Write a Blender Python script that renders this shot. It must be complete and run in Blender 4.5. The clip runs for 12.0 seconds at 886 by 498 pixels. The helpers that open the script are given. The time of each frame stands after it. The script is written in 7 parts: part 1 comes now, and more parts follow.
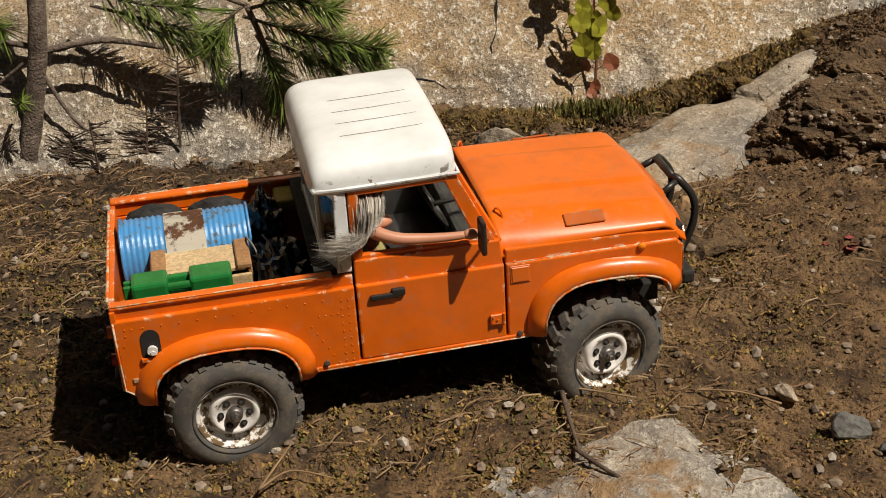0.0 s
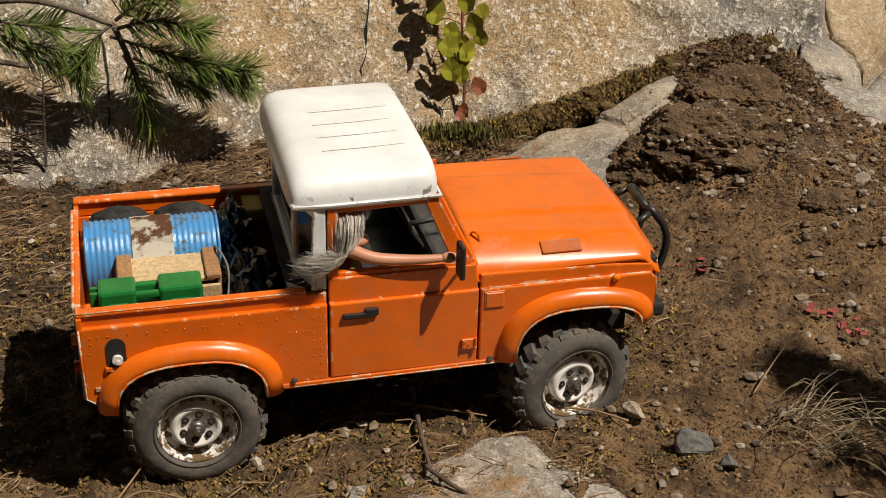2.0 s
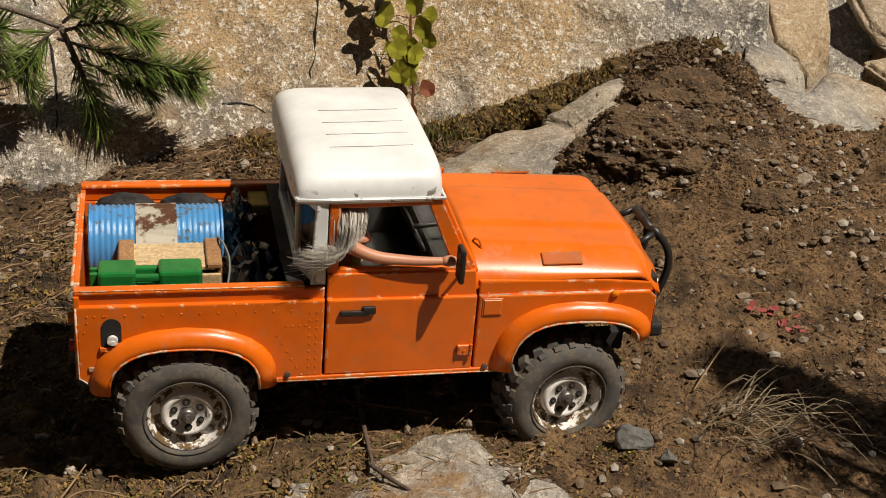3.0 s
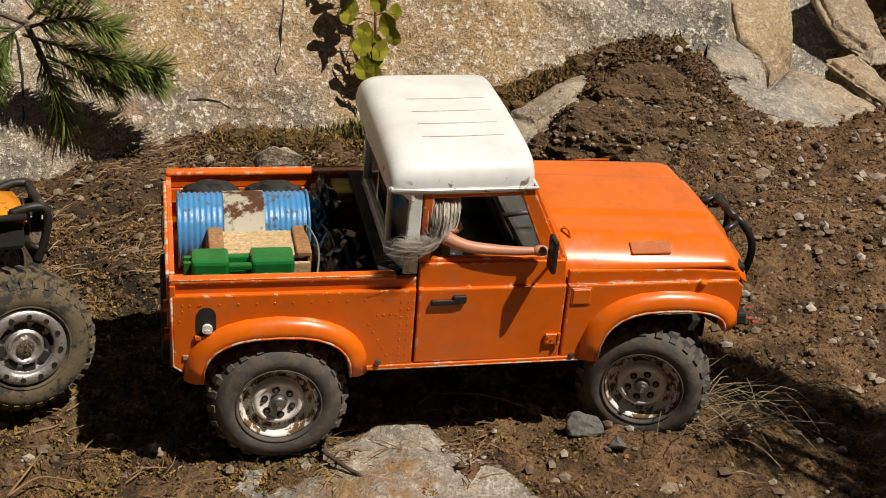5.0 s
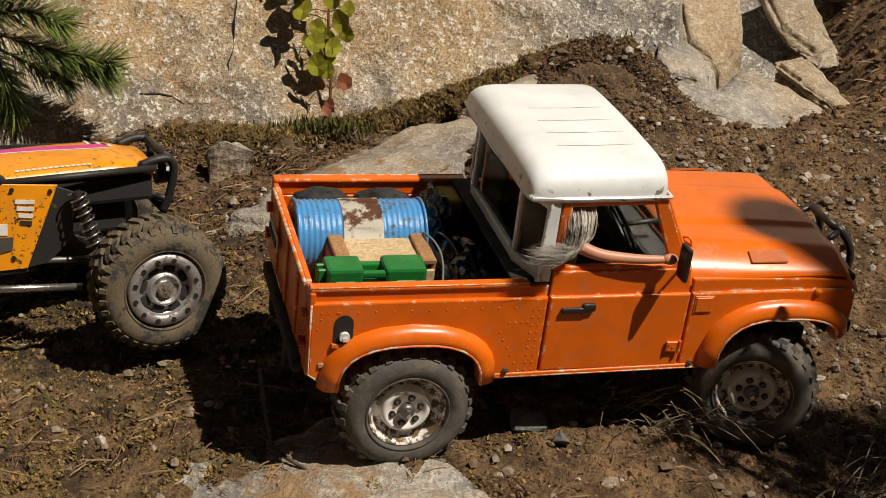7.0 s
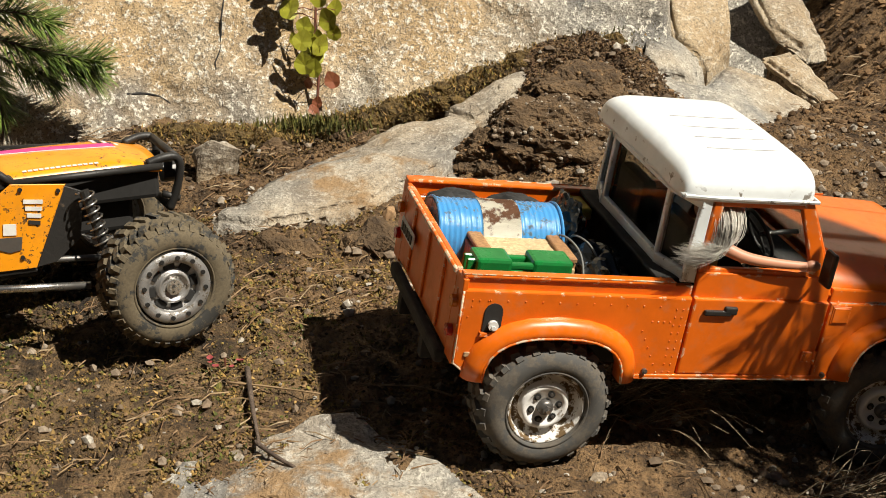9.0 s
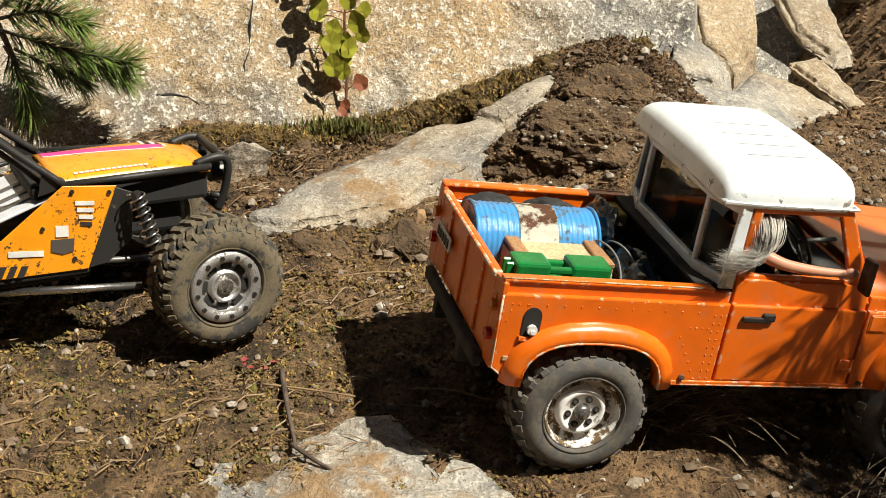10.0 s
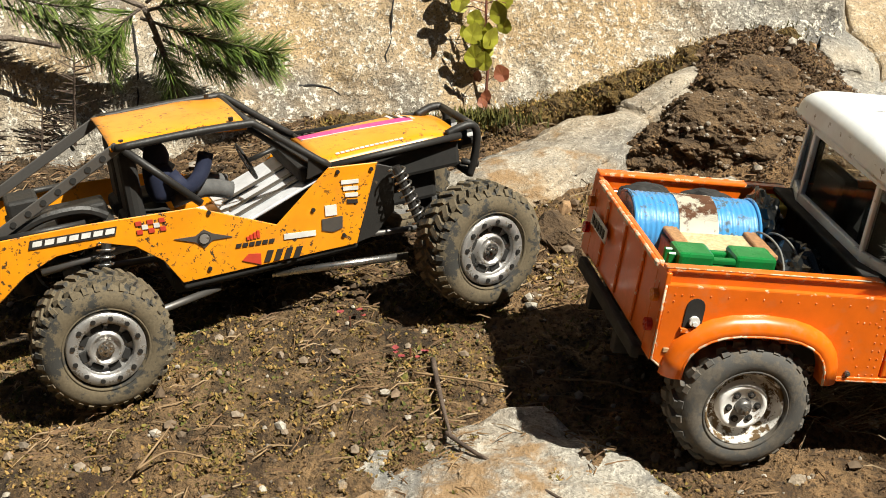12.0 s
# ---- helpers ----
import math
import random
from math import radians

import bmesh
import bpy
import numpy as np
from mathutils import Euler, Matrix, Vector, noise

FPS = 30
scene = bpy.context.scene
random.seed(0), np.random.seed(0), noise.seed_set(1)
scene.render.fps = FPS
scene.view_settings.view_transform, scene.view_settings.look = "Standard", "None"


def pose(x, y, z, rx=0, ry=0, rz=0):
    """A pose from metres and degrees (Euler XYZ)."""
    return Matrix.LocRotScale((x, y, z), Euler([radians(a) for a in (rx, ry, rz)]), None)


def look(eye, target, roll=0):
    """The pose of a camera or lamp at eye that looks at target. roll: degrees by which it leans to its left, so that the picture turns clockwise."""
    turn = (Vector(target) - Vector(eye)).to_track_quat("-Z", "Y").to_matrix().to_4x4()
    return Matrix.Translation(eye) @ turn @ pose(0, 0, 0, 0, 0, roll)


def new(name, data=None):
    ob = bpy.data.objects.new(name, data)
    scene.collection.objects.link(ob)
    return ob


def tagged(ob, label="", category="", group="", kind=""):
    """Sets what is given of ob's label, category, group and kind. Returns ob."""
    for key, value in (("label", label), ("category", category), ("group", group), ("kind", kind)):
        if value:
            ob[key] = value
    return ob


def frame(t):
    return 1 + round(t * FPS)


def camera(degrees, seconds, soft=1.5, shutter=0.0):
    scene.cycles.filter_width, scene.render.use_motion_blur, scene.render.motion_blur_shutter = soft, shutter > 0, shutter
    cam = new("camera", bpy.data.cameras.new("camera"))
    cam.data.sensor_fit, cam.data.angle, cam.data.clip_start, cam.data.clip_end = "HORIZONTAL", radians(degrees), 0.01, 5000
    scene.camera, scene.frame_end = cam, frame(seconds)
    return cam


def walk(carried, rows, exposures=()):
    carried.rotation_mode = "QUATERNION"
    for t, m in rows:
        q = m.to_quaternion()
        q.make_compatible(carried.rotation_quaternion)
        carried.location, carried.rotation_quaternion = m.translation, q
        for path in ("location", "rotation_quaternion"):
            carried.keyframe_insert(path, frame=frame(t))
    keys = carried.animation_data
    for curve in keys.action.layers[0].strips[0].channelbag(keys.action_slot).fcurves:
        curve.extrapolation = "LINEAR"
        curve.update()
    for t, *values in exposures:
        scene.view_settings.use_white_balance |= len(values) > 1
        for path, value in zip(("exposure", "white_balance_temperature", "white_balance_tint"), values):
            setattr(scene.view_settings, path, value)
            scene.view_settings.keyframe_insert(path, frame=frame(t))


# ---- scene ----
# ---- camera and its way ----
cam = camera(36.0, 12.0, soft=0.95)
walk(cam, [
    (0, look((-0.0846, 0.0420, 0.5517), (-0.2161, 0.9530, 0.1608), -3.01)),
    (0.5, look((-0.0739, 0.0401, 0.5528), (-0.1886, 0.9542, 0.1639), -2.37)),
    (1, look((-0.0632, 0.0402, 0.5556), (-0.1584, 0.9578, 0.1697), -1.84)),
    (1.5, look((-0.0580, 0.0379, 0.5588), (-0.1343, 0.9584, 0.1758), -1.64)),
    (2, look((-0.0505, 0.0322, 0.5562), (-0.1081, 0.9557, 0.1768), -1.15)),
    (2.5, look((-0.0429, 0.0273, 0.5556), (-0.0859, 0.9524, 0.1783), -0.82)),
    (3, look((-0.0368, 0.0225, 0.5546), (-0.0657, 0.9487, 0.1789), -0.64)),
    (5, look((-0.0114, 0.0055, 0.5500), (-0.0303, 0.9332, 0.1771), -0.45)),
    (5.5, look((-0.0031, 0.0038, 0.5488), (-0.0147, 0.9317, 0.1761), -0.20)),
    (6, look((0.0013, 0.0000, 0.5503), (0.0009, 0.9279, 0.1776), 0.11)),
    (6.5, look((-0.0011, -0.0015, 0.5498), (0.0073, 0.9261, 0.1763), 0.49)),
    (7, look((-0.0023, -0.0028, 0.5511), (0.0090, 0.9246, 0.1773), 0.76)),
    (9, look((0.0026, -0.0022, 0.5472), (0.0188, 0.9254, 0.1740), 0.41)),
    (9.5, look((-0.0041, -0.0004, 0.5497), (0.0128, 0.9273, 0.1767), 0.70)),
    (10, look((-0.0187, -0.0023, 0.5492), (-0.0087, 0.9257, 0.1768), 0.73)),
    (10.5, look((-0.0315, -0.0032, 0.5464), (-0.0472, 0.9250, 0.1747), 0.37)),
    (11, look((-0.0394, -0.0022, 0.5438), (-0.0832, 0.9246, 0.1709), -0.20)),
    (11.5, look((-0.0469, 0.0008, 0.5403), (-0.1046, 0.9270, 0.1678), -0.33)),
    (12, look((-0.0542, 0.0018, 0.5403), (-0.1235, 0.9265, 0.1660), -0.50)),
], exposures=[(0, -0.05, 7200, 14), (7.2, -0.03, 7150, 14), (8.8, 0.48, 6900, 9), (10.0, 0.66, 6750, 7), (12, 0.78, 6700, 6)])

# rear axle of the pickup: seconds, x, y, z, roll, pitch, heading
TRUCK_ROWS = [
    (0, -0.3925, 0.9623, 0.0738, 4.49, -1.25, 18.69),
    (1, -0.3378, 0.9574, 0.0816, 6.30, -0.50, 17.95),
    (1.5, -0.3210, 0.9557, 0.0864, 6.42, 0.33, 17.33),
    (2, -0.3060, 0.9538, 0.0892, 6.13, 1.02, 16.99),
    (2.5, -0.2942, 0.9541, 0.0916, 6.15, 1.54, 16.69),
    (3, -0.2663, 0.9568, 0.0961, 5.14, 4.08, 13.52),
    (5, -0.1661, 0.9538, 0.1002, 6.42, 3.55, 12.30),
    (5.5, -0.1326, 0.9499, 0.0946, 8.74, 2.68, 13.13),
    (6, -0.0946, 0.9437, 0.0926, 8.94, 2.95, 13.29),
    (6.5, -0.0708, 0.9439, 0.0926, 7.18, 3.13, 13.82),
    (7, -0.0391, 0.9424, 0.0947, 6.18, 4.17, 14.44),
    (9, 0.0688, 0.9395, 0.0914, 2.85, 8.00, 13.40),
    (10.5, 0.0680, 0.9370, 0.0918, 2.55, 8.25, 13.35),
    (12, 0.0675, 0.9350, 0.0922, 2.35, 8.35, 13.20),
]
# rear axle of the buggy, same order
BUGGY_ROWS = [
    (0, -1.0050, 0.7161, 0.0709, -2.00, 0.00, 26.60),
    (3.2, -0.7948, 0.8202, 0.1074, -2.00, 3.00, 26.60),
    (5, -0.6764, 0.8794, 0.1267, -2.00, 4.50, 26.60),
    (5.5, -0.6454, 0.8954, 0.1307, -2.00, 4.50, 26.60),
    (6, -0.6086, 0.9143, 0.1299, -2.00, 4.00, 26.60),
    (6.5, -0.5798, 0.9293, 0.1275, -2.00, 3.20, 26.60),
    (7, -0.5449, 0.9482, 0.1267, -2.00, 2.50, 26.60),
    (7.4, -0.5339, 0.9532, 0.1240, -2.00, 2.20, 26.60),
    (9, -0.5290, 0.9562, 0.1219, -2.00, 2.00, 26.60),
    (9.5, -0.5290, 0.9561, 0.1198, -2.00, 1.80, 26.60),
    (10, -0.5180, 0.9621, 0.1154, -2.00, 1.00, 26.60),
    (10.5, -0.5000, 0.9711, 0.1069, -2.00, 0.00, 26.60),
    (11, -0.4846, 0.9793, 0.0968, -2.00, -2.20, 26.60),
    (11.5, -0.4562, 0.9945, 0.0921, -2.00, -3.60, 26.60),
    (12, -0.4296, 1.0109, 0.0848, -2.00, -5.10, 26.60),
]

# ---- daylight ----
SUN_EL, SUN_AZ = radians(55.0), radians(-29.0)
sun_dir = Vector((math.cos(SUN_EL) * math.cos(SUN_AZ), math.cos(SUN_EL) * math.sin(SUN_AZ), math.sin(SUN_EL)))
world = bpy.data.worlds.new("sky")
scene.world = world
world.use_nodes = True
wn = world.node_tree.nodes
sky = wn.new("ShaderNodeTexSky")
sky.sky_type = "NISHITA"
sky.sun_disc = False
sky.sun_elevation = SUN_EL
sky.sun_rotation = radians(90) - SUN_AZ
wn["Background"].inputs["Strength"].default_value = 0.018
world.node_tree.links.new(sky.outputs[0], wn["Background"].inputs["Color"])
sun_data = bpy.data.lights.new("sun", "SUN")
sun_data.energy, sun_data.angle, sun_data.color = 5.0, radians(0.53), (1.0, 0.95, 0.86)
sun = new("sun", sun_data)
sun.matrix_world = look(sun_dir * 20, (0, 0, 0))


# ---- materials ----
def tree(name, rough=0.8, metal=0.0):
    m = bpy.data.materials.new(name)
    m.use_nodes = True
    n, l = m.node_tree.nodes, m.node_tree.links
    b = n["Principled BSDF"]
    b.inputs["Roughness"].default_value, b.inputs["Metallic"].default_value = rough, metal
    co = n.new("ShaderNodeTexCoord").outputs["Object"]
    return m, n, l, b, co


def noise_node(n, l, co, scale, detail=4.0, rough=0.55):
    x = n.new("ShaderNodeTexNoise")
    x.inputs["Scale"].default_value, x.inputs["Detail"].default_value, x.inputs["Roughness"].default_value = scale, detail, rough
    l.new(co, x.inputs["Vector"])
    return x.outputs["Fac"]


def ramp(n, l, fac, stops):
    r = n.new("ShaderNodeValToRGB")
    e = r.color_ramp.elements
    while len(e) < len(stops):
        e.new(0.5)
    for k, (at, c) in zip(e, stops):
        k.position, k.color = at, (*c, 1) if len(c) == 3 else c
    l.new(fac, r.inputs["Fac"])
    return r.outputs["Color"]


def grey(v):
    return (v, v, v)


def mixed(n, l, fac, a, b):
    x = n.new("ShaderNodeMix")
    x.data_type = "RGBA"
    for sock, v in ((x.inputs[0], fac), (x.inputs[6], a), (x.inputs[7], b)):
        if isinstance(v, (int, float)):
            sock.default_value = v
        elif isinstance(v, tuple):
            sock.default_value = (*v, 1)
        else:
            l.new(v, sock)
    return x.outputs[2]


def bumped(n, l, b, fac, strength, dist):
    x = n.new("ShaderNodeBump")
    x.inputs["Strength"].default_value, x.inputs["Distance"].default_value = strength, dist
    l.new(fac, x.inputs["Height"])
    l.new(x.outputs["Normal"], b.inputs["Normal"])


def rough_mat(name, dark, light, scale, rough=0.9, fine=8.0, bump=0.6, dist=0.002, metal=0.0, per_object=0.0):
    """A surface that varies at two scales between two colours."""
    m, n, l, b, co = tree(name, rough, metal)
    f1, f2 = noise_node(n, l, co, scale), noise_node(n, l, co, scale * fine, 3.0)
    c = mixed(n, l, ramp(n, l, f1, [(0.32, grey(0)), (0.68, grey(1))]), dark, light)
    mid = tuple(0.5 * (p + q) * 0.55 for p, q in zip(dark, light))
    c = mixed(n, l, ramp(n, l, f2, [(0.42, grey(0.6)), (0.6, grey(0))]), c, mid)
    if per_object:
        info = n.new("ShaderNodeObjectInfo")
        hsv = n.new("ShaderNodeHueSaturation")
        mr = n.new("ShaderNodeMapRange")
        mr.inputs["To Min"].default_value, mr.inputs["To Max"].default_value = 1 - per_object, 1 + per_object
        l.new(info.outputs["Random"], mr.inputs["Value"])
        l.new(mr.outputs[0], hsv.inputs["Value"])
        l.new(c, hsv.inputs["Color"])
        c = hsv.outputs["Color"]
    l.new(c, b.inputs["Base Color"])
    bumped(n, l, b, f2, bump, dist)
    return m


def island_mat(name, colours, rough=0.9, scale=90.0, translucent=0.0):
    """Small pieces in one mesh, each in its own shade."""
    m, n, l, b, co = tree(name, rough)
    geo = n.new("ShaderNodeNewGeometry")
    k = len(colours) - 1
    c = ramp(n, l, geo.outputs["Random Per Island"], [(i / k, q) for i, q in enumerate(colours)])
    f = noise_node(n, l, co, scale, 3.0)
    c = mixed(n, l, ramp(n, l, f, [(0.4, grey(0.45)), (0.6, grey(0))]), c, tuple(0.5 * v for v in colours[0]))
    l.new(c, b.inputs["Base Color"])
    bumped(n, l, b, f, 0.5, 0.001)
    if translucent:
        b.inputs["Transmission Weight"].default_value = 0.0
        b.inputs["Subsurface Weight"].default_value = translucent
        b.inputs["Subsurface Radius"].default_value = (0.004, 0.005, 0.001)
    return m


def paint_mat(name, colour, chip, rough=0.32, edges=True, coat=0.25, dust=(0.3, 0.2, 0.11), dust_amount=0.35, chip_at=0.56, speck=0.0):
    """Worn paint: chips along the sharp edges, a film of dust, scratches."""
    m, n, l, b, co = tree(name, rough)
    geo = n.new("ShaderNodeNewGeometry")
    bev = n.new("ShaderNodeBevel")
    bev.samples, bev.inputs["Radius"].default_value = 5, 0.003
    dot = n.new("ShaderNodeVectorMath")
    dot.operation = "DOT_PRODUCT"
    l.new(bev.outputs["Normal"], dot.inputs[0])
    l.new(geo.outputs["Normal"], dot.inputs[1])
    edge = ramp(n, l, dot.outputs["Value"], [(0.95, grey(1)), (0.994, grey(0))])
    f = noise_node(n, l, co, 130.0, 4.0)
    spots = ramp(n, l, f, [(chip_at, grey(0)), (chip_at + 0.03, grey(1))])
    both = n.new("ShaderNodeMath")
    both.operation = "MULTIPLY"
    if edges:
        l.new(edge, both.inputs[0])
    else:
        both.inputs[0].default_value = 0.0
    l.new(spots, both.inputs[1])
    big = noise_node(n, l, co, 22.0, 5.0, 0.65)
    tone = mixed(n, l, ramp(n, l, big, [(0.35, grey(0)), (0.7, grey(1))]), colour, tuple(v * 0.78 for v in colour))
    film = ramp(n, l, noise_node(n, l, co, 60.0, 6.0, 0.7), [(0.52, grey(0)), (0.8, grey(dust_amount))])
    c = mixed(n, l, film, tone, dust)
    c = mixed(n, l, both.outputs[0], c, chip)
    if speck:
        sp = ramp(n, l, noise_node(n, l, co, 210.0, 3.0, 0.7), [(0.64 - speck, grey(0)), (0.67 - speck, grey(1))])
        gate = ramp(n, l, noise_node(n, l, co, 30.0, 2.0), [(0.45, grey(0)), (0.55, grey(1))])
        k = n.new("ShaderNodeMath")
        k.operation = "MULTIPLY"
        l.new(sp, k.inputs[0])
        l.new(gate, k.inputs[1])
        c = mixed(n, l, k.outputs[0], c, (0.07, 0.04, 0.02))
    l.new(c, b.inputs["Base Color"])
    rr = ramp(n, l, film, [(0.0, grey(rough)), (0.5, grey(0.75))])
    l.new(rr, b.inputs["Roughness"])
    b.inputs["Coat Weight"].default_value, b.inputs["Coat Roughness"].default_value = coat, 0.12
    bumped(n, l, b, noise_node(n, l, co, 300.0, 2.0), 0.04, 0.0004)
    return m


def plain_mat(name, colour, rough=0.5, metal=0.0, scale=60.0):
    m, n, l, b, co = tree(name, rough, metal)
    f = noise_node(n, l, co, scale, 5.0, 0.65)
    l.new(mixed(n, l, ramp(n, l, f, [(0.35, grey(0)), (0.7, grey(1))]), colour, tuple(v * 0.7 for v in colour)), b.inputs["Base Color"])
    l.new(ramp(n, l, f, [(0.3, grey(max(rough - 0.1, 0.02))), (0.7, grey(min(rough + 0.15, 1)))]), b.inputs["Roughness"])
    bumped(n, l, b, f, 0.12, 0.0006)
    return m


def muddy_mat(name, colour, mud, amount, rough=0.45, metal=0.0, scale=55.0):
    """A surface with caked mud on part of it."""
    m, n, l, b, co = tree(name, rough, metal)
    f = noise_node(n, l, co, scale, 6.0, 0.7)
    k = ramp(n, l, f, [(1 - amount - 0.03, grey(0)), (1 - amount + 0.03, grey(1))])
    l.new(mixed(n, l, k, colour, mixed(n, l, noise_node(n, l, co, scale * 6, 3.0), tuple(v * 0.45 for v in mud), mud)), b.inputs["Base Color"])
    l.new(ramp(n, l, k, [(0, grey(rough)), (1, grey(0.95))]), b.inputs["Roughness"])
    if metal:
        l.new(ramp(n, l, k, [(0, grey(metal)), (1, grey(0))]), b.inputs["Metallic"])
    bumped(n, l, b, f, 0.5, 0.0015)
    return m


def soil_mat():
    m, n, l, b, co = tree("soil", 0.95)
    big, mid, fine = noise_node(n, l, co, 4.5, 4.0), noise_node(n, l, co, 26.0, 6.0, 0.65), noise_node(n, l, co, 190.0, 5.0, 0.7)
    c = mixed(n, l, ramp(n, l, mid, [(0.36, grey(0)), (0.66, grey(1))]), (0.075, 0.041, 0.018), (0.40, 0.242, 0.112))
    # paler sandy soil towards the right-hand bank, dark humus at the foot of the rock and on the left
    sep = n.new("ShaderNodeSeparateXYZ")
    l.new(co, sep.inputs[0])
    add = n.new("ShaderNodeMath")
    add.operation = "MULTIPLY_ADD"
    add.inputs[1].default_value, add.inputs[2].default_value = 0.55, 0.0
    l.new(sep.outputs["X"], add.inputs[0])
    add2 = n.new("ShaderNodeMath")
    add2.operation = "ADD"
    l.new(add.outputs[0], add2.inputs[0])
    l.new(big, add2.inputs[1])
    # the humus is blackest close under the rock face, drier and browner further out
    deep = n.new("ShaderNodeMath")
    deep.operation = "MULTIPLY_ADD"
    deep.inputs[1].default_value = 0.3
    l.new(big, deep.inputs[0])
    l.new(sep.outputs["Y"], deep.inputs[2])
    less = n.new("ShaderNodeMath")
    less.operation = "SUBTRACT"
    less.inputs[1].default_value = 0.8
    l.new(deep.outputs[0], less.inputs[0])
    grain = ramp(n, l, mid, [(0.38, grey(0)), (0.62, grey(1))])
    humus = mixed(n, l, ramp(n, l, less.outputs[0], [(0.30, grey(0)), (0.44, grey(1))]),
                  mixed(n, l, grain, (0.055, 0.034, 0.016), (0.32, 0.20, 0.092)), mixed(n, l, grain, (0.018, 0.012, 0.006), (0.14, 0.085, 0.038)))
    c = mixed(n, l, ramp(n, l, add2.outputs[0], [(0.27, grey(1)), (0.47, grey(0))]), c, humus)
    c = mixed(n, l, ramp(n, l, fine, [(0.36, grey(0.75)), (0.52, grey(0))]), c, (0.03, 0.019, 0.011))
    c = mixed(n, l, ramp(n, l, fine, [(0.6, grey(0)), (0.72, grey(0.7))]), c, (0.33, 0.24, 0.15))
    l.new(c, b.inputs["Base Color"])
    add3 = n.new("ShaderNodeMath")
    add3.operation = "ADD"
    l.new(mid, add3.inputs[0])
    l.new(fine, add3.inputs[1])
    bumped(n, l, b, add3.outputs[0], 1.0, 0.012)
    return m


def granite_mat(name="granite", warm=0.5, speckle=0.5, cool_right=False, pepper=0.8, earth=0.0):
    m, n, l, b, co = tree(name, 0.9)
    big, mid = noise_node(n, l, co, 4.0, 4.0), noise_node(n, l, co, 13.0, 7.0, 0.7)
    fine, tiny = noise_node(n, l, co, 120.0, 4.0, 0.75), noise_node(n, l, co, 340.0, 3.0, 0.7)
    c = mixed(n, l, ramp(n, l, mid, [(0.40, grey(0)), (0.60, grey(1))]), (0.16, 0.16, 0.155), (0.40, 0.37, 0.315))
    lichen = ramp(n, l, big, [(0.5 - 0.3 * warm, grey(0)), (0.72 - 0.3 * warm, grey(0.85 * min(1, 2 * warm)))])
    if cool_right:   # the lichen thins out towards one end of the face, and low down
        sep = n.new("ShaderNodeSeparateXYZ")
        l.new(co, sep.inputs[0])
        wob = n.new("ShaderNodeMath")
        wob.operation = "MULTIPLY_ADD"
        wob.inputs[1].default_value = 0.5
        l.new(mid, wob.inputs[0])
        l.new(sep.outputs["X"], wob.inputs[2])
        k1 = ramp(n, l, wob.outputs[0], [(0.30, grey(1)), (0.42, grey(0.25))])
        wob2 = n.new("ShaderNodeMath")
        wob2.operation = "MULTIPLY_ADD"
        wob2.inputs[1].default_value = 0.35
        l.new(noise_node(n, l, co, 9.0, 5.0), wob2.inputs[0])
        l.new(sep.outputs["Z"], wob2.inputs[2])
        k2 = ramp(n, l, wob2.outputs[0], [(0.25, grey(0.2)), (0.33, grey(1))])
        for k in (k1, k2):
            mul = n.new("ShaderNodeMath")
            mul.operation = "MULTIPLY"
            l.new(lichen, mul.inputs[0])
            l.new(k, mul.inputs[1])
            lichen = mul.outputs[0]
    c = mixed(n, l, lichen, c, mixed(n, l, mid, (0.40, 0.235, 0.085), (0.52, 0.40, 0.235)))
    c = mixed(n, l, ramp(n, l, fine, [(0.53, grey(0)), (0.60, grey(speckle))]), c, (0.72, 0.68, 0.59))
    c = mixed(n, l, ramp(n, l, tiny, [(0.40, grey(pepper)), (0.49, grey(0))]), c, (0.10, 0.085, 0.065))
    c = mixed(n, l, ramp(n, l, noise_node(n, l, co, 7.0, 5.0, 0.7), [(0.66, grey(0)), (0.78, grey(0.6))]), c, (0.06, 0.052, 0.043))
    if earth:   # soil trodden into the hollows
        c = mixed(n, l, ramp(n, l, noise_node(n, l, co, 16.0, 7.0, 0.7), [(0.56 - 0.1 * earth, grey(0)), (0.66 - 0.1 * earth, grey(0.95))]), c, mixed(n, l, fine, (0.12, 0.07, 0.032), (0.42, 0.27, 0.135)))
    l.new(c, b.inputs["Base Color"])
    add = n.new("ShaderNodeMath")
    add.operation = "ADD"
    l.new(fine, add.inputs[0])
    l.new(mid, add.inputs[1])
    bumped(n, l, b, add.outputs[0], 0.8, 0.006)
    return m


SOIL = soil_mat()
GRANITE = granite_mat("weathered_granite", 0.54, 0.95, True)
GREY_ROCK = granite_mat("grey_granite", 0.40, 0.35, False, 0.5)
SLAB_ROCK = granite_mat("soil_stained_granite", 0.2, 0.4, False, 0.55, 0.6)
RAMP_ROCK = granite_mat("tan_stained_granite", 0.30, 0.3, False, 0.5, 0.15)
TURF = rough_mat("mossy_turf", (0.035, 0.022, 0.009), (0.20, 0.125, 0.035), 60, 0.95, 7, 1.0, 0.004)
TURF_MOSS = island_mat("dark_turf", [(0.03, 0.02, 0.008), (0.13, 0.075, 0.024), (0.06, 0.045, 0.013), (0.22, 0.12, 0.035), (0.04, 0.026, 0.012)], 0.95)
HEATHER = island_mat("withered_heather", [(0.05, 0.03, 0.015), (0.17, 0.09, 0.045), (0.09, 0.055, 0.028), (0.26, 0.165, 0.09), (0.12, 0.085, 0.03)], 0.95)
CLOD = rough_mat("dark_earth", (0.045, 0.027, 0.014), (0.19, 0.118, 0.058), 45, 0.95, 7, 1.0, 0.004)
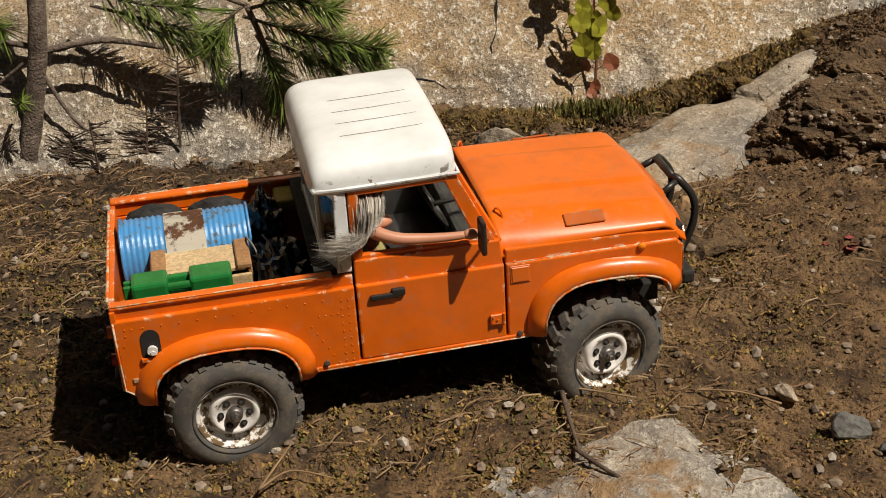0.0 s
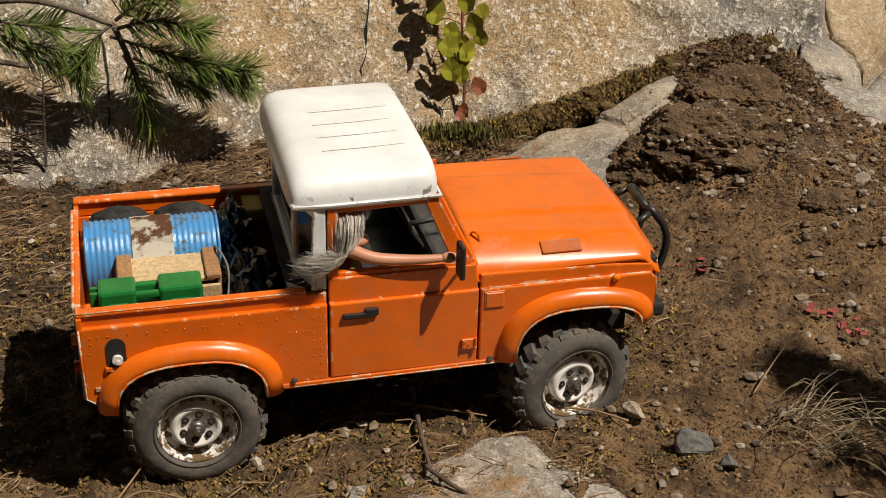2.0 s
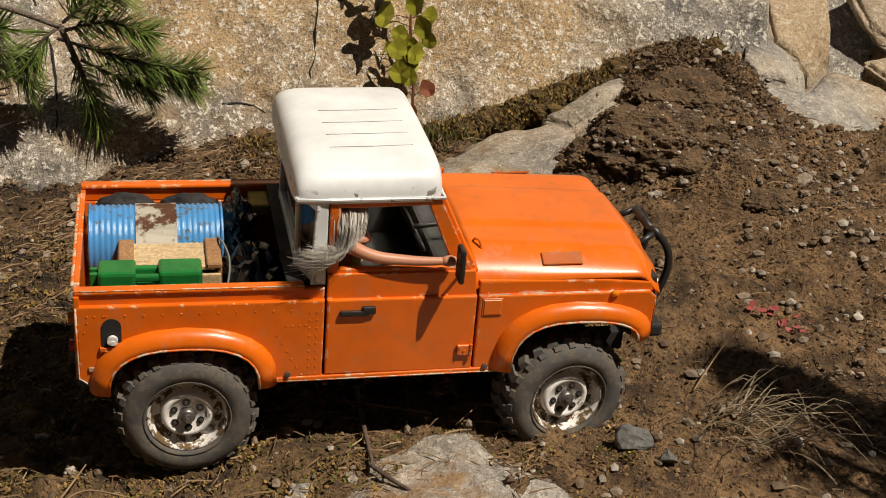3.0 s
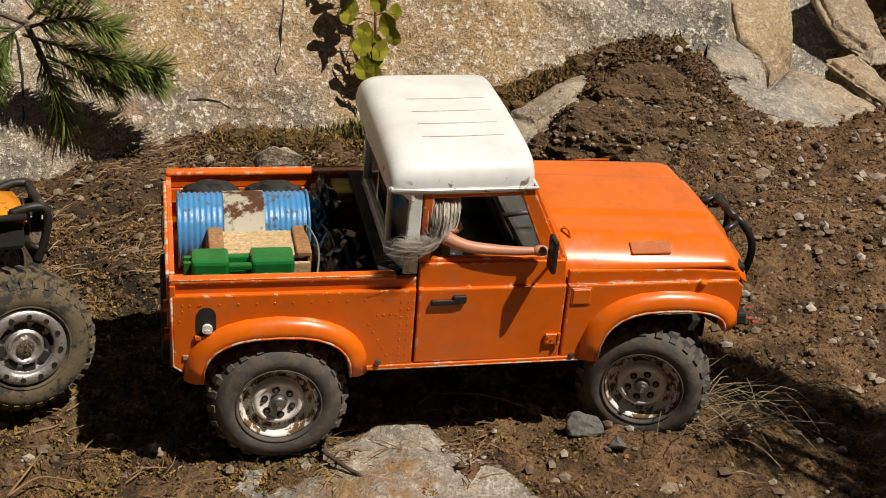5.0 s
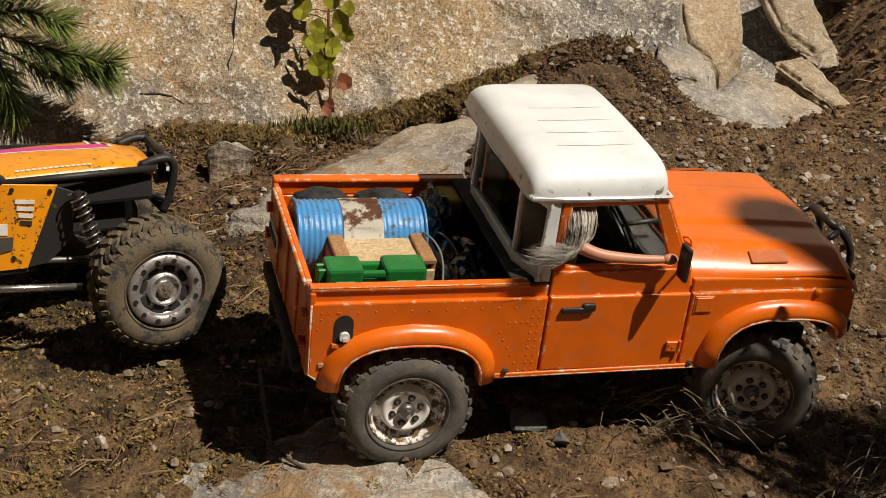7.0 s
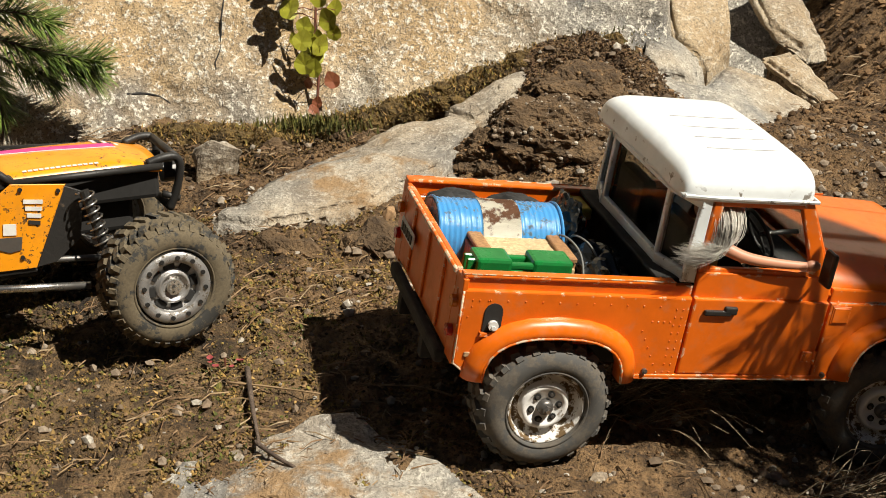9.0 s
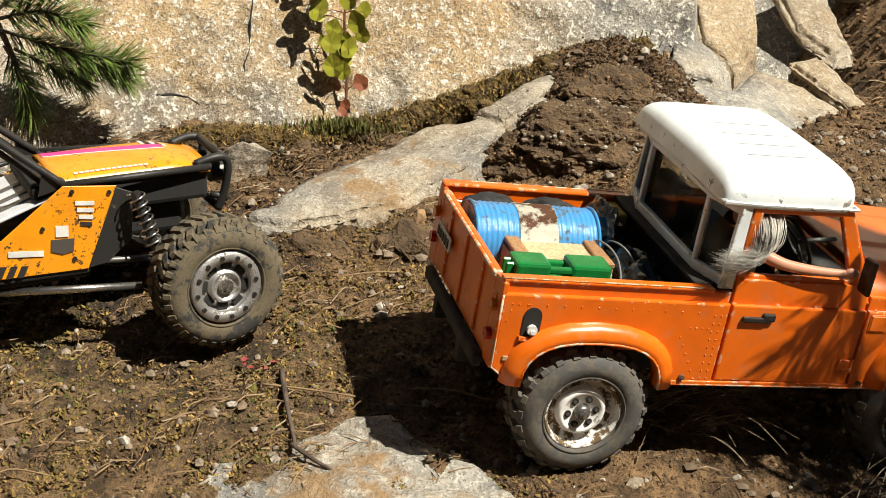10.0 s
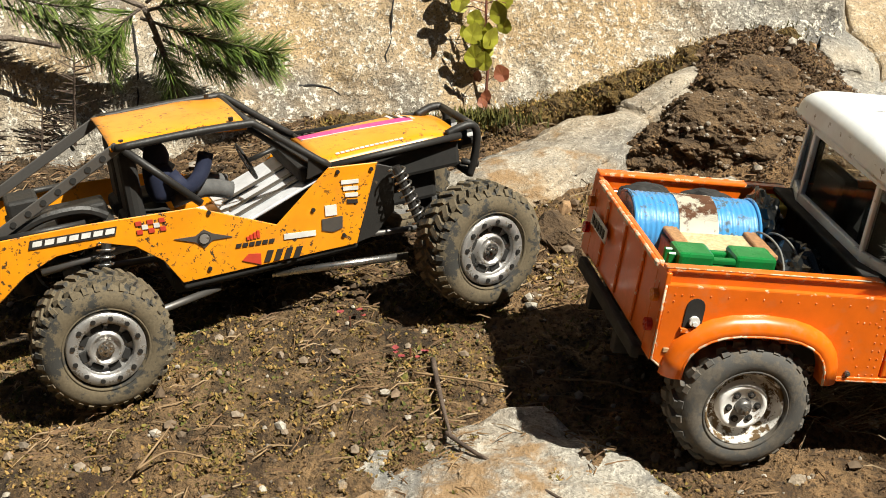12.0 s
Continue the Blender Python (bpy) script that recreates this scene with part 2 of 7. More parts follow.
MOSS = island_mat("moss", [(0.06, 0.038, 0.012), (0.30, 0.175, 0.05), (0.15, 0.115, 0.025), (0.46, 0.29, 0.10), (0.09, 0.05, 0.02), (0.24, 0.20, 0.045)], 0.95)
GREEN_MOSS = island_mat("green_moss", [(0.05, 0.06, 0.012), (0.11, 0.11, 0.02), (0.19, 0.15, 0.035)], 0.95)
PEBBLES = island_mat("pebbles", [(0.15, 0.10, 0.06), (0.30, 0.24, 0.18), (0.10, 0.065, 0.038), (0.52, 0.48, 0.41), (0.2, 0.13, 0.075)], 0.9, 150)
DARK_CRUMBS = island_mat("dark_crumbs", [(0.035, 0.021, 0.011), (0.12, 0.07, 0.034), (0.06, 0.035, 0.018), (0.22, 0.135, 0.068)], 0.95, 150)
CRUMBS = island_mat("soil_crumbs", [(0.055, 0.031, 0.015), (0.22, 0.125, 0.056), (0.10, 0.058, 0.027), (0.33, 0.2, 0.095)], 0.95, 150)
STRAW = island_mat("dry_needles", [(0.2, 0.11, 0.05), (0.34, 0.23, 0.12), (0.13, 0.07, 0.035), (0.24, 0.14, 0.07), (0.44, 0.34, 0.21)], 0.7)
DRY_GRASS = island_mat("dry_grass", [(0.2, 0.15, 0.09), (0.38, 0.31, 0.2), (0.12, 0.09, 0.055)], 0.7)
STONE = rough_mat("stone", (0.19, 0.14, 0.095), (0.50, 0.42, 0.32), 70, 0.9, 6, 0.7, 0.002, per_object=0.25)
DARK_STONE = rough_mat("dark_stone", (0.09, 0.09, 0.085), (0.2, 0.2, 0.185), 45, 0.85, 6, 0.6, 0.002)
TAN_STONE = rough_mat("tan_stone", (0.3, 0.17, 0.08), (0.5, 0.33, 0.18), 40, 0.9, 6, 0.6, 0.002)
BARK = rough_mat("bark", (0.07, 0.05, 0.038), (0.26, 0.21, 0.17), 60, 0.95, 6, 1.0, 0.003)
NEEDLE = island_mat("pine_needles", [(0.055, 0.10, 0.018), (0.14, 0.22, 0.035), (0.21, 0.28, 0.055), (0.09, 0.15, 0.035)], 0.45, 60)
DEAD = rough_mat("dead_twig", (0.06, 0.04, 0.03), (0.16, 0.115, 0.085), 80)
LEAF = island_mat("yellowing_leaf", [(0.40, 0.37, 0.035), (0.55, 0.47, 0.05), (0.32, 0.35, 0.035)], 0.5, 70, 0.25)
BROWN_LEAF = island_mat("brown_vine_leaf", [(0.24, 0.09, 0.03), (0.34, 0.15, 0.04), (0.28, 0.07, 0.04)], 0.6, 70, 0.2)
RED_LEAF = island_mat("red_leaf", [(0.3, 0.03, 0.05), (0.42, 0.06, 0.11), (0.3, 0.07, 0.05)], 0.6, 70, 0.2)
VINE_STEM = plain_mat("vine_stem", (0.18, 0.06, 0.035), 0.7)

ORANGE = paint_mat("orange_paint", (0.80, 0.15, 0.008), (0.74, 0.62, 0.45), chip_at=0.575)
ORANGE_SHEET = paint_mat("orange_bonnet_paint", (0.80, 0.155, 0.008), (0.72, 0.6, 0.42), 0.3, False)
CHIPPED = muddy_mat("chipped_orange_edge", (0.76, 0.145, 0.01), (0.78, 0.66, 0.48), 0.5, 0.5, scale=120)
WHITE = paint_mat("white_paint", (0.83, 0.88, 0.90), (0.22, 0.2, 0.17), 0.35, True, 0.15, (0.45, 0.43, 0.38), 0.06, 0.60)
YELLOW = paint_mat("yellow_polycarbonate", (0.90, 0.33, 0.010), (0.15, 0.09, 0.04), 0.3, True, 0.3, (0.22, 0.14, 0.07), 0.3, 0.6, 0.055)
RUBBER = muddy_mat("tyre_rubber", (0.075, 0.073, 0.069), (0.16, 0.14, 0.115), 0.5, 0.75, scale=70)
MUD_RUBBER = muddy_mat("dusty_tyre_rubber", (0.035, 0.034, 0.031), (0.17, 0.135, 0.085), 0.54, 0.85, scale=75)
RIM = muddy_mat("white_rim", (0.78, 0.77, 0.74), (0.19, 0.12, 0.055), 0.50, 0.3, scale=110)
RIM_DISC = muddy_mat("white_rim_disc", (0.80, 0.79, 0.77), (0.24, 0.16, 0.09), 0.34, 0.3, scale=120)
ALLOY = muddy_mat("bare_alloy", (0.46, 0.45, 0.44), (0.17, 0.14, 0.105), 0.42, 0.38, 0.7, 160)
BLACK = plain_mat("black_plastic", (0.022, 0.021, 0.02), 0.42)
MATT_BLACK = plain_mat("dull_black", (0.018, 0.017, 0.016), 0.8)
DIRTY_BLACK = muddy_mat("dusty_black", (0.02, 0.019, 0.018), (0.14, 0.1, 0.065), 0.34, 0.5, scale=70)
BAG = plain_mat("black_sheeting", (0.012, 0.013, 0.013), 0.18, scale=35)
STEEL = plain_mat("bright_steel", (0.62, 0.6, 0.57), 0.25, 0.95)
DULL_STEEL = plain_mat("dull_steel", (0.22, 0.21, 0.2), 0.45, 0.8)
BLUE = muddy_mat("blue_drum_paint", (0.06, 0.27, 0.58), (0.11, 0.17, 0.22), 0.42, 0.22, scale=130)
CREAM = muddy_mat("cream_label", (0.84, 0.80, 0.68), (0.26, 0.12, 0.065), 0.46, 0.45, scale=34)
WOOD = rough_mat("crate_wood", (0.50, 0.34, 0.17), (0.70, 0.54, 0.32), 25, 0.75, 14, 0.4, 0.001)
BROWN_WOOD = rough_mat("brown_batten", (0.28, 0.13, 0.055), (0.45, 0.25, 0.11), 40, 0.75, 10, 0.4, 0.001)
GREEN = plain_mat("green_plastic", (0.008, 0.19, 0.04), 0.28)
SKIN = plain_mat("doll_vinyl", (0.62, 0.29, 0.18), 0.42, scale=20)
HAIR = island_mat("doll_hair", [(0.48, 0.45, 0.40), (0.72, 0.69, 0.63), (0.33, 0.30, 0.25), (0.62, 0.58, 0.5)], 0.3)
SHIRT = plain_mat("yellow_cloth", (0.62, 0.56, 0.22), 0.85)
NAVY = plain_mat("navy_cloth", (0.008, 0.013, 0.04), 0.85)
CHECK = plain_mat("grey_cloth", (0.1, 0.1, 0.1), 0.9, scale=200)
AMBER = plain_mat("amber_lens", (0.75, 0.2, 0.01), 0.2)
RED = plain_mat("red_lens", (0.5, 0.02, 0.012), 0.2)
PINK = plain_mat("pink_vinyl", (0.75, 0.06, 0.3), 0.35)
WHITE_PRINT = plain_mat("white_print", (0.78, 0.77, 0.74), 0.45)
BLACK_PRINT = plain_mat("black_print", (0.03, 0.027, 0.025), 0.5)
RED_PRINT = plain_mat("red_print", (0.62, 0.06, 0.03), 0.45)
SILVER_PANEL = plain_mat("white_tub", (0.62, 0.64, 0.68), 0.35)
GLASS = bpy.data.materials.new("window_glass")
GLASS.use_nodes = True
gb = GLASS.node_tree.nodes["Principled BSDF"]
gb.inputs["Transmission Weight"].default_value, gb.inputs["Roughness"].default_value = 1.0, 0.02
gb.inputs["IOR"].default_value, gb.inputs["Base Color"].default_value = 1.1, (0.62, 0.65, 0.62, 1)


# ---- mesh helpers ----
def mesh_of(bm, name, material, smooth=False):
    me = bpy.data.meshes.new(name)
    bm.normal_update()
    bm.to_mesh(me)
    bm.free()
    mats = material if isinstance(material, (list, tuple)) else [material]
    for m in mats:
        me.materials.append(m)
    if smooth:
        me.shade_smooth()
    return me


def part(name, bm, material, parent=None, label="", smooth=False, kind=""):
    ob = new(name, mesh_of(bm, name, material, smooth))
    if parent:
        ob.parent = parent
    return tagged(ob, label, kind=kind)


def thing(name, label, category, group="", at=None):
    ob = new(name)
    ob.empty_display_size = 0.02
    if at is not None:
        ob.matrix_basis = at
    return tagged(ob, label, category, group)


def box(bm, c, s, m=None, bevel=0.0, seg=2, mat=0):
    r = bmesh.ops.create_cube(bm, size=1.0)
    vs = r["verts"]
    for v in vs:
        v.co = Vector((v.co.x * s[0] + c[0], v.co.y * s[1] + c[1], v.co.z * s[2] + c[2]))
    fs = {f for v in vs for f in v.link_faces}
    if bevel:
        es = list({e for v in vs for e in v.link_edges})
        out = bmesh.ops.bevel(bm, geom=es, offset=bevel, segments=seg, profile=0.5, affect="EDGES")
        fs = set(out["faces"]) | {f for f in fs if f.is_valid}
        vs = list({v for f in fs for v in f.verts})
    for f in fs:
        f.material_index = mat
    if m is not None:
        for v in vs:
            v.co = m @ v.co
    return vs


def prism(bm, poly, y0, y1, bevel=0.0, seg=2):
    """A polygon of (x, z) between two planes of y."""
    a = [bm.verts.new((x, y0, z)) for x, z in poly]
    b = [bm.verts.new((x, y1, z)) for x, z in poly]
    n = len(poly)
    fs = [bm.faces.new(a), bm.faces.new(b[::-1])]
    for i in range(n):
        fs.append(bm.faces.new((a[i], b[i], b[(i + 1) % n], a[(i + 1) % n])))
    bmesh.ops.recalc_face_normals(bm, faces=fs)
    if bevel:
        es = [e for e in {e for f in fs[:2] for e in f.edges}]
        bmesh.ops.bevel(bm, geom=es, offset=bevel, segments=seg, profile=0.5, affect="EDGES")


def tube(bm, pts, r, n=8, closed=False, taper=None):
    pts = [Vector(p) for p in pts]
    rings, k = [], len(pts)
    up = Vector((0.13, 0.31, 0.94)).normalized()
    for i, p in enumerate(pts):
        q0, q1 = pts[(i - 1) % k if closed else max(i - 1, 0)], pts[(i + 1) % k if closed else min(i + 1, k - 1)]
        d = (q1 - q0).normalized()
        a = d.cross(up)
        a = a.normalized() if a.length > 1e-4 else d.orthogonal().normalized()
        b = d.cross(a)
        rr = r if taper is None else r + (taper - r) * i / (k - 1)
        rings.append([bm.verts.new(p + rr * (math.cos(t) * a + math.sin(t) * b)) for t in [2 * math.pi * j / n for j in range(n)]])
    for i in range(k if closed else k - 1):
        s, t = rings[i], rings[(i + 1) % k]
        for j in range(n):
            bm.faces.new((s[j], s[(j + 1) % n], t[(j + 1) % n], t[j]))
    if not closed:
        bm.faces.new(rings[0][::-1])
        bm.faces.new(rings[-1])


def smooth_path(pts, steps=5):
    pts = [Vector(p) for p in pts]
    out = []
    for i in range(len(pts) - 1):
        p0, p1, p2, p3 = pts[max(i - 1, 0)], pts[i], pts[i + 1], pts[min(i + 2, len(pts) - 1)]
        for s in range(steps):
            t = s / steps
            out.append(0.5 * (2 * p1 + (p2 - p0) * t + (2 * p0 - 5 * p1 + 4 * p2 - p3) * t * t + (3 * p1 - p0 - 3 * p2 + p3) * t ** 3))
    return out + [pts[-1]]


def lathe(bm, prof, n=32, mat=0):
    """Turns (radius, y) about the y axis."""
    rings = []
    for r, y in prof:
        rings.append([bm.verts.new((r * math.cos(2 * math.pi * j / n), y, r * math.sin(2 * math.pi * j / n))) for j in range(n)])
    for a, b in zip(rings, rings[1:]):
        for j in range(n):
            f = bm.faces.new((a[j], b[j], b[(j + 1) % n], a[(j + 1) % n]))
            f.material_index = mat
            f.smooth = True


def disc(bm, c, r, h, axis="y", n=16, mat=0):
    """A short cylinder centred at c."""
    m = Matrix.Translation(c) @ (Matrix.Rotation(math.pi / 2, 4, "X") if axis == "y" else Matrix.Rotation(math.pi / 2, 4, "Y") if axis == "x" else Matrix.Identity(4))
    out = bmesh.ops.create_cone(bm, cap_ends=True, segments=n, radius1=r, radius2=r, depth=h, matrix=m)
    for f in {f for v in out["verts"] for f in v.link_faces}:
        f.material_index = mat


def sm(a, b, x):
    t = min(max((x - a) / (b - a), 0.0), 1.0)
    return t * t * (3 - 2 * t)


def gauss(x, c, w):
    return math.exp(-((x - c) / w) ** 2)


def fract(p, octaves=4):
    return noise.fractal(Vector(p), 1.0, 2.0, octaves)


def rock_bm(seed, size, cuts=2, rough=0.12, flat=0.0):
    """An irregular, angular stone."""
    rng = random.Random(seed)
    bm = bmesh.new()
    for _ in range(16):
        v = Vector((rng.gauss(0, 1), rng.gauss(0, 1), rng.gauss(0, 1))).normalized() * rng.uniform(0.75, 1.1)
        bm.verts.new((v.x * size[0] / 2, v.y * size[1] / 2, v.z * size[2] / 2))
    out = bmesh.ops.convex_hull(bm, input=bm.verts[:])
    bmesh.ops.delete(bm, geom=[v for v in bm.verts if not v.link_faces], context="VERTS")
    big = max(size)
    bmesh.ops.bevel(bm, geom=bm.edges[:], offset=0.03 * big, segments=1, affect="EDGES", clamp_overlap=True)
    bmesh.ops.remove_doubles(bm, verts=bm.verts[:], dist=0.01 * big)
    bmesh.ops.triangulate(bm, faces=bm.faces[:])
    for _ in range(cuts):
        bmesh.ops.subdivide_edges(bm, edges=[e for e in bm.edges if e.calc_length() > 0.08 * big], cuts=1, use_grid_fill=True)
    bmesh.ops.triangulate(bm, faces=bm.faces[:])
    bm.normal_update()
    for v in bm.verts:
        k = fract(v.co * (4 / big) + Vector((seed * 3.1, 0, 0)), 4)
        v.co += v.normal * (k * rough * 0.35 * big)
    return bm


# ---- the ground ----
def base_z(x, y):
    """The lie of the land without its grain."""
    yy = min(max(y, -3.0), 1.5)
    z = 0.036 + 0.085 * (yy - 0.87) - 0.02 * sm(0.3, -3.0, y)
    z -= 0.040 * sm(0.05, 0.34, x) * gauss(y, 0.90, 0.30)
    z -= 0.017 * (1 - sm(-0.42, -0.28, x)) * gauss(y, 0.87, 0.15)
    z += 0.060 * math.exp(-((x - 0.208) / 0.108) ** 4) * sm(1.30, 1.60, y)
    z += 0.016 * math.exp(-((x - 0.17) / 0.10) ** 4) * sm(1.33, 1.37, y + 0.02 * math.sin(40 * x))
    z += 0.12 * sm(0.48, 0.72, x) * sm(1.50, 1.90, y) - 0.15 * gauss(x, 0.45, 0.07) * sm(1.62, 1.70, y)
    z += 0.05 * sm(1.5, 3.0, x)
    z += 0.008 * gauss(y, 1.42, 0.1) * (1 - sm(-0.2, -0.05, x))
    z -= 0.020 * sm(1.18, 1.40, y) * (1 - sm(-0.50, -0.34, x))
    return z


def ground_z(x, y):
    z = base_z(x, y)
    near = gauss(x, -0.1, 1.2) * gauss(y, 1.1, 0.9)
    calm = 1 - 0.6 * gauss(y, 0.95, 0.14) * (1 - sm(0.3, 0.5, abs(x + 0.05)))
    z += 0.011 * fract((x * 9, y * 9, 2.0), 3) * calm
    if near > 0.05:
        z += (0.0072 * fract((x * 42, y * 42, 7.0), 5) + 0.0055 * abs(fract((x * 95, y * 95, 11.0), 3)) * (0.5 + sm(-0.2, 0.25, fract((x * 6, y * 6, 3.0), 2)))) * near * (0.55 + 0.45 * calm)
        z += 0.008 * abs(fract((x * 30, y * 30, 3.0), 4)) * near * (1 - sm(-0.25, 0.0, x)) * (1 - 0.5 * gauss(y, 1.0, 0.06))
        z += 0.006 * max(fract((x * 24, y * 24, 4.0), 3), 0) * near * sm(0.0, 0.25, x)
        lump = gauss(x, 0.18, 0.13) * sm(1.33, 1.40, y)
        if lump > 0.02:
            z += lump * (0.016 * fract((x * 21, y * 21, 6.0), 4) + 0.006 * abs(fract((x * 60, y * 60, 8.0), 3)))
    return z


def graded(lo, hi, a, b, step, grow=1.35):
    """Places along a line, close together from a to b and ever wider outside."""
    mid = [a + (b - a) * i / round((b - a) / step) for i in range(round((b - a) / step) + 1)]
    out, s = [], step
    v = a
    while v > lo:
        s *= grow
        v = max(v - s, lo)
        out.append(v)
    left, s, v, right = out[::-1], step, b, []
    while v < hi:
        s *= grow
        v = min(v + s, hi)
        right.append(v)
    return left + mid + right


def sheet(xs, ys, f):
    vs = [f(x, y) for y in ys for x in xs]
    nx = len(xs)
    fs = [(j * nx + i, j * nx + i + 1, (j + 1) * nx + i + 1, (j + 1) * nx + i) for j in range(len(ys) - 1) for i in range(nx - 1)]
    return vs, fs


def sheet_object(name, xs, ys, f, material, label, parent=None, kind="structure"):
    vs, fs = sheet(xs, ys, f)
    me = bpy.data.meshes.new(name)
    me.from_pydata(vs, [], fs)
    me.materials.append(material)
    me.shade_smooth()
    ob = new(name, me)
    if parent:
        ob.parent = parent
    return tagged(ob, label, kind=kind)


sheet_object("ground", graded(-400, 400, -0.92, 0.66, 0.0040), graded(-400, 400, 0.74, 1.62, 0.0040),
             lambda x, y: (x, y, ground_z(x, y)), SOIL, "brown stony soil with needles, moss and loose earth")


# ---- the rock face behind ----
def face_y(x, z):
    return 1.485 + 0.62 * (z - 0.09) + 0.2 * (x + 0.25) + 0.35 * sm(0.30, 0.37, x) - 0.045 * (1 - sm(-0.84, -0.50, x))


def face_point(x, s):
    z = s
    k = 0.028 * fract((x * 3.1, z * 3.1, 5.0), 3) + 0.009 * fract((x * 19, z * 19, 1.0), 4) + 0.0035 * fract((x * 80, z * 80, 3.0), 3)
    step = 0.012 * sm(-0.02, 0.02, z - 0.15 - 0.5 * (x + 0.45)) * (1 - sm(-0.42, -0.38, x))
    return (x, face_y(x, z) + k + step, z)


wall = sheet_object("rock_face", graded(-9, 9, -0.9, 0.42, 0.0055), graded(-0.35, 2.6, 0.02, 0.30, 0.0055),
                    face_point, GRANITE, "pale weathered granite face with ochre lichen and fine cracks")


def crack(pts, r, name="crack"):
    bm = bmesh.new()
    path = smooth_path([(x, face_point(x, z)[1] + 0.0006, z) for x, z in pts], 6)
    path = [p + Vector((0.0025 * fract(p * 60, 2), 0, 0)) for p in path]
    tube(bm, path, r, 5, taper=r * 0.4)
    part(name, bm, MATT_BLACK, wall)


crack([(-0.222, 0.30), (-0.226, 0.22), (-0.228, 0.185), (-0.232, 0.15), (-0.226, 0.115)], 0.0012)
crack([(-0.330, 0.133), (-0.312, 0.131), (-0.292, 0.126), (-0.282, 0.118)], 0.0018)
crack([(-0.545, 0.25), (-0.52, 0.2), (-0.505, 0.15), (-0.50, 0.1)], 0.002)


def slab(name, outline, thick, label, material, seed, cuts=5, rough=0.006, group="", tilt=0.0):
    """A flat-topped rock: its upper outline, and its depth under that."""
    bm = bmesh.new()
    c = sum((Vector(p) for p in outline), Vector()) / len(outline)
    top = [bm.verts.new(p) for p in outline]
    mid = bm.verts.new(c + Vector((0, 0, 0.006)))
    low = [bm.verts.new(Vector(p) + (Vector(p) - c) * 0.16 - Vector((0, 0, thick))) for p in outline]
    n = len(outline)
    for i in range(n):
        j = (i + 1) % n
        bm.faces.new((top[i], top[j], mid))
        bm.faces.new((low[i], low[j], top[j], top[i]))
    bm.faces.new(low[::-1])
    bmesh.ops.recalc_face_normals(bm, faces=bm.faces[:])
    rim = [e for e in bm.edges if len(e.link_faces) == 2 and e.calc_face_angle(0) > 0.5]
    bmesh.ops.bevel(bm, geom=rim, offset=0.006, segments=2, affect="EDGES")
    bmesh.ops.triangulate(bm, faces=bm.faces[:])
    for _ in range(cuts):
        es = [e for e in bm.edges if e.calc_length() > 0.011]
        if len(es) > 30000 or not es:
            break
        bmesh.ops.subdivide_edges(bm, edges=es, cuts=1)
        bmesh.ops.triangulate(bm, faces=[f for f in bm.faces if len(f.verts) > 3])
    bm.normal_update()
    for v in bm.verts:
        k = fract(v.co * 13 + Vector((seed, 0, 0)), 4) * rough + fract(v.co * 60, 3) * rough * 0.35
        v.co += v.normal * k
    ob = part(name, bm, material, None, label, True)
    return tagged(ob, label, "rock", group)


slab("rock_ramp", [(-0.201, 1.242, 0.08), (-0.157, 1.224, 0.081), (-0.099, 1.244, 0.085), (-0.045, 1.273, 0.089), (-0.02, 1.313, 0.092), (0.029, 1.36, 0.099), (0.062, 1.44, 0.115), (0.037, 1.474, 0.116), (-0.032, 1.462, 0.103), (-0.086, 1.42, 0.093), (-0.131, 1.356, 0.088), (-0.176, 1.296, 0.084)],
     0.06, "tan-grey granite slab leaning against the rock face", RAMP_ROCK, 3, group="slabs of the ramp")
slab("rock_ramp", [(0.028, 1.490, 0.118), (0.064, 1.450, 0.118), (0.090, 1.480, 0.127), (0.125, 1.522, 0.138), (0.160, 1.552, 0.148), (0.152, 1.584, 0.152), (0.078, 1.536, 0.133)],
     0.06, "smaller upper slab of tan-grey granite parted by a crack", RAMP_ROCK, 13, group="slabs of the ramp")
slab("ground_slab", [(-0.255, 0.79, 0.026), (-0.19, 0.845, 0.037), (-0.115, 0.885, 0.041), (-0.045, 0.928, 0.045), (-0.022, 0.895, 0.0425), (0.0, 0.865, 0.040),
                     (0.045, 0.825, 0.036), (0.075, 0.76, 0.029), (0.05, 0.68, 0.020), (-0.2, 0.68, 0.017)],
     0.06, "flat grey bedrock slab showing through the soil", SLAB_ROCK, 8, rough=0.0085)


def boulder(name, at, size, turn, seed, material, label, group="", cuts=2, rough=0.12, category="rock"):
    ob = part(name, rock_bm(seed, size, cuts, rough), material, None, label, False)
    ob.matrix_basis = pose(*at, *turn)
    return tagged(ob, label, category, group)


B = "blocks beside the face"
slab("rock_block", [(0.280, 1.660, 0.170), (0.308, 1.660, 0.167), (0.348, 1.630, 0.144), (0.345, 1.600, 0.122), (0.325, 1.585, 0.126), (0.278, 1.575, 0.146), (0.264, 1.600, 0.160)],
     0.09, "small grey granite block at the head of the mound", GREY_ROCK, 41, group=B)
slab("rock_block", [(0.274, 1.565, 0.138), (0.346, 1.600, 0.116), (0.384, 1.660, 0.129), (0.447, 1.650, 0.109), (0.515, 1.600, 0.071), (0.507, 1.560, 0.069), (0.413, 1.500, 0.081), (0.360, 1.475, 0.078), (0.331, 1.480, 0.088), (0.296, 1.510, 0.113)],
     0.07, "broad tilted granite block with a warm pale face", GREY_ROCK, 42, group=B)
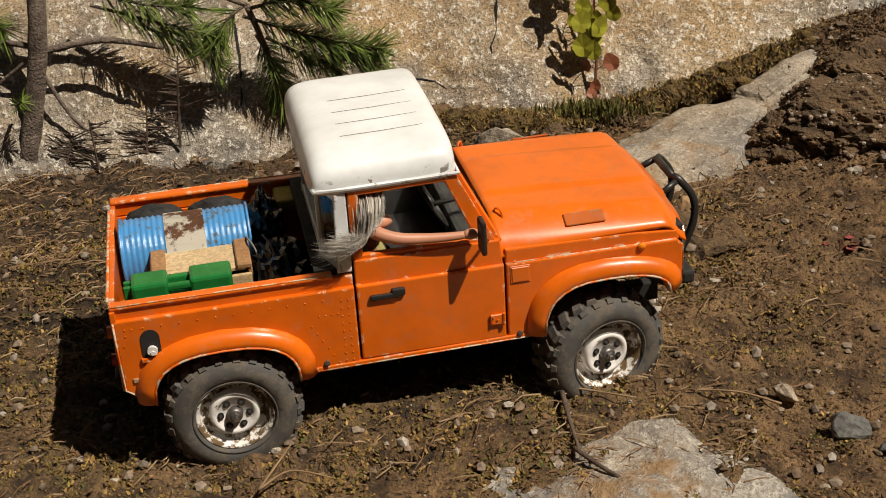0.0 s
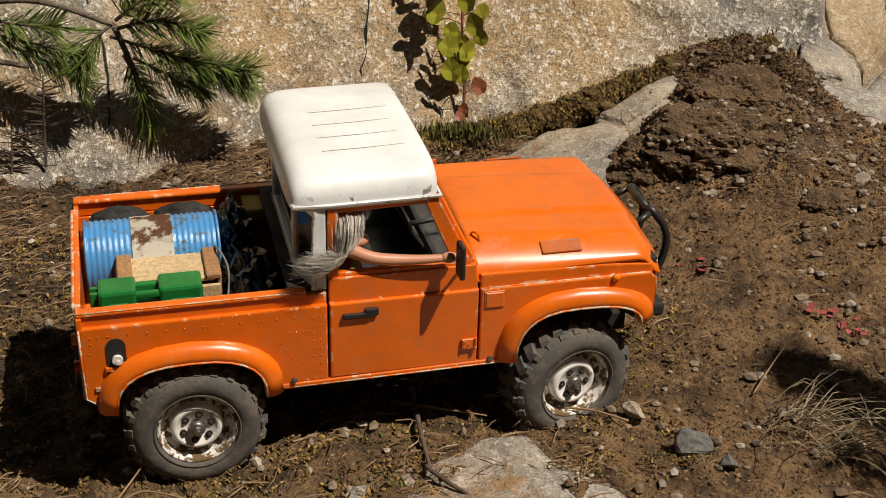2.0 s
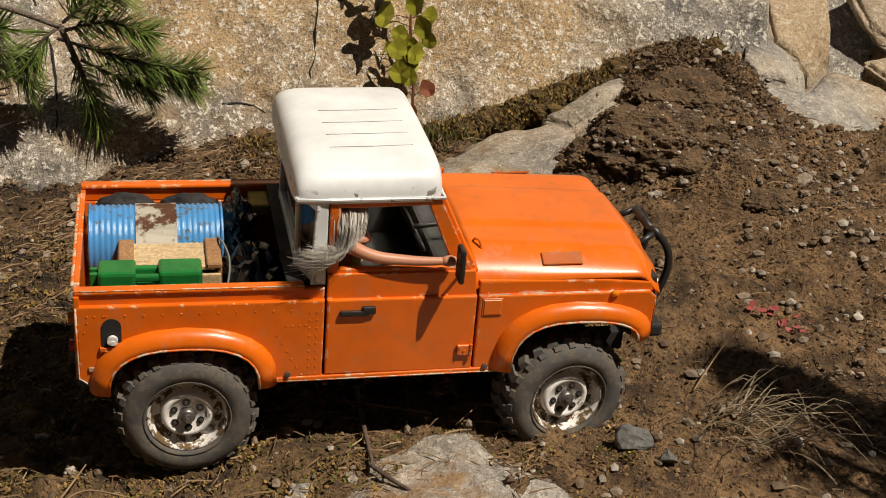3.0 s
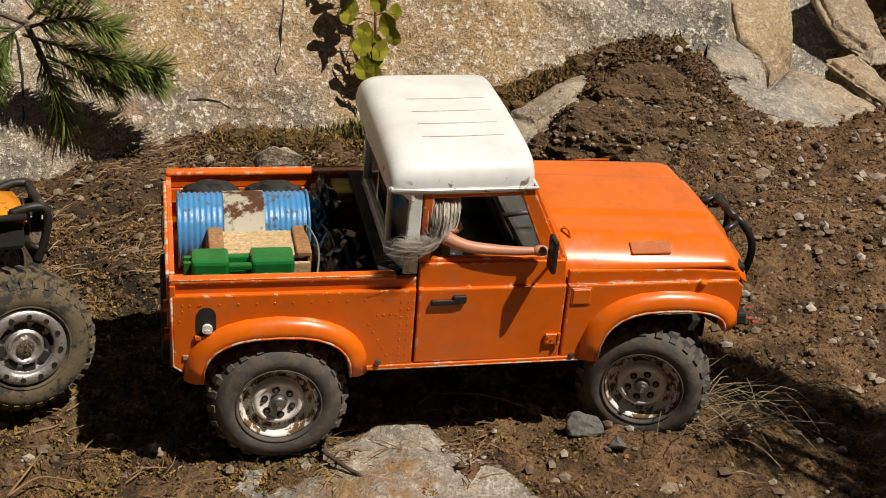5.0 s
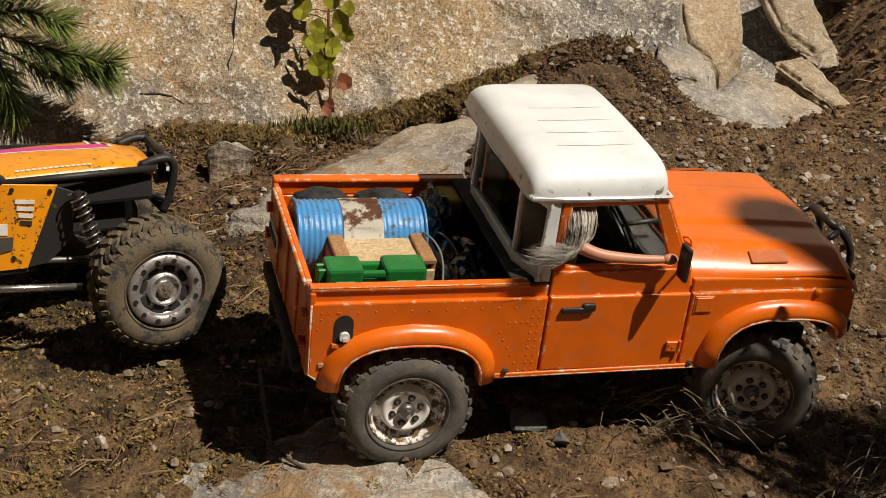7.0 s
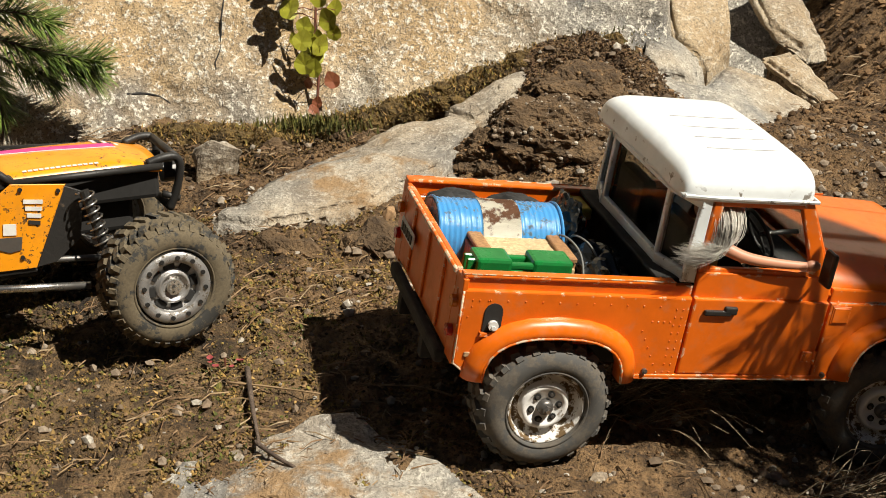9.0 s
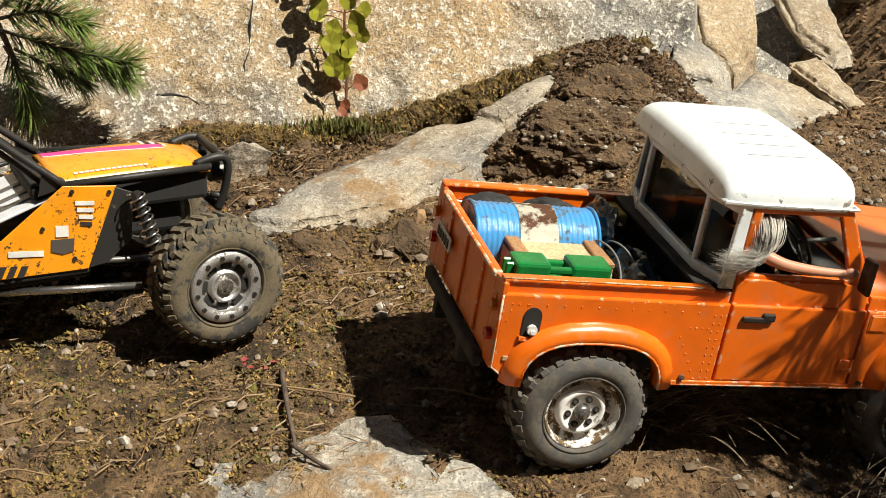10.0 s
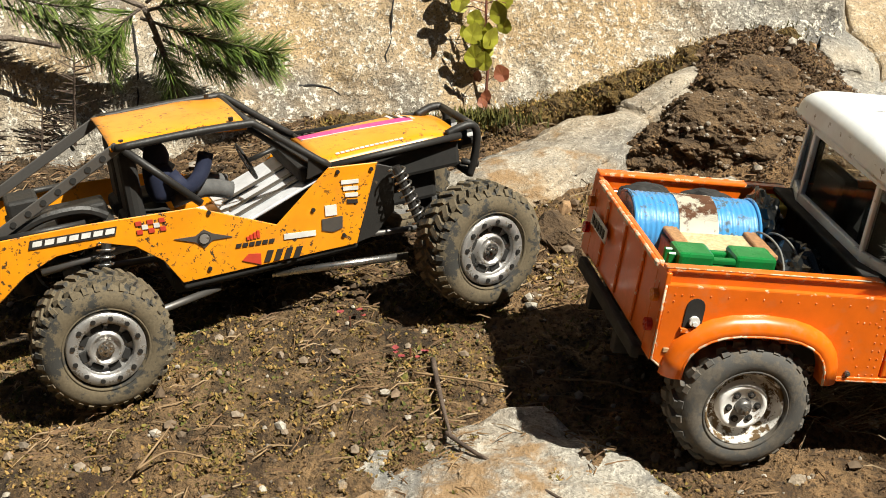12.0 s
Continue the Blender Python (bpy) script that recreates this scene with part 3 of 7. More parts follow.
slab("rock_block", [(0.307, 1.800, 0.240), (0.395, 1.800, 0.235), (0.404, 1.740, 0.158), (0.386, 1.700, 0.123), (0.362, 1.680, 0.124), (0.326, 1.700, 0.154)],
     0.10, "tall narrow granite block with dark gaps beside it", GREY_ROCK, 43, group=B)
slab("rock_block", [(0.432, 1.860, 0.225), (0.500, 1.860, 0.212), (0.538, 1.760, 0.130), (0.505, 1.740, 0.128), (0.462, 1.770, 0.156)],
     0.02, "slanting granite slab over a dark gap", GREY_ROCK, 44, group=B)
slab("rock_block", [(0.445, 1.720, 0.122), (0.490, 1.740, 0.127), (0.535, 1.660, 0.080), (0.509, 1.640, 0.080), (0.466, 1.670, 0.112)],
     0.012, "thin granite flake propped over a hollow", GREY_ROCK, 45, group=B)
boulder("rock_block", (0.60, 1.98, 0.19), (0.25, 0.14, 0.14), (5, 10, 5), 16, GREY_ROCK, "grey granite block at the top of the bank", B, 2)
boulder("rock_stump", (-0.213, 1.362, 0.088), (0.055, 0.05, 0.080), (5, 8, 20), 17, GREY_ROCK, "small forked grey rock standing out of the moss", cuts=2)


# ---- the mound of earth ----
def clod(at, size, turn, seed, label="dark crumbling lump of earth", rough=0.42, material=None):
    ob = part("earth_clod", rock_bm(seed, size, 4, rough), material or CLOD, None, label, False)
    ob.matrix_basis = pose(*at, *turn)
    return tagged(ob, label, "earth", "clods of the mound")


def earth_lump(at, size, turn, seed, label, crumbs=900):
    """A crumbling lump: ragged, grooved downwards by the rain, with loose crumbs on it."""
    rng = random.Random(seed)
    bm = bmesh.new()
    bmesh.ops.create_icosphere(bm, subdivisions=6 if size[0] > 0.11 else 5, radius=1.0)
    off = Vector((seed * 1.7, 0, 0))
    for v in bm.verts:
        p = v.co.copy()
        k = 1 + 0.34 * fract(p * 1.5 + off, 5) + 0.10 * abs(fract(p * 6 + off, 4)) + 0.10 * fract((p.x * 9, p.y * 9, p.z * 1.6 + seed), 3) * max(0.0, 0.7 - p.z)
        v.co = Vector((p.x * k * size[0] / 2, p.y * k * size[1] / 2, p.z * k * size[2] / 2))
    spots = [v.co.copy() for v in rng.sample(bm.verts[:], crumbs)]
    ob = part("earth_clod", bm, CLOD, None, label, False)
    ob.matrix_basis = pose(*at, *turn)
    tagged(ob, label, "earth", "clods of the mound")
    bm = bmesh.new()
    for p in spots:
        r = 0.0007 + 0.0026 * rng.random() ** 3
        bmesh.ops.create_icosphere(bm, subdivisions=1, radius=r, matrix=Matrix.Translation(p) @ Matrix.Diagonal((rng.uniform(0.7, 1.3), rng.uniform(0.7, 1.3), rng.uniform(0.6, 1), 1)))
    part("loose_soil", bm, PEBBLES if seed % 2 else CRUMBS, ob, kind="stuff")
    bm = bmesh.new()
    for p in spots[:60]:
        d = Vector((rng.gauss(0, 0.3), rng.gauss(-0.3, 0.2), rng.uniform(-1, -0.2))) * rng.uniform(0.008, 0.026)
        tube(bm, [p, p + d * 0.5 + Vector((rng.gauss(0, 0.002), -0.002, 0)), p + d], 0.0004, 3, taper=0.0002)
    part("roots", bm, DEAD, ob, "fine dark hanging roots", kind="stuff")
    return ob


earth_lump((0.150, 1.418, 0.108), (0.155, 0.115, 0.085), (8, 4, 10), 31, "overhanging lump of dark earth bound by roots")
earth_lump((0.075, 1.395, 0.088), (0.075, 0.07, 0.055), (0, 10, 40), 32, "dark crumbling lump of earth", 500)
earth_lump((0.235, 1.405, 0.088), (0.09, 0.07, 0.05), (0, -6, 0), 35, "dark crumbling lump of earth", 600)
earth_lump((0.255, 1.335, 0.072), (0.06, 0.05, 0.028), (0, 0, 30), 40, "low crumbling lump of earth", 300)
earth_lump((0.185, 1.485, 0.135), (0.12, 0.10, 0.06), (14, 0, 30), 34, "dark crumbling lump of earth under heather", 600)
clod((-0.02, 1.215, 0.062), (0.13, 0.07, 0.04), (0, 0, 10), 36, "low bank of dark soil under the slab")
clod((-0.13, 1.20, 0.058), (0.12, 0.06, 0.035), (0, 0, -5), 37, "low bank of dark soil under the slab")
clod((-0.17, 1.44, 0.078), (0.10, 0.08, 0.04), (0, 0, -5), 38, "mossy bank of soil at the foot of the face")
clod((-0.07, 1.475, 0.08), (0.12, 0.07, 0.04), (0, 0, 15), 39, "mossy bank of soil at the foot of the face")


# ---- an unseen green ring all round, added to block low sky light ----
def sky_screen_point(a, s):
    r = 7.5 + 0.9 * fract((math.cos(a) * 3, math.sin(a) * 3, s * 0.8), 3) + 0.35 * fract((a * 14, s * 3, 2.0), 3)
    top = s * (1 + 0.22 * fract((a * 7, 1.0, 4.0), 3))
    return (r * math.cos(a), r * math.sin(a), top - 0.3)


sheet_object("backdrop", [2 * math.pi * i / 160 for i in range(161)], [0.45 * i for i in range(15)], sky_screen_point,
             rough_mat("sky_screen_green", (0.012, 0.02, 0.007), (0.06, 0.085, 0.025), 3.0, 0.95, 9, 1.0, 0.2), "unseen dark green ring added to cut the low sky light")


# ---- the pickup ----
HALF = 0.093
RUST_ORANGE = paint_mat("worn_orange_paint", (0.5, 0.11, 0.012), (0.3, 0.2, 0.1))
REAR_HUB, FRONT_HUB, TYRE_R, WHEELBASE = 0.0, 0.277, 0.0505, 0.277


def arch(cx, x0, x1, z0, z1, top, n=14, power=2.6):
    """Points over a wheel opening, from (x0, z0) over the top to (x1, z1)."""
    out = []
    for i in range(n + 1):
        a = math.pi * (1 - i / n)
        c, s = math.cos(a), math.sin(a)
        u = math.copysign(abs(c) ** (2 / power), c)
        v = abs(s) ** (2 / power)
        x = (x0 + x1) / 2 + u * (x1 - x0) / 2
        low = z0 if u < 0 else z1
        out.append((x, low + v * (top - low)))
    return out


REAR_ARCH = arch(0, -0.053, 0.050, 0.021, 0.022, 0.056)
FRONT_ARCH = arch(0.277, 0.231, 0.327, 0.027, 0.048, 0.067)


def flare(bm, pts, side, w=0.013):
    """The rounded lip over a wheel opening."""
    c = Vector((sum(p[0] for p in pts) / len(pts), min(p[1] for p in pts)))
    rows = []
    for x, z in pts:
        d = (Vector((x, z)) - c).normalized()
        prof = [(w, 0.0925), (w * 0.93, 0.096), (w * 0.7, 0.0995), (w * 0.35, 0.1015), (0.0, 0.1015), (-0.001, 0.0995), (-0.001, 0.088)]
        rows.append([bm.verts.new((x + d.x * r, side * y, z + d.y * r)) for r, y in prof])
    for a, b in zip(rows, rows[1:]):
        for j in range(len(a) - 1):
            bm.faces.new((a[j], b[j], b[j + 1], a[j + 1]))
    bm.faces.new(rows[0])
    bm.faces.new(rows[-1][::-1])
    bmesh.ops.recalc_face_normals(bm, faces=bm.faces[:])


def thicken(bm, th):
    """Gives a sheet a lower side and a rim."""
    out = bmesh.ops.extrude_face_region(bm, geom=bm.faces[:])
    low = [v for v in bm.verts if v not in {g for g in out["geom"] if isinstance(g, bmesh.types.BMVert)}]
    for v in low:
        v.co.z -= th
    bmesh.ops.recalc_face_normals(bm, faces=bm.faces[:])


def mirror_pts(side, *y):
    return sorted(side * v for v in y)


def tyre_mesh(r, width, rim_r, lugs, lug_h, name, material, angle=0.35, lug_w=0.55, shoulder=0.010, bulge=1.06):
    rng = random.Random(lugs)
    bm = bmesh.new()
    w = width / 2
    rr = r - lug_h
    h = rr - rim_r
    half = [(rim_r, 0.72), (rim_r + 0.0015, 0.92), (rim_r + 0.22 * h, bulge - 0.02), (rim_r + 0.45 * h, bulge), (rim_r + 0.65 * h, bulge - 0.02), (rim_r + 0.82 * h, 0.95), (rim_r + 0.94 * h, 0.83), (rr, 0.6), (rr + 0.0006, 0.3)]
    lathe(bm, [(a, -b * w) for a, b in half] + [(rr + 0.0008, 0)] + [(a, b * w) for a, b in half[::-1]], 56)
    for s in (-1, 1):   # raised beads on the side walls
        lathe(bm, [(rim_r + 0.10 * h, s * w * (bulge - 0.06)), (rim_r + 0.14 * h, s * w * (bulge + 0.005)), (rim_r + 0.18 * h, s * w * (bulge - 0.03))], 56)

    def lug(m, sx, sy, z0, z1, top):
        vs = []
        for z, k in ((z0, 1.0), (z1, top)):
            for a, b in ((-1, -1), (1, -1), (1, 1), (-1, 1)):
                vs.append(bm.verts.new(m @ Vector((a * sx / 2 * k * rng.uniform(0.88, 1.1), b * sy / 2 * k, z * rng.uniform(0.92, 1.04)))))
        for q in ((4, 5, 6, 7), (0, 1, 5, 4), (1, 2, 6, 5), (2, 3, 7, 6), (3, 0, 4, 7)):
            bm.faces.new([vs[i] for i in q])
    step = 2 * math.pi / lugs
    for i in range(lugs):
        for s in (-1, 1):
            a = i * step + (0 if s > 0 else step / 2) + rng.uniform(-0.06, 0.06) * step
            m = Matrix.Rotation(a, 4, "Y") @ Matrix.Translation((0, s * w * 0.40, rr)) @ Matrix.Rotation(s * angle + rng.uniform(-0.1, 0.1), 4, "Z")
            lug(m, step * r * lug_w, w * 0.72, -0.001, lug_h * rng.uniform(0.86, 1.0), 0.78)
            # a shoulder lug that leans over the rounded edge and dies away down the side
            m = Matrix.Rotation(a, 4, "Y") @ Matrix.Translation((0, s * w * 0.80, rr - 0.0018)) @ Matrix.Rotation(-s * 0.85, 4, "X")
            lug(m, step * r * lug_w * 0.85, shoulder, -0.002, lug_h * rng.uniform(0.45, 0.7), 0.72)
    bmesh.ops.recalc_face_normals(bm, faces=bm.faces[:])
    return mesh_of(bm, name, material)


def wheel(parent, name, label, tyre_me, tyre_label, pieces, group=""):
    hub = new(name)
    hub.empty_display_size = 0.01
    hub.parent = parent
    tagged(hub, label)
    t = new("tyre", tyre_me)
    t.parent = hub
    tagged(t, tyre_label)
    for nm, me, lab, count in pieces:
        for i in range(count):
            o = new(nm, me)
            o.parent = hub
            o.matrix_basis = Matrix.Rotation(2 * math.pi * i / count, 4, "Y")
            tagged(o, lab)
    return hub


def narrowed(bm):
    """Draws a rim in to the size of its tyre's bead."""
    for v in bm.verts:
        v.co.x *= 0.92
        v.co.z *= 0.92
    return bm


def steel_rim_meshes():
    out = []
    bm = bmesh.new()   # outside is at negative y
    lathe(bm, [(0.0300, 0.013), (0.0300, -0.0135), (0.0312, -0.0165), (0.0298, -0.0172), (0.0282, -0.0150), (0.0268, -0.0085), (0.0235, -0.0062), (0.0208, -0.0072), (0.0200, -0.0085)], 40)
    out.append(("rim", mesh_of(narrowed(bm), "rim", RIM), "white steel rim caked with mud", 1))
    bm = bmesh.new()
    lathe(bm, [(0.0202, -0.0080), (0.0198, -0.0125), (0.0185, -0.0146), (0.0155, -0.0150), (0.0148, -0.0138), (0.0080, -0.0138), (0.0070, -0.0130), (0.0, -0.0130)], 40)
    out.append(("rim_disc", mesh_of(narrowed(bm), "rim_disc", RIM_DISC), "white rim centre", 1))
    # black discs paint the dark of the holes; the rim isn't pierced
    bm = bmesh.new()
    m = Matrix.Translation((0.0112, -0.0136, 0)) @ Matrix.Diagonal((0.95, 1, 1.1, 1)) @ Matrix.Rotation(math.pi / 2, 4, "X")
    bmesh.ops.create_cone(bm, cap_ends=True, segments=14, radius1=0.0028, radius2=0.0028, depth=0.0018, matrix=m)
    out.append(("rim_hole_shade", mesh_of(narrowed(bm), "rim_hole_shade", MATT_BLACK), "", 6))
    bm = bmesh.new()
    disc(bm, (0.0114, -0.0147, 0.0002), 0.0014, 0.0016, n=6)
    out.append(("rim_nut", mesh_of(narrowed(bm), "rim_nut", DULL_STEEL), "dull nut sunk in the rim", 6))
    bm = bmesh.new()
    lathe(bm, [(0.0064, -0.0130), (0.0062, -0.0165), (0.0048, -0.0180), (0.0, -0.0180)], 16)
    disc(bm, (0, -0.0188, 0), 0.0036, 0.003, n=6)
    out.append(("hub", mesh_of(narrowed(bm), "hub", DULL_STEEL), "dark steel hub", 1))
    bm = bmesh.new()
    disc(bm, (0, -0.0210, 0), 0.0020, 0.003, n=6)
    out.append(("wheel_nut", mesh_of(narrowed(bm), "wheel_nut", STEEL), "bright wheel nut", 1))
    return out


def beadlock_meshes():
    out = []
    bm = bmesh.new()
    lathe(bm, [(0.0300, 0.016), (0.0300, -0.0205), (0.0292, -0.0222), (0.0212, -0.0222), (0.0208, -0.0208), (0.0204, -0.0150), (0.0140, -0.0158), (0.0130, -0.0205), (0.0112, -0.0212), (0.0105, -0.0195), (0.0088, -0.0185), (0, -0.0185)], 48)
    out.append(("rim", mesh_of(bm, "rim", ALLOY), "bare alloy rim dulled with dust", 1))
    bm = bmesh.new()
    disc(bm, (0.0252, -0.0226, 0), 0.0019, 0.0016, n=10)
    out.append(("ring_bolt", mesh_of(bm, "ring_bolt", BLACK), "", 12))
    # black blocks on the closed rim paint the shaded openings
    bm = bmesh.new()
    box(bm, (0.0173, -0.0164, 0), (0.0056, 0.0022, 0.0092), None, 0.0007, 2)
    out.append(("rim_window_shade", mesh_of(bm, "rim_window_shade", MATT_BLACK), "", 8))
    bm = bmesh.new()
    disc(bm, (0, -0.0195, 0), 0.0062, 0.003, n=20)
    for i in range(6):
        a = i * math.pi / 3
        disc(bm, (0.0042 * math.cos(a), -0.0215, 0.0042 * math.sin(a)), 0.001, 0.002, n=6)
    disc(bm, (0, -0.0225, 0), 0.0018, 0.004, n=6)
    out.append(("hub", mesh_of(bm, "hub", STEEL), "bright hub with small screws", 1))
    return out


def build_truck():
    t = thing("pickup_truck", "orange scale-model off-road pickup with a chipped white cab roof", "model truck")
    side = {}
    for s, nm in ((-1, "right"), (1, "left")):
        yo, yi = s * HALF, s * 0.0865
        # load bed side
        bm = bmesh.new()
        poly = [(-0.073, 0.0865), (-0.0725, 0.031), (-0.066, 0.026)] + REAR_ARCH + [(0.057, 0.0215), (0.0945, 0.0235), (0.0945, 0.0865)]
        prism(bm, poly, *mirror_pts(s, HALF, 0.0865), 0.0012)
        bed = part("bed_side", bm, ORANGE, t, "orange bed side with rivets and chipped edges")
        bm = bmesh.new()
        prism(bm, [(-0.073, 0.0835), (0.0945, 0.0835), (0.0945, 0.0945), (-0.073, 0.0945)], *mirror_pts(s, 0.0895, 0.0845), 0.0008)
        part("upper_side", bm, ORANGE, bed)
        bm = bmesh.new()
        box(bm, (0.003, s * 0.0868, 0.0957), (0.155, 0.009, 0.0036), None, 0.0014)
        part("top_rail", bm, ORANGE, bed, "chipped orange capping along the bed side")
        bm = bmesh.new()
        pts = [(0.0895, 0.028 + 0.0062 * i) for i in range(9)] + [(0.0845, 0.028 + 0.0062 * i) for i in range(9)]
        pts += [(-0.066 + 0.0125 * i, 0.0795) for i in range(12)] + [(0.062 + 0.0035 * i, 0.060 - 0.0065 * i) for i in range(6)] + [(0.068 + 0.0045 * i, 0.0675) for i in range(4)]
        pts += [(-0.058 + 0.010 * math.cos(a), 0.067 + 0.013 * math.sin(a)) for a in [i * math.pi / 5 for i in range(6)]]
        for x, z in pts:
            bmesh.ops.create_icosphere(bm, subdivisions=1, radius=0.0006, matrix=Matrix.Translation((x, s * 0.0931, z)))
        part("rivets", bm, ORANGE, bed, "rows of small rivets", kind="stuff")
        bm = bmesh.new()
        flare(bm, REAR_ARCH, s)
        fl = part("wheel_flare", bm, ORANGE_SHEET, t, "orange flare over the wheel with a chipped lip", True)
        bm = bmesh.new()
        tube(bm, [(x, s * 0.1012, z) for x, z in REAR_ARCH], 0.0010, 6)
        part("flare_lip", bm, CHIPPED, fl, "chipped lip of the flare", True)
        bm = bmesh.new()
        tube(bm, [(-0.0732, s * 0.0925, 0.0855), (-0.0732, s * 0.0928, 0.060), (-0.0727, s * 0.0928, 0.031), (-0.066, s * 0.0928, 0.0260), (-0.054, s * 0.093, 0.0215)], 0.0008, 6)
        part("bed_edge", bm, CHIPPED, bed, "chipped rear edge of the bed side", True)
        bm = bmesh.new()
        tube(bm, [(-0.0745, s * 0.0908, 0.0972), (-0.04, s * 0.0908, 0.0974), (0.08, s * 0.0908, 0.0974)], 0.0006, 5)
        part("rail_edge", bm, CHIPPED, bed, "", True)
        if s < 0:
            # filler recess: a black plate on the panel paints its shade
            bm = bmesh.new()
            prism(bm, [(-0.0565, 0.056), (-0.0435, 0.056), (-0.0435, 0.071)] + [(-0.05 + 0.0065 * math.cos(a), 0.071 + 0.0065 * math.sin(a)) for a in [i * math.pi / 8 for i in range(1, 8)]] + [(-0.0565, 0.071)],
                  -0.0938, -0.0925)
            part("filler_recess_shade", bm, MATT_BLACK, bed, "black plate painting the shade of the filler recess")
            bm = bmesh.new()
            prism(bm, [(-0.058, 0.0525), (-0.042, 0.0525), (-0.042, 0.056), (-0.058, 0.056)], -0.0955, -0.0925, 0.0006)
            part("filler_sill", bm, ORANGE, bed)
            # white colour stands in for the bright reflection on the chrome cap
            bm = bmesh.new()
            disc(bm, (-0.0495, -0.0950, 0.0615), 0.0036, 0.003)
            disc(bm, (-0.0495, -0.0968, 0.0605), 0.0017, 0.0014, n=6)
            part("filler_cap", bm, WHITE_PRINT, bed, "chrome filler cap with its shine painted white")
            bm = bmesh.new()
            box(bm, (-0.064, -0.0935, 0.0385), (0.0045, 0.0016, 0.0035), None, 0.0005, 1)
            part("reflector", bm, TAN_STONE, bed)
        # door: lower skin, then the window frame
        bm = bmesh.new()
        prism(bm, [(0.0962, 0.0265), (0.2035, 0.0265), (0.2035, 0.0865), (0.0962, 0.0865)], *mirror_pts(s, 0.0932, 0.0865), 0.0012)
        prism(bm, [(0.0962, 0.0850), (0.2035, 0.0850), (0.2015, 0.1055), (0.0962, 0.1055)], *mirror_pts(s, 0.0902, 0.0855), 0.0008)
        door = part("door", bm, ORANGE, t, "orange door with its window down")
        bm = bmesh.new()
        y0, y1 = mirror_pts(s, 0.0885, 0.0835)
        prism(bm, [(0.0962, 0.104), (0.1035, 0.104), (0.1035, 0.162), (0.0962, 0.162)], y0, y1, 0.0008)
        prism(bm, [(0.1025, 0.1545), (0.1665, 0.1560), (0.1645, 0.162), (0.1025, 0.162)], y0, y1, 0.0008)
        prism(bm, [(0.1865, 0.104), (0.1995, 0.104), (0.1720, 0.162), (0.1620, 0.162)], y0, y1, 0.0008)
        prism(bm, [(0.1025, 0.1025), (0.1885, 0.1025), (0.1875, 0.1085), (0.1025, 0.1085)], y0, y1, 0.0008)
        part("window_frame", bm, ORANGE, door, "orange window frame")
        bm = bmesh.new()
        box(bm, (0.1155, s * 0.0945, 0.0765), (0.021, 0.003, 0.0042), None, 0.001)
        box(bm, (0.1255, s * 0.0940, 0.0785), (0.010, 0.004, 0.0060), None, 0.0012)
        part("door_handle", bm, BLACK, door, "black door handle")
        bm = bmesh.new()
        box(bm, (0.1965, s * 0.0945, 0.0435), (0.0105, 0.002, 0.0085), None, 0.0006, 1)
        disc(bm, (0.2015, s * 0.0955, 0.0435), 0.0012, 0.010, "z", 8)
        for dx, dz in ((-0.003, -0.0025), (-0.003, 0.0025), (0.0, 0.0)):
            disc(bm, (0.1965 + dx, s * 0.0958, 0.0435 + dz), 0.0006, 0.001, "y", 6)
        part("hinge", bm, ORANGE, door, "orange hinge with rust along it")
        # front wing
        bm = bmesh.new()
        poly = [(0.2052, 0.0865), (0.2052, 0.0245), (0.2265, 0.0250)] + FRONT_ARCH + [(0.3335, 0.046), (0.3385, 0.052), (0.3385, 0.082), (0.334, 0.0865)]
        prism(bm, poly, *mirror_pts(s, 0.0932, 0.0865), 0.0012)
        prism(bm, [(0.2052, 0.0850), (0.337, 0.0850), (0.335, 0.0925), (0.3, 0.0955), (0.2052, 0.0970)], *mirror_pts(s, 0.0902, 0.0845), 0.0012)
        wing = part("front_wing", bm, ORANGE, t, "orange front wing with scraped paint at the corner")
        bm = bmesh.new()
        flare(bm, FRONT_ARCH, s)
        fl = part("wheel_flare", bm, ORANGE_SHEET, t, "orange flare over the wheel with a chipped lip", True)
        bm = bmesh.new()
        tube(bm, [(x, s * 0.1012, z) for x, z in FRONT_ARCH], 0.0010, 6)
        part("flare_lip", bm, CHIPPED, fl, "chipped lip of the flare", True)
        bm = bmesh.new()
        tube(bm, [(0.2052, s * 0.0915, 0.0862), (0.27, s * 0.0915, 0.0864), (0.333, s * 0.0915, 0.0864), (0.3388, s * 0.0915, 0.081), (0.3388, s * 0.092, 0.055)], 0.0008, 6)
        part("wing_edge", bm, CHIPPED, wing, "scraped edge of the wing", True)
        bm = bmesh.new()
        prism(bm, [(0.2075, 0.0705), (0.2225, 0.0705), (0.2225, 0.0845), (0.2075, 0.0845)], *mirror_pts(s, 0.0938, 0.0930), 0.0003, 1)
        prism(bm, [(0.2085, 0.0715), (0.2215, 0.0715), (0.2215, 0.0835), (0.2085, 0.0835)], *mirror_pts(s, 0.0944, 0.0930), 0.0005, 1)
        part("side_vent", bm, ORANGE_SHEET, wing)
        bm = bmesh.new()
        bmesh.ops.create_uvsphere(bm, u_segments=12, v_segments=8, radius=0.0034, matrix=Matrix.Translation((0.3065, s * 0.0935, 0.0855)) @ Matrix.Diagonal((1, 0.7, 0.8, 1)))
        part("indicator", bm, AMBER, wing, "small amber indicator", True)
        bm = bmesh.new()
        box(bm, (0, 0, 0), (0.030, 0.011, 0.0016), Matrix.Translation((0.268, s * 0.0775, 0.1073)) @ Matrix.Rotation(-s * 0.50, 4, "X"), 0.0005, 1)
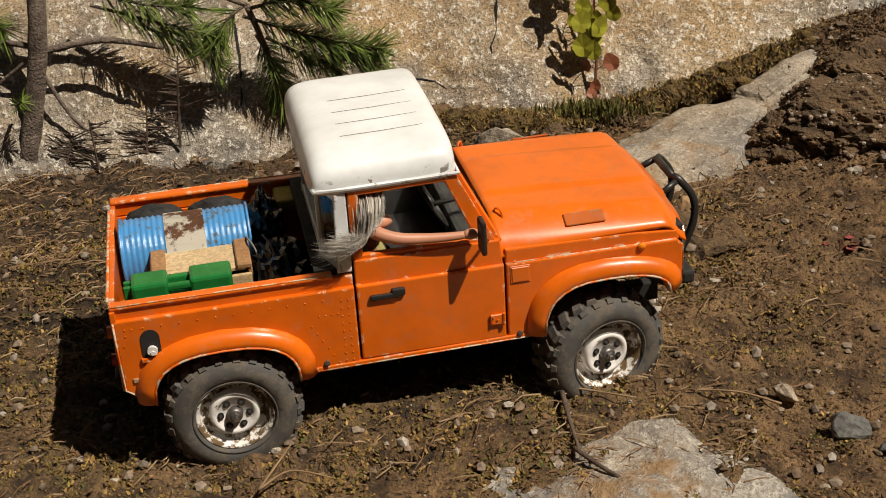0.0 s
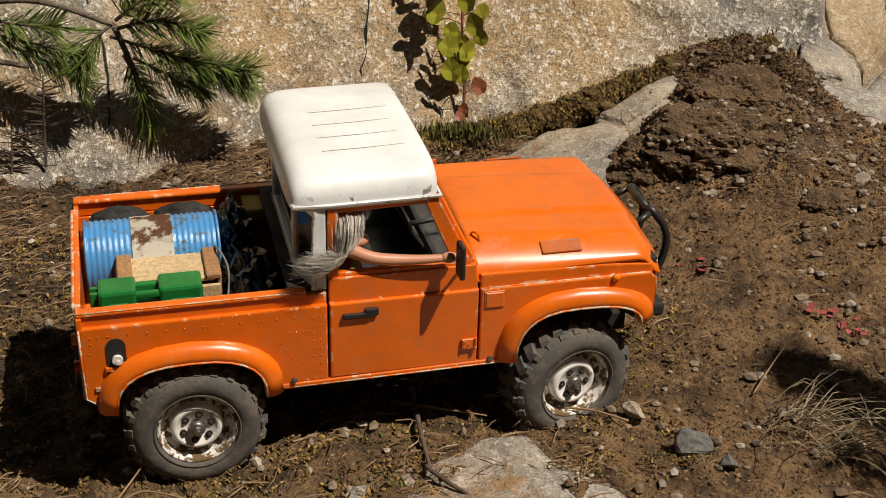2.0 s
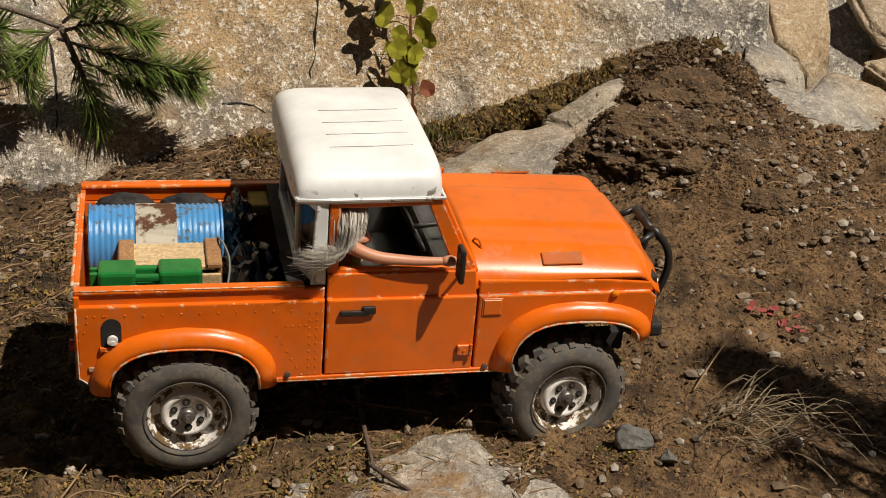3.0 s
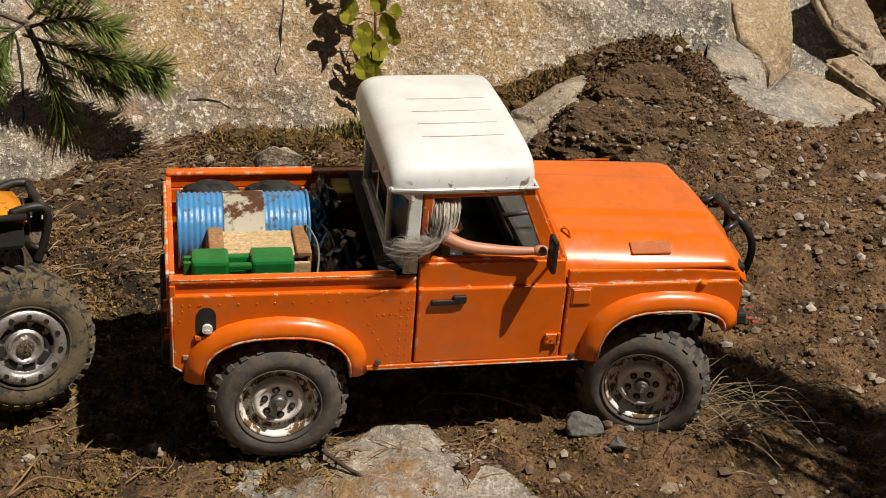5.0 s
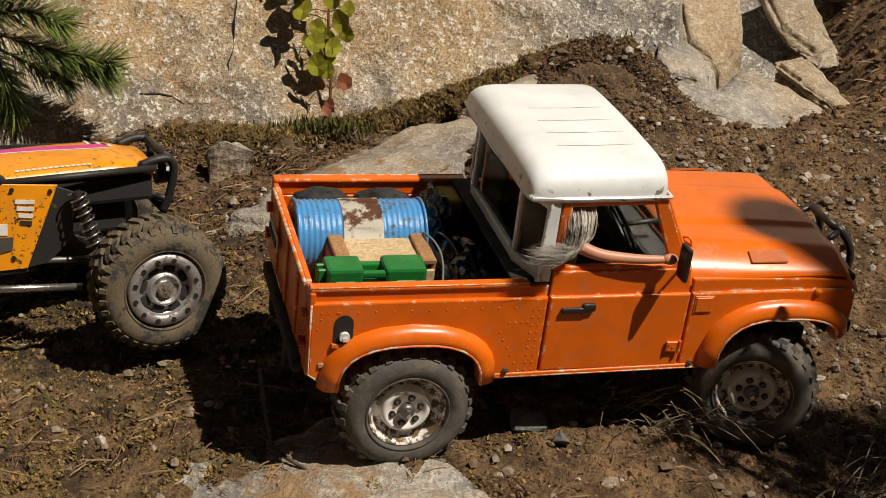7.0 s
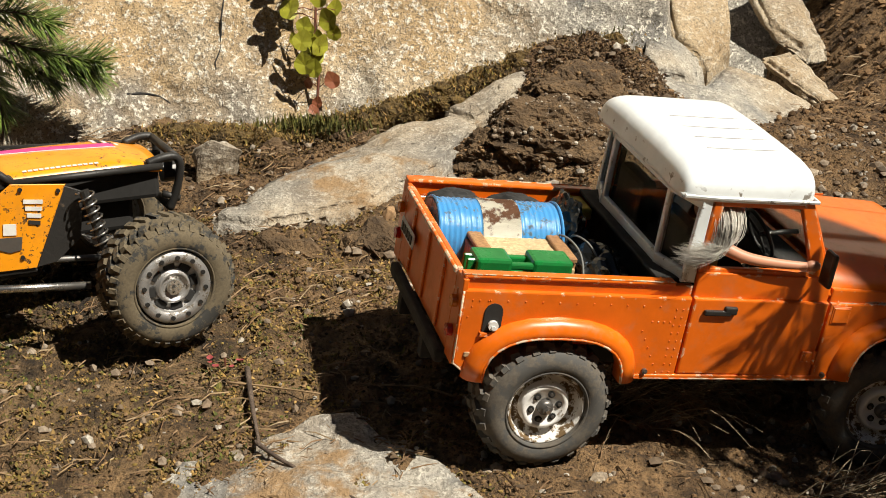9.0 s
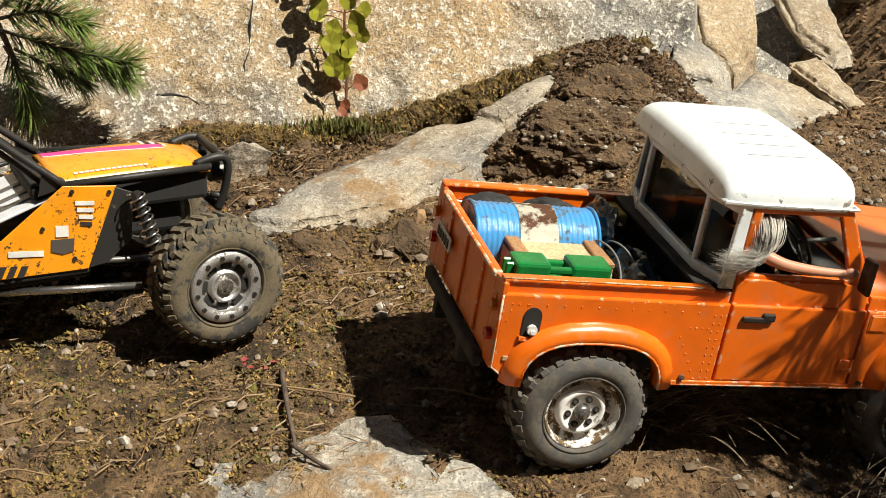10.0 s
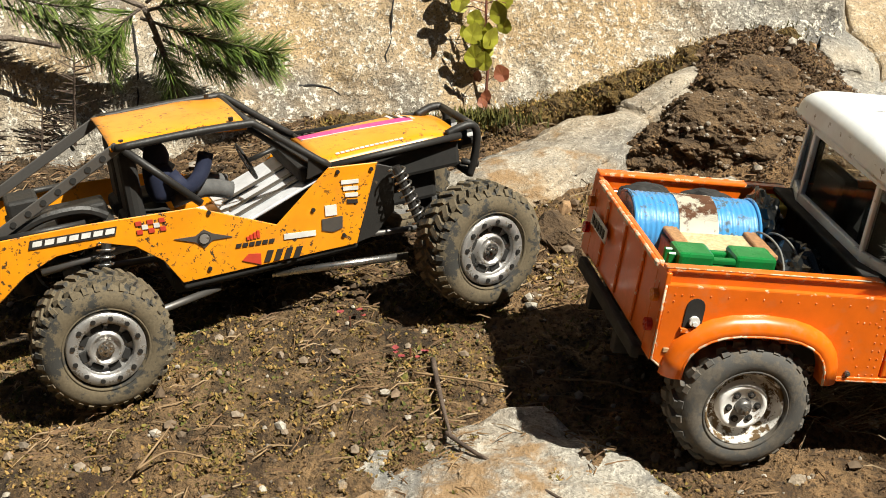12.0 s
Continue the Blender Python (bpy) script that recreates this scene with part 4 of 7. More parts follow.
        part("top_vent", bm, RUST_ORANGE, wing, "worn vent plate on the wing")
        for x in (0.070, 0.2135):
            bm = bmesh.new()
            disc(bm, (x, s * 0.0938, 0.0285), 0.0020, 0.003, "y", 10)
            disc(bm, (x, s * 0.0955, 0.0285), 0.0010, 0.001, "y", 8)
            part("jacking_point", bm, DULL_STEEL, t)
        # sill
        bm = bmesh.new()
        prism(bm, [(0.055, 0.0225), (0.23, 0.0245), (0.23, 0.0275), (0.055, 0.0255)], *mirror_pts(s, 0.0940, 0.080), 0.0008)
        sill = part("sill", bm, ORANGE, t, "scuffed orange sill")
        bm = bmesh.new()
        tube(bm, [(0.055, s * 0.0938, 0.0225), (0.23, s * 0.0938, 0.0245)], 0.0007, 5)
        part("sill_edge", bm, CHIPPED, sill, "", True)
        # mirror
        bm = bmesh.new()
        box(bm, (0.1855, s * 0.1065, 0.1195), (0.0042, 0.014, 0.026), pose(0, 0, 0), 0.0018)
        tube(bm, [(0.193, s * 0.089, 0.106), (0.189, s * 0.098, 0.110), (0.187, s * 0.104, 0.114)], 0.0012, 6)
        part("wing_mirror", bm, BLACK, t, "black wing mirror")
        # corner pillar of the cab
        bm = bmesh.new()
        prism(bm, [(0.0845, 0.0965), (0.0950, 0.0965), (0.0950, 0.162), (0.0865, 0.162)], *mirror_pts(s, 0.0885, 0.0845), 0.0008)
        part("cab_pillar", bm, WHITE, t, "chipped white cab pillar")
    # tailgate and its fittings
    bm = bmesh.new()
    box(bm, (-0.0725, 0, 0.064), (0.004, 0.150, 0.062), None, 0.0008)
    gate = part("tailgate", bm, ORANGE, t, "orange ribbed tailgate")
    for y in (-0.045, 0.0, 0.045):
        bm = bmesh.new()
        box(bm, (-0.0752, y, 0.063), (0.0022, 0.006, 0.054), None, 0.0008, 1)
        part("tailgate_rib", bm, ORANGE, gate)
    bm = bmesh.new()
    box(bm, (-0.0752, 0, 0.0925), (0.0030, 0.150, 0.004), None, 0.0008, 1)
    part("tailgate_lip", bm, CHIPPED, gate)
    for s in (-1, 1):
        bm = bmesh.new()
        box(bm, (-0.0725, s * 0.0838, 0.062), (0.004, 0.0175, 0.064), None, 0.0008)
        part("rear_corner", bm, ORANGE, t, "chipped orange rear corner")
    for s in (-1, 1):
        for z, m in ((0.052, RED), (0.074, AMBER)):
            bm = bmesh.new()
            disc(bm, (-0.0765, s * 0.083, z), 0.0045, 0.004, "x", 14)
            part("rear_lamp", bm, m, t)
    bm = bmesh.new()
    box(bm, (-0.0775, 0.050, 0.066), (0.0012, 0.040, 0.012), None, 0.0004, 1)
    plate = part("number_plate", bm, WHITE_PRINT, gate, "pale plate with plain dark bars")
    bm = bmesh.new()
    for i in range(5):
        box(bm, (-0.0785, 0.036 + 0.007 * i, 0.066), (0.0008, 0.004, 0.007))
    part("plate_bars", bm, BLACK_PRINT, plate)
    bm = bmesh.new()
    box(bm, (-0.0770, 0, 0.026), (0.007, 0.150, 0.010), None, 0.002)
    part("rear_bumper", bm, MATT_BLACK, t, "dull black rear bumper")
    # bed floor, inner walls, bulkhead
    bm = bmesh.new()
    box(bm, (0.005, 0, 0.046), (0.152, 0.172, 0.003))
    part("bed_floor", bm, ORANGE, t)
    for s in (-1, 1):
        bm = bmesh.new()
        box(bm, (-0.0, s * 0.058, 0.0525), (0.10, 0.052, 0.010), None, 0.003)
        part("wheel_box", bm, ORANGE, t, "orange wheel box inside the bed")
        bm = bmesh.new()
        box(bm, (0.0, s * 0.0825, 0.078), (0.150, 0.0015, 0.012), None, 0.0004, 1)
        part("inner_rail", bm, ORANGE, t)
    bm = bmesh.new()
    box(bm, (0.083, 0, 0.072), (0.004, 0.168, 0.052), None, 0.0008)
    box(bm, (0.0765, 0, 0.096), (0.016, 0.168, 0.003), None, 0.0008)
    part("bulkhead", bm, MATT_BLACK, t, "dull black bulkhead behind the cab")
    # back of the cab: frame bars and panes
    bars = [((0.0790, 0, 0.1010), (0.005, 0.112, 0.008), None), ((0.0790, 0, 0.1570), (0.005, 0.112, 0.010), None)]
    for s in (-1, 1):
        m = Matrix.Translation((0.0835, s * 0.0715, 0)) @ Matrix.Rotation(-s * 0.32, 4, "Z")
        bars += [((0.0790, s * 0.054, 0.129), (0.005, 0.0048, 0.064), None), ((0, 0, 0.1010), (0.005, 0.036, 0.008), m), ((0, 0, 0.1570), (0.005, 0.036, 0.010), m)]
    for c, size, m in bars:
        bm = bmesh.new()
        box(bm, c, size, m, 0.0012)
        part("cab_back_bar", bm, WHITE, t, "white bar of the rear cab frame")
    bm = bmesh.new()
    box(bm, (0.0805, 0, 0.129), (0.0012, 0.106, 0.052))
    gl = part("rear_window", bm, GLASS, t, "dark rear cab window")
    gl.visible_shadow = False
    for s in (-1, 1):
        bm = bmesh.new()
        box(bm, (0, 0, 0.129), (0.0012, 0.030, 0.052), Matrix.Translation((0.0842, s * 0.0710, 0)) @ Matrix.Rotation(-s * 0.32, 4, "Z"))
        q = part("quarter_window", bm, GLASS, t)
        q.visible_shadow = False
    # roof
    bm = bmesh.new()
    nx, ny = 26, 34
    rows = []
    x0, x1, yw = 0.0705, 0.1755, 0.0895
    for j in range(ny + 1):
        v = -1 + 2 * j / ny
        row = []
        for i in range(nx + 1):
            u = -1 + 2 * i / nx
            # packed towards the rim
            uu, vv = math.sin(u * math.pi / 2), math.sin(v * math.pi / 2)
            h = (1 - abs(uu) ** (7 if uu < 0 else 16)) ** 0.42 * (1 - abs(vv) ** 9) ** 0.42
            pinch = 0.055 * (abs(uu) ** 8) * (abs(vv) ** 8)
            x = (x0 + x1) / 2 + uu * (x1 - x0) / 2 * (1 - pinch)
            y = vv * yw * (1 - pinch)
            row.append(bm.verts.new((x, y, 0.1615 + 0.0215 * h + 0.0025 * (1 - vv * vv) + 0.001 * u)))
        rows.append(row)
    for a, b in zip(rows, rows[1:]):
        for i in range(nx):
            bm.faces.new((a[i], a[i + 1], b[i + 1], b[i]))
    under = bmesh.ops.extrude_face_region(bm, geom=bm.faces[:])
    lows = [g for g in under["geom"] if isinstance(g, bmesh.types.BMVert)]
    for v in lows:
        v.co.z -= 0.0028
    bmesh.ops.recalc_face_normals(bm, faces=bm.faces[:])
    roof = part("cab_roof", bm, WHITE, t, "chipped white cab roof with thin seams", True)
    bm = bmesh.new()
    for y in (-0.052, -0.030, -0.008, 0.016):
        z = 0.1615 + 0.0215 + 0.0025 * (1 - (y / yw) ** 2)
        tube(bm, [(0.099, y, z - 0.0001), (0.128, y, z + 0.0004), (0.158, y + 0.002, z + 0.0006)], 0.0002, 5)
    part("roof_seams", bm, DULL_STEEL, roof, "thin grey seams along the roof")
    bm = bmesh.new()
    pts = [(0.0955, -0.0895, 0.1612), (0.1745, -0.0895, 0.1622), (0.1755, 0, 0.1625), (0.1745, 0.0895, 0.1622), (0.0735, 0.0875, 0.1608), (0.0705, 0, 0.1606), (0.0735, -0.0875, 0.1608), (0.0955, -0.0895, 0.1612)]
    tube(bm, pts, 0.0014, 6)
    part("gutter", bm, WHITE, roof, "white gutter round the roof")
    # windscreen
    bm = bmesh.new()
    a, b = Vector((0.2015, 0, 0.103)), Vector((0.1735, 0, 0.1605))
    for s in (-1, 1):
        tube(bm, [a + Vector((0, s * 0.084, 0)), b + Vector((0, s * 0.080, 0))], 0.0028, 6)
    tube(bm, [a + Vector((0, -0.084, 0)), a + Vector((0, 0.084, 0))], 0.003, 6)
    tube(bm, [b + Vector((0, -0.080, -0.002)), b + Vector((0, 0.080, -0.002))], 0.003, 6)
    part("windscreen_frame", bm, ORANGE, t)
    bm = bmesh.new()
    vs = [bm.verts.new(p) for p in (a + Vector((0, -0.083, 0)), a + Vector((0, 0.083, 0)), b + Vector((0, 0.079, 0)), b + Vector((0, -0.079, 0)))]
    bm.faces.new(vs)
    bmesh.ops.solidify(bm, geom=bm.faces[:], thickness=0.0012)
    ws = part("windscreen", bm, GLASS, t)
    ws.visible_shadow = False
    # bonnet
    bm = bmesh.new()

    def bonnet_z(x, y):
        u = (x - 0.2) / 0.14
        z = 0.1150 - 0.0035 * u - 0.0035 * u * u
        k = min(max((abs(y) - 0.060 - 0.005 * u) / 0.029, 0.0), 1.0)
        z -= (z - 0.0920 + 0.001 * u) * (0.40 * k + 0.60 * (1 - math.sqrt(1 - k * k)))
        z += 0.0022 * (1 - sm(0.030, 0.036, abs(y))) * sm(0.2, 0.21, x)
        return z - 0.014 * sm(0.322, 0.3425, x) ** 2

    xs = [0.2 + 0.1425 * i / 34 for i in range(35)]
    ys = [-0.0893 + 0.1786 * i / 52 for i in range(53)]
    rows = [[bm.verts.new((x + 0.004 * (1 - (y / 0.0893) ** 2) * sm(0.3, 0.34, x), y, bonnet_z(x, y))) for x in xs] for y in ys]
    for p, q in zip(rows, rows[1:]):
        for i in range(len(xs) - 1):
            bm.faces.new((p[i], p[i + 1], q[i + 1], q[i]))
    thicken(bm, 0.002)
    bon = part("bonnet", bm, ORANGE_SHEET, t, "scuffed orange bonnet with a raised centre", True)
    for s in (-1, 1):
        bm = bmesh.new()
        tube(bm, smooth_path([(0.2045, s * 0.060, 0.112), (0.2055, s * 0.062, 0.117), (0.2085, s * 0.066, 0.117), (0.2095, s * 0.068, 0.111)], 3), 0.0009, 5)
        part("bonnet_hook", bm, ORANGE, bon)
    # nose: grille, lamps, bumper, bar
    bm = bmesh.new()
    box(bm, (0.338, 0, 0.072), (0.008, 0.168, 0.044), None, 0.0015)
    for i in range(7):
        box(bm, (0.3435, 0, 0.056 + 0.0052 * i), (0.003, 0.092, 0.002))
    grille = part("grille", bm, MATT_BLACK, t, "dull black slatted grille")
    for s in (-1, 1):
        bm = bmesh.new()
        disc(bm, (0.344, s * 0.064, 0.075), 0.0125, 0.006, "x", 20)
        part("headlamp", bm, STEEL, t, "round headlamp")
    bm = bmesh.new()
    box(bm, (0.351, 0, 0.042), (0.011, 0.150, 0.011), None, 0.0025)
    part("front_bumper", bm, MATT_BLACK, t, "dull black front bumper")
    bm = bmesh.new()
    for s in (-1, 1):
        tube(bm, smooth_path([(0.356, s * 0.026, 0.030), (0.3665, s * 0.026, 0.045), (0.3735, s * 0.026, 0.066), (0.3725, s * 0.025, 0.084), (0.3620, s * 0.022, 0.099), (0.358, s * 0.016, 0.1005)], 4), 0.0031, 8)
        tube(bm, [(0.359, s * 0.023, 0.0985), (0.344, s * 0.026, 0.090)], 0.0026, 8)
    tube(bm, [(0.358, -0.018, 0.1005), (0.358, 0.018, 0.1005)], 0.0031, 8)
    part("bull_bar", bm, BLACK, t, "black tubular bull bar", True)
    # cab inside
    for s in (-1, 1):
        bm = bmesh.new()
        box(bm, (0.115, s * 0.042, 0.070), (0.036, 0.052, 0.018), None, 0.005)
        seat = part("seat", bm, MATT_BLACK, t, "dull black seat")
        bm = bmesh.new()
        box(bm, (0.098, s * 0.042, 0.103), (0.014, 0.050, 0.056), None, 0.005)
        part("backrest", bm, MATT_BLACK, seat)
    bm = bmesh.new()
    box(bm, (0.188, 0, 0.094), (0.026, 0.164, 0.022), None, 0.004)
    box(bm, (0.15, 0, 0.050), (0.12, 0.168, 0.004))
    part("dashboard", bm, MATT_BLACK, t, "dull black dashboard")
    bm = bmesh.new()
    m = Matrix.Translation((0.163, -0.043, 0.118)) @ Matrix.Rotation(-0.5, 4, "Y")
    tube(bm, [m @ Vector((0, 0.019 * math.cos(i * math.pi / 12), 0.019 * math.sin(i * math.pi / 12))) for i in range(24)], 0.0016, 6, True)
    for k in range(3):
        tube(bm, [m @ Vector((0, 0, 0)), m @ Vector((0, 0.018 * math.cos(k * 2.1 + 0.5), 0.018 * math.sin(k * 2.1 + 0.5)))], 0.0012, 5)
    tube(bm, [m @ Vector((0, 0, 0)), m @ Vector((0.03, 0, -0.012))], 0.002, 6)
    part("steering_wheel", bm, BLACK, t, "black steering wheel", True)
    # black sheets added over the inner faces to paint the cab's shade
    for s in (-1, 1):
        bm = bmesh.new()
        prism(bm, [(0.098, 0.052), (0.202, 0.052), (0.198, 0.1015), (0.098, 0.1015)], *mirror_pts(s, 0.0852, 0.0838))
        part("door_shade_sheet", bm, MATT_BLACK, t)
        bm = bmesh.new()
        for poly in ([(0.0975, 0.1035), (0.1025, 0.1035), (0.1025, 0.1605), (0.0975, 0.1605)], [(0.1025, 0.1555), (0.166, 0.157), (0.164, 0.1605), (0.1025, 0.1605)], [(0.1885, 0.1035), (0.1985, 0.1035), (0.1710, 0.1605), (0.1630, 0.1605)]):
            prism(bm, poly, *mirror_pts(s, 0.0832, 0.0822))
        part("window_shade_strip", bm, MATT_BLACK, t)
    bm = bmesh.new()
    box(bm, (0.126, 0, 0.1585), (0.088, 0.160, 0.0012))
    part("roof_shade_sheet", bm, MATT_BLACK, t)
    # running gear
    bm = bmesh.new()
    for s in (-1, 1):
        box(bm, (0.13, s * 0.035, 0.014), (0.42, 0.010, 0.016), None, 0.001)
    box(bm, (0.13, 0, 0.006), (0.07, 0.05, 0.022), None, 0.003)
    part("chassis", bm, MATT_BLACK, t, "dull black chassis rails")
    for x in (0.0, WHEELBASE):
        bm = bmesh.new()
        tube(bm, [(x, -0.078, 0), (x, 0.078, 0)], 0.007, 10)
        bmesh.ops.create_uvsphere(bm, u_segments=12, v_segments=8, radius=0.014, matrix=Matrix.Translation((x, 0.012, 0)))
        part("axle", bm, MATT_BLACK, t)
    for s in (-1, 1):
        for x in (0.0, WHEELBASE):
            bm = bmesh.new()
            prism(bm, [(x - 0.052, 0.045), (x - 0.05, 0.052), (x, 0.066), (x + 0.05, 0.06), (x + 0.05, 0.045), (x + 0.03, 0.058), (x - 0.03, 0.058)], *mirror_pts(s, 0.086, 0.045))
            part("inner_arch", bm, MATT_BLACK, t, "dull black inner arch")
    tyre_me = tyre_mesh(TYRE_R, 0.037, 0.0272, 24, 0.0034, "tyre", RUBBER, 0.35, 0.62, 0.0050, 1.10)
    rim = steel_rim_meshes()
    wheels = []
    for x in (REAR_HUB, FRONT_HUB):
        for s in (-1, 1):
            w = wheel(t, "wheel", "knobbly tyre on a white steel rim", tyre_me, "worn black tyre with dried mud", rim)
            wheels.append((w, x, s))
    return t, wheels


truck, truck_wheels = build_truck()


# ---- what the pickup carries; each is a thing of its own in the pickup's space ----
def build_drum():
    d = thing("oil_drum", "ribbed blue drum with a torn rusty cream label", "barrel")
    x0, x1, c, r = -0.066, 0.030, Vector((0, 0.030, 0.0745)), 0.0280
    def shell(a, b, mat, name, label, extra=0.0):
        bm = bmesh.new()
        n = max(int((b - a) / 0.0012), 4)
        prof = []
        for i in range(n + 1):
            x = a + (b - a) * i / n
            prof.append((r + extra + 0.0006 * math.sin(x * 2 * math.pi / 0.0042) * (0 if extra else 1), x))
        lathe(bm, prof, 36)
        for v in bm.verts:
            v.co = Vector((v.co.y, c.y + v.co.x, c.z + v.co.z))
        bmesh.ops.recalc_face_normals(bm, faces=bm.faces[:])
        return part(name, bm, mat, d, label, True)
    shell(x0, x1, BLUE, "drum_body", "ribbed blue steel with rubbed paint")
    bm = bmesh.new()
    lathe(bm, [(r + 0.0008, -0.033), (r + 0.0008, -0.003)], 36)
    for v in bm.verts:
        v.co = Vector((v.co.y, c.y + v.co.x, c.z + v.co.z))
    bmesh.ops.solidify(bm, geom=bm.faces[:], thickness=-0.0004)
    part("label_band", bm, CREAM, d, "torn cream label with rust showing", True)
    for x in (x0, x1):
        bm = bmesh.new()
        disc(bm, (x, c.y, c.z), r - 0.001, 0.002, "x", 36)
        tube(bm, [(x, c.y + (r + 0.0005) * math.cos(i * math.pi / 18), c.z + (r + 0.0005) * math.sin(i * math.pi / 18)) for i in range(36)], 0.0012, 6, True)
        part("drum_end", bm, BLUE, d)
    return d


def build_crate():
    d = thing("wooden_crate", "small wooden crate of pale boards with brown battens", "crate")
    for i in range(4):
        bm = bmesh.new()
        box(bm, (-0.0095, -0.029 + 0.0105 * i, 0.0835 + 0.0003 * (i % 2)), (0.064, 0.0102, 0.003), None, 0.0005, 1)
        part("board", bm, WOOD, d)
    for x in (-0.040, 0.022):
        bm = bmesh.new()
        box(bm, (x, -0.0135, 0.0862), (0.011, 0.046, 0.004), None, 0.0008, 1)
        part("batten", bm, BROWN_WOOD, d)
    for y in (-0.036, 0.009):
        for k in range(2):
            bm = bmesh.new()
            box(bm, (-0.0095, y, 0.058 + 0.015 * k), (0.072, 0.003, 0.014), None, 0.0005, 1)
            part("board", bm, WOOD, d)
    for x in (-0.045, 0.026):
        bm = bmesh.new()
        box(bm, (x, -0.0135, 0.066), (0.003, 0.042, 0.034), None, 0.0005, 1)
        part("crate_end", bm, BROWN_WOOD, d)
    return d


def build_can():
    d = thing("jerrycan", "green plastic jerrycan lying on its side", "canister")
    bm = bmesh.new()
    box(bm, (-0.048, -0.0535, 0.0785), (0.026, 0.023, 0.024), None, 0.0026, 2)
    box(bm, (-0.005, -0.0535, 0.0785), (0.030, 0.023, 0.024), None, 0.0026, 2)
    box(bm, (-0.027, -0.0535, 0.0725), (0.030, 0.022, 0.012), None, 0.0012, 2)
    box(bm, (-0.027, -0.0460, 0.0800), (0.030, 0.006, 0.012), None, 0.0012, 2)
    part("can_body", bm, GREEN, d, "moulded green plastic with a grip recess")
    bm = bmesh.new()
    box(bm, (-0.0275, -0.0615, 0.0850), (0.026, 0.0050, 0.0050), None, 0.0014, 2)
    part("can_handle", bm, GREEN, d)
    for x in (-0.048, -0.005):
        bm = bmesh.new()
        box(bm, (x, -0.0652, 0.0765), (0.014, 0.0014, 0.010), None, 0.0006, 1)
        part("can_rib", bm, GREEN, d)
    bm = bmesh.new()
    box(bm, (-0.0635, -0.0500, 0.0780), (0.006, 0.003, 0.020), None, 0.0008, 1)
    box(bm, (-0.0635, -0.0580, 0.0780), (0.006, 0.003, 0.020), None, 0.0008, 1)
    part("can_bracket", bm, GREEN, d)
    for o in d.children:
        o.location = (0.002, -0.003, 0.008)
    return d


def crumpled(name, label, category, c, size, seed, material, amp=0.25):
    bm = bmesh.new()
    bmesh.ops.create_icosphere(bm, subdivisions=4, radius=1.0)
    for v in bm.verts:
        k = 1 + amp * fract(v.co * 2.2 + Vector((seed, 0, 0)), 4) + amp * 0.5 * abs(fract(v.co * 6 + Vector((0, seed, 0)), 2))
        v.co = Vector((c[0] + v.co.x * k * size[0] / 2, c[1] + v.co.y * k * size[1] / 2, c[2] + v.co.z * k * size[2] / 2))
    return tagged(part(name, bm, material, None, label), label, category)


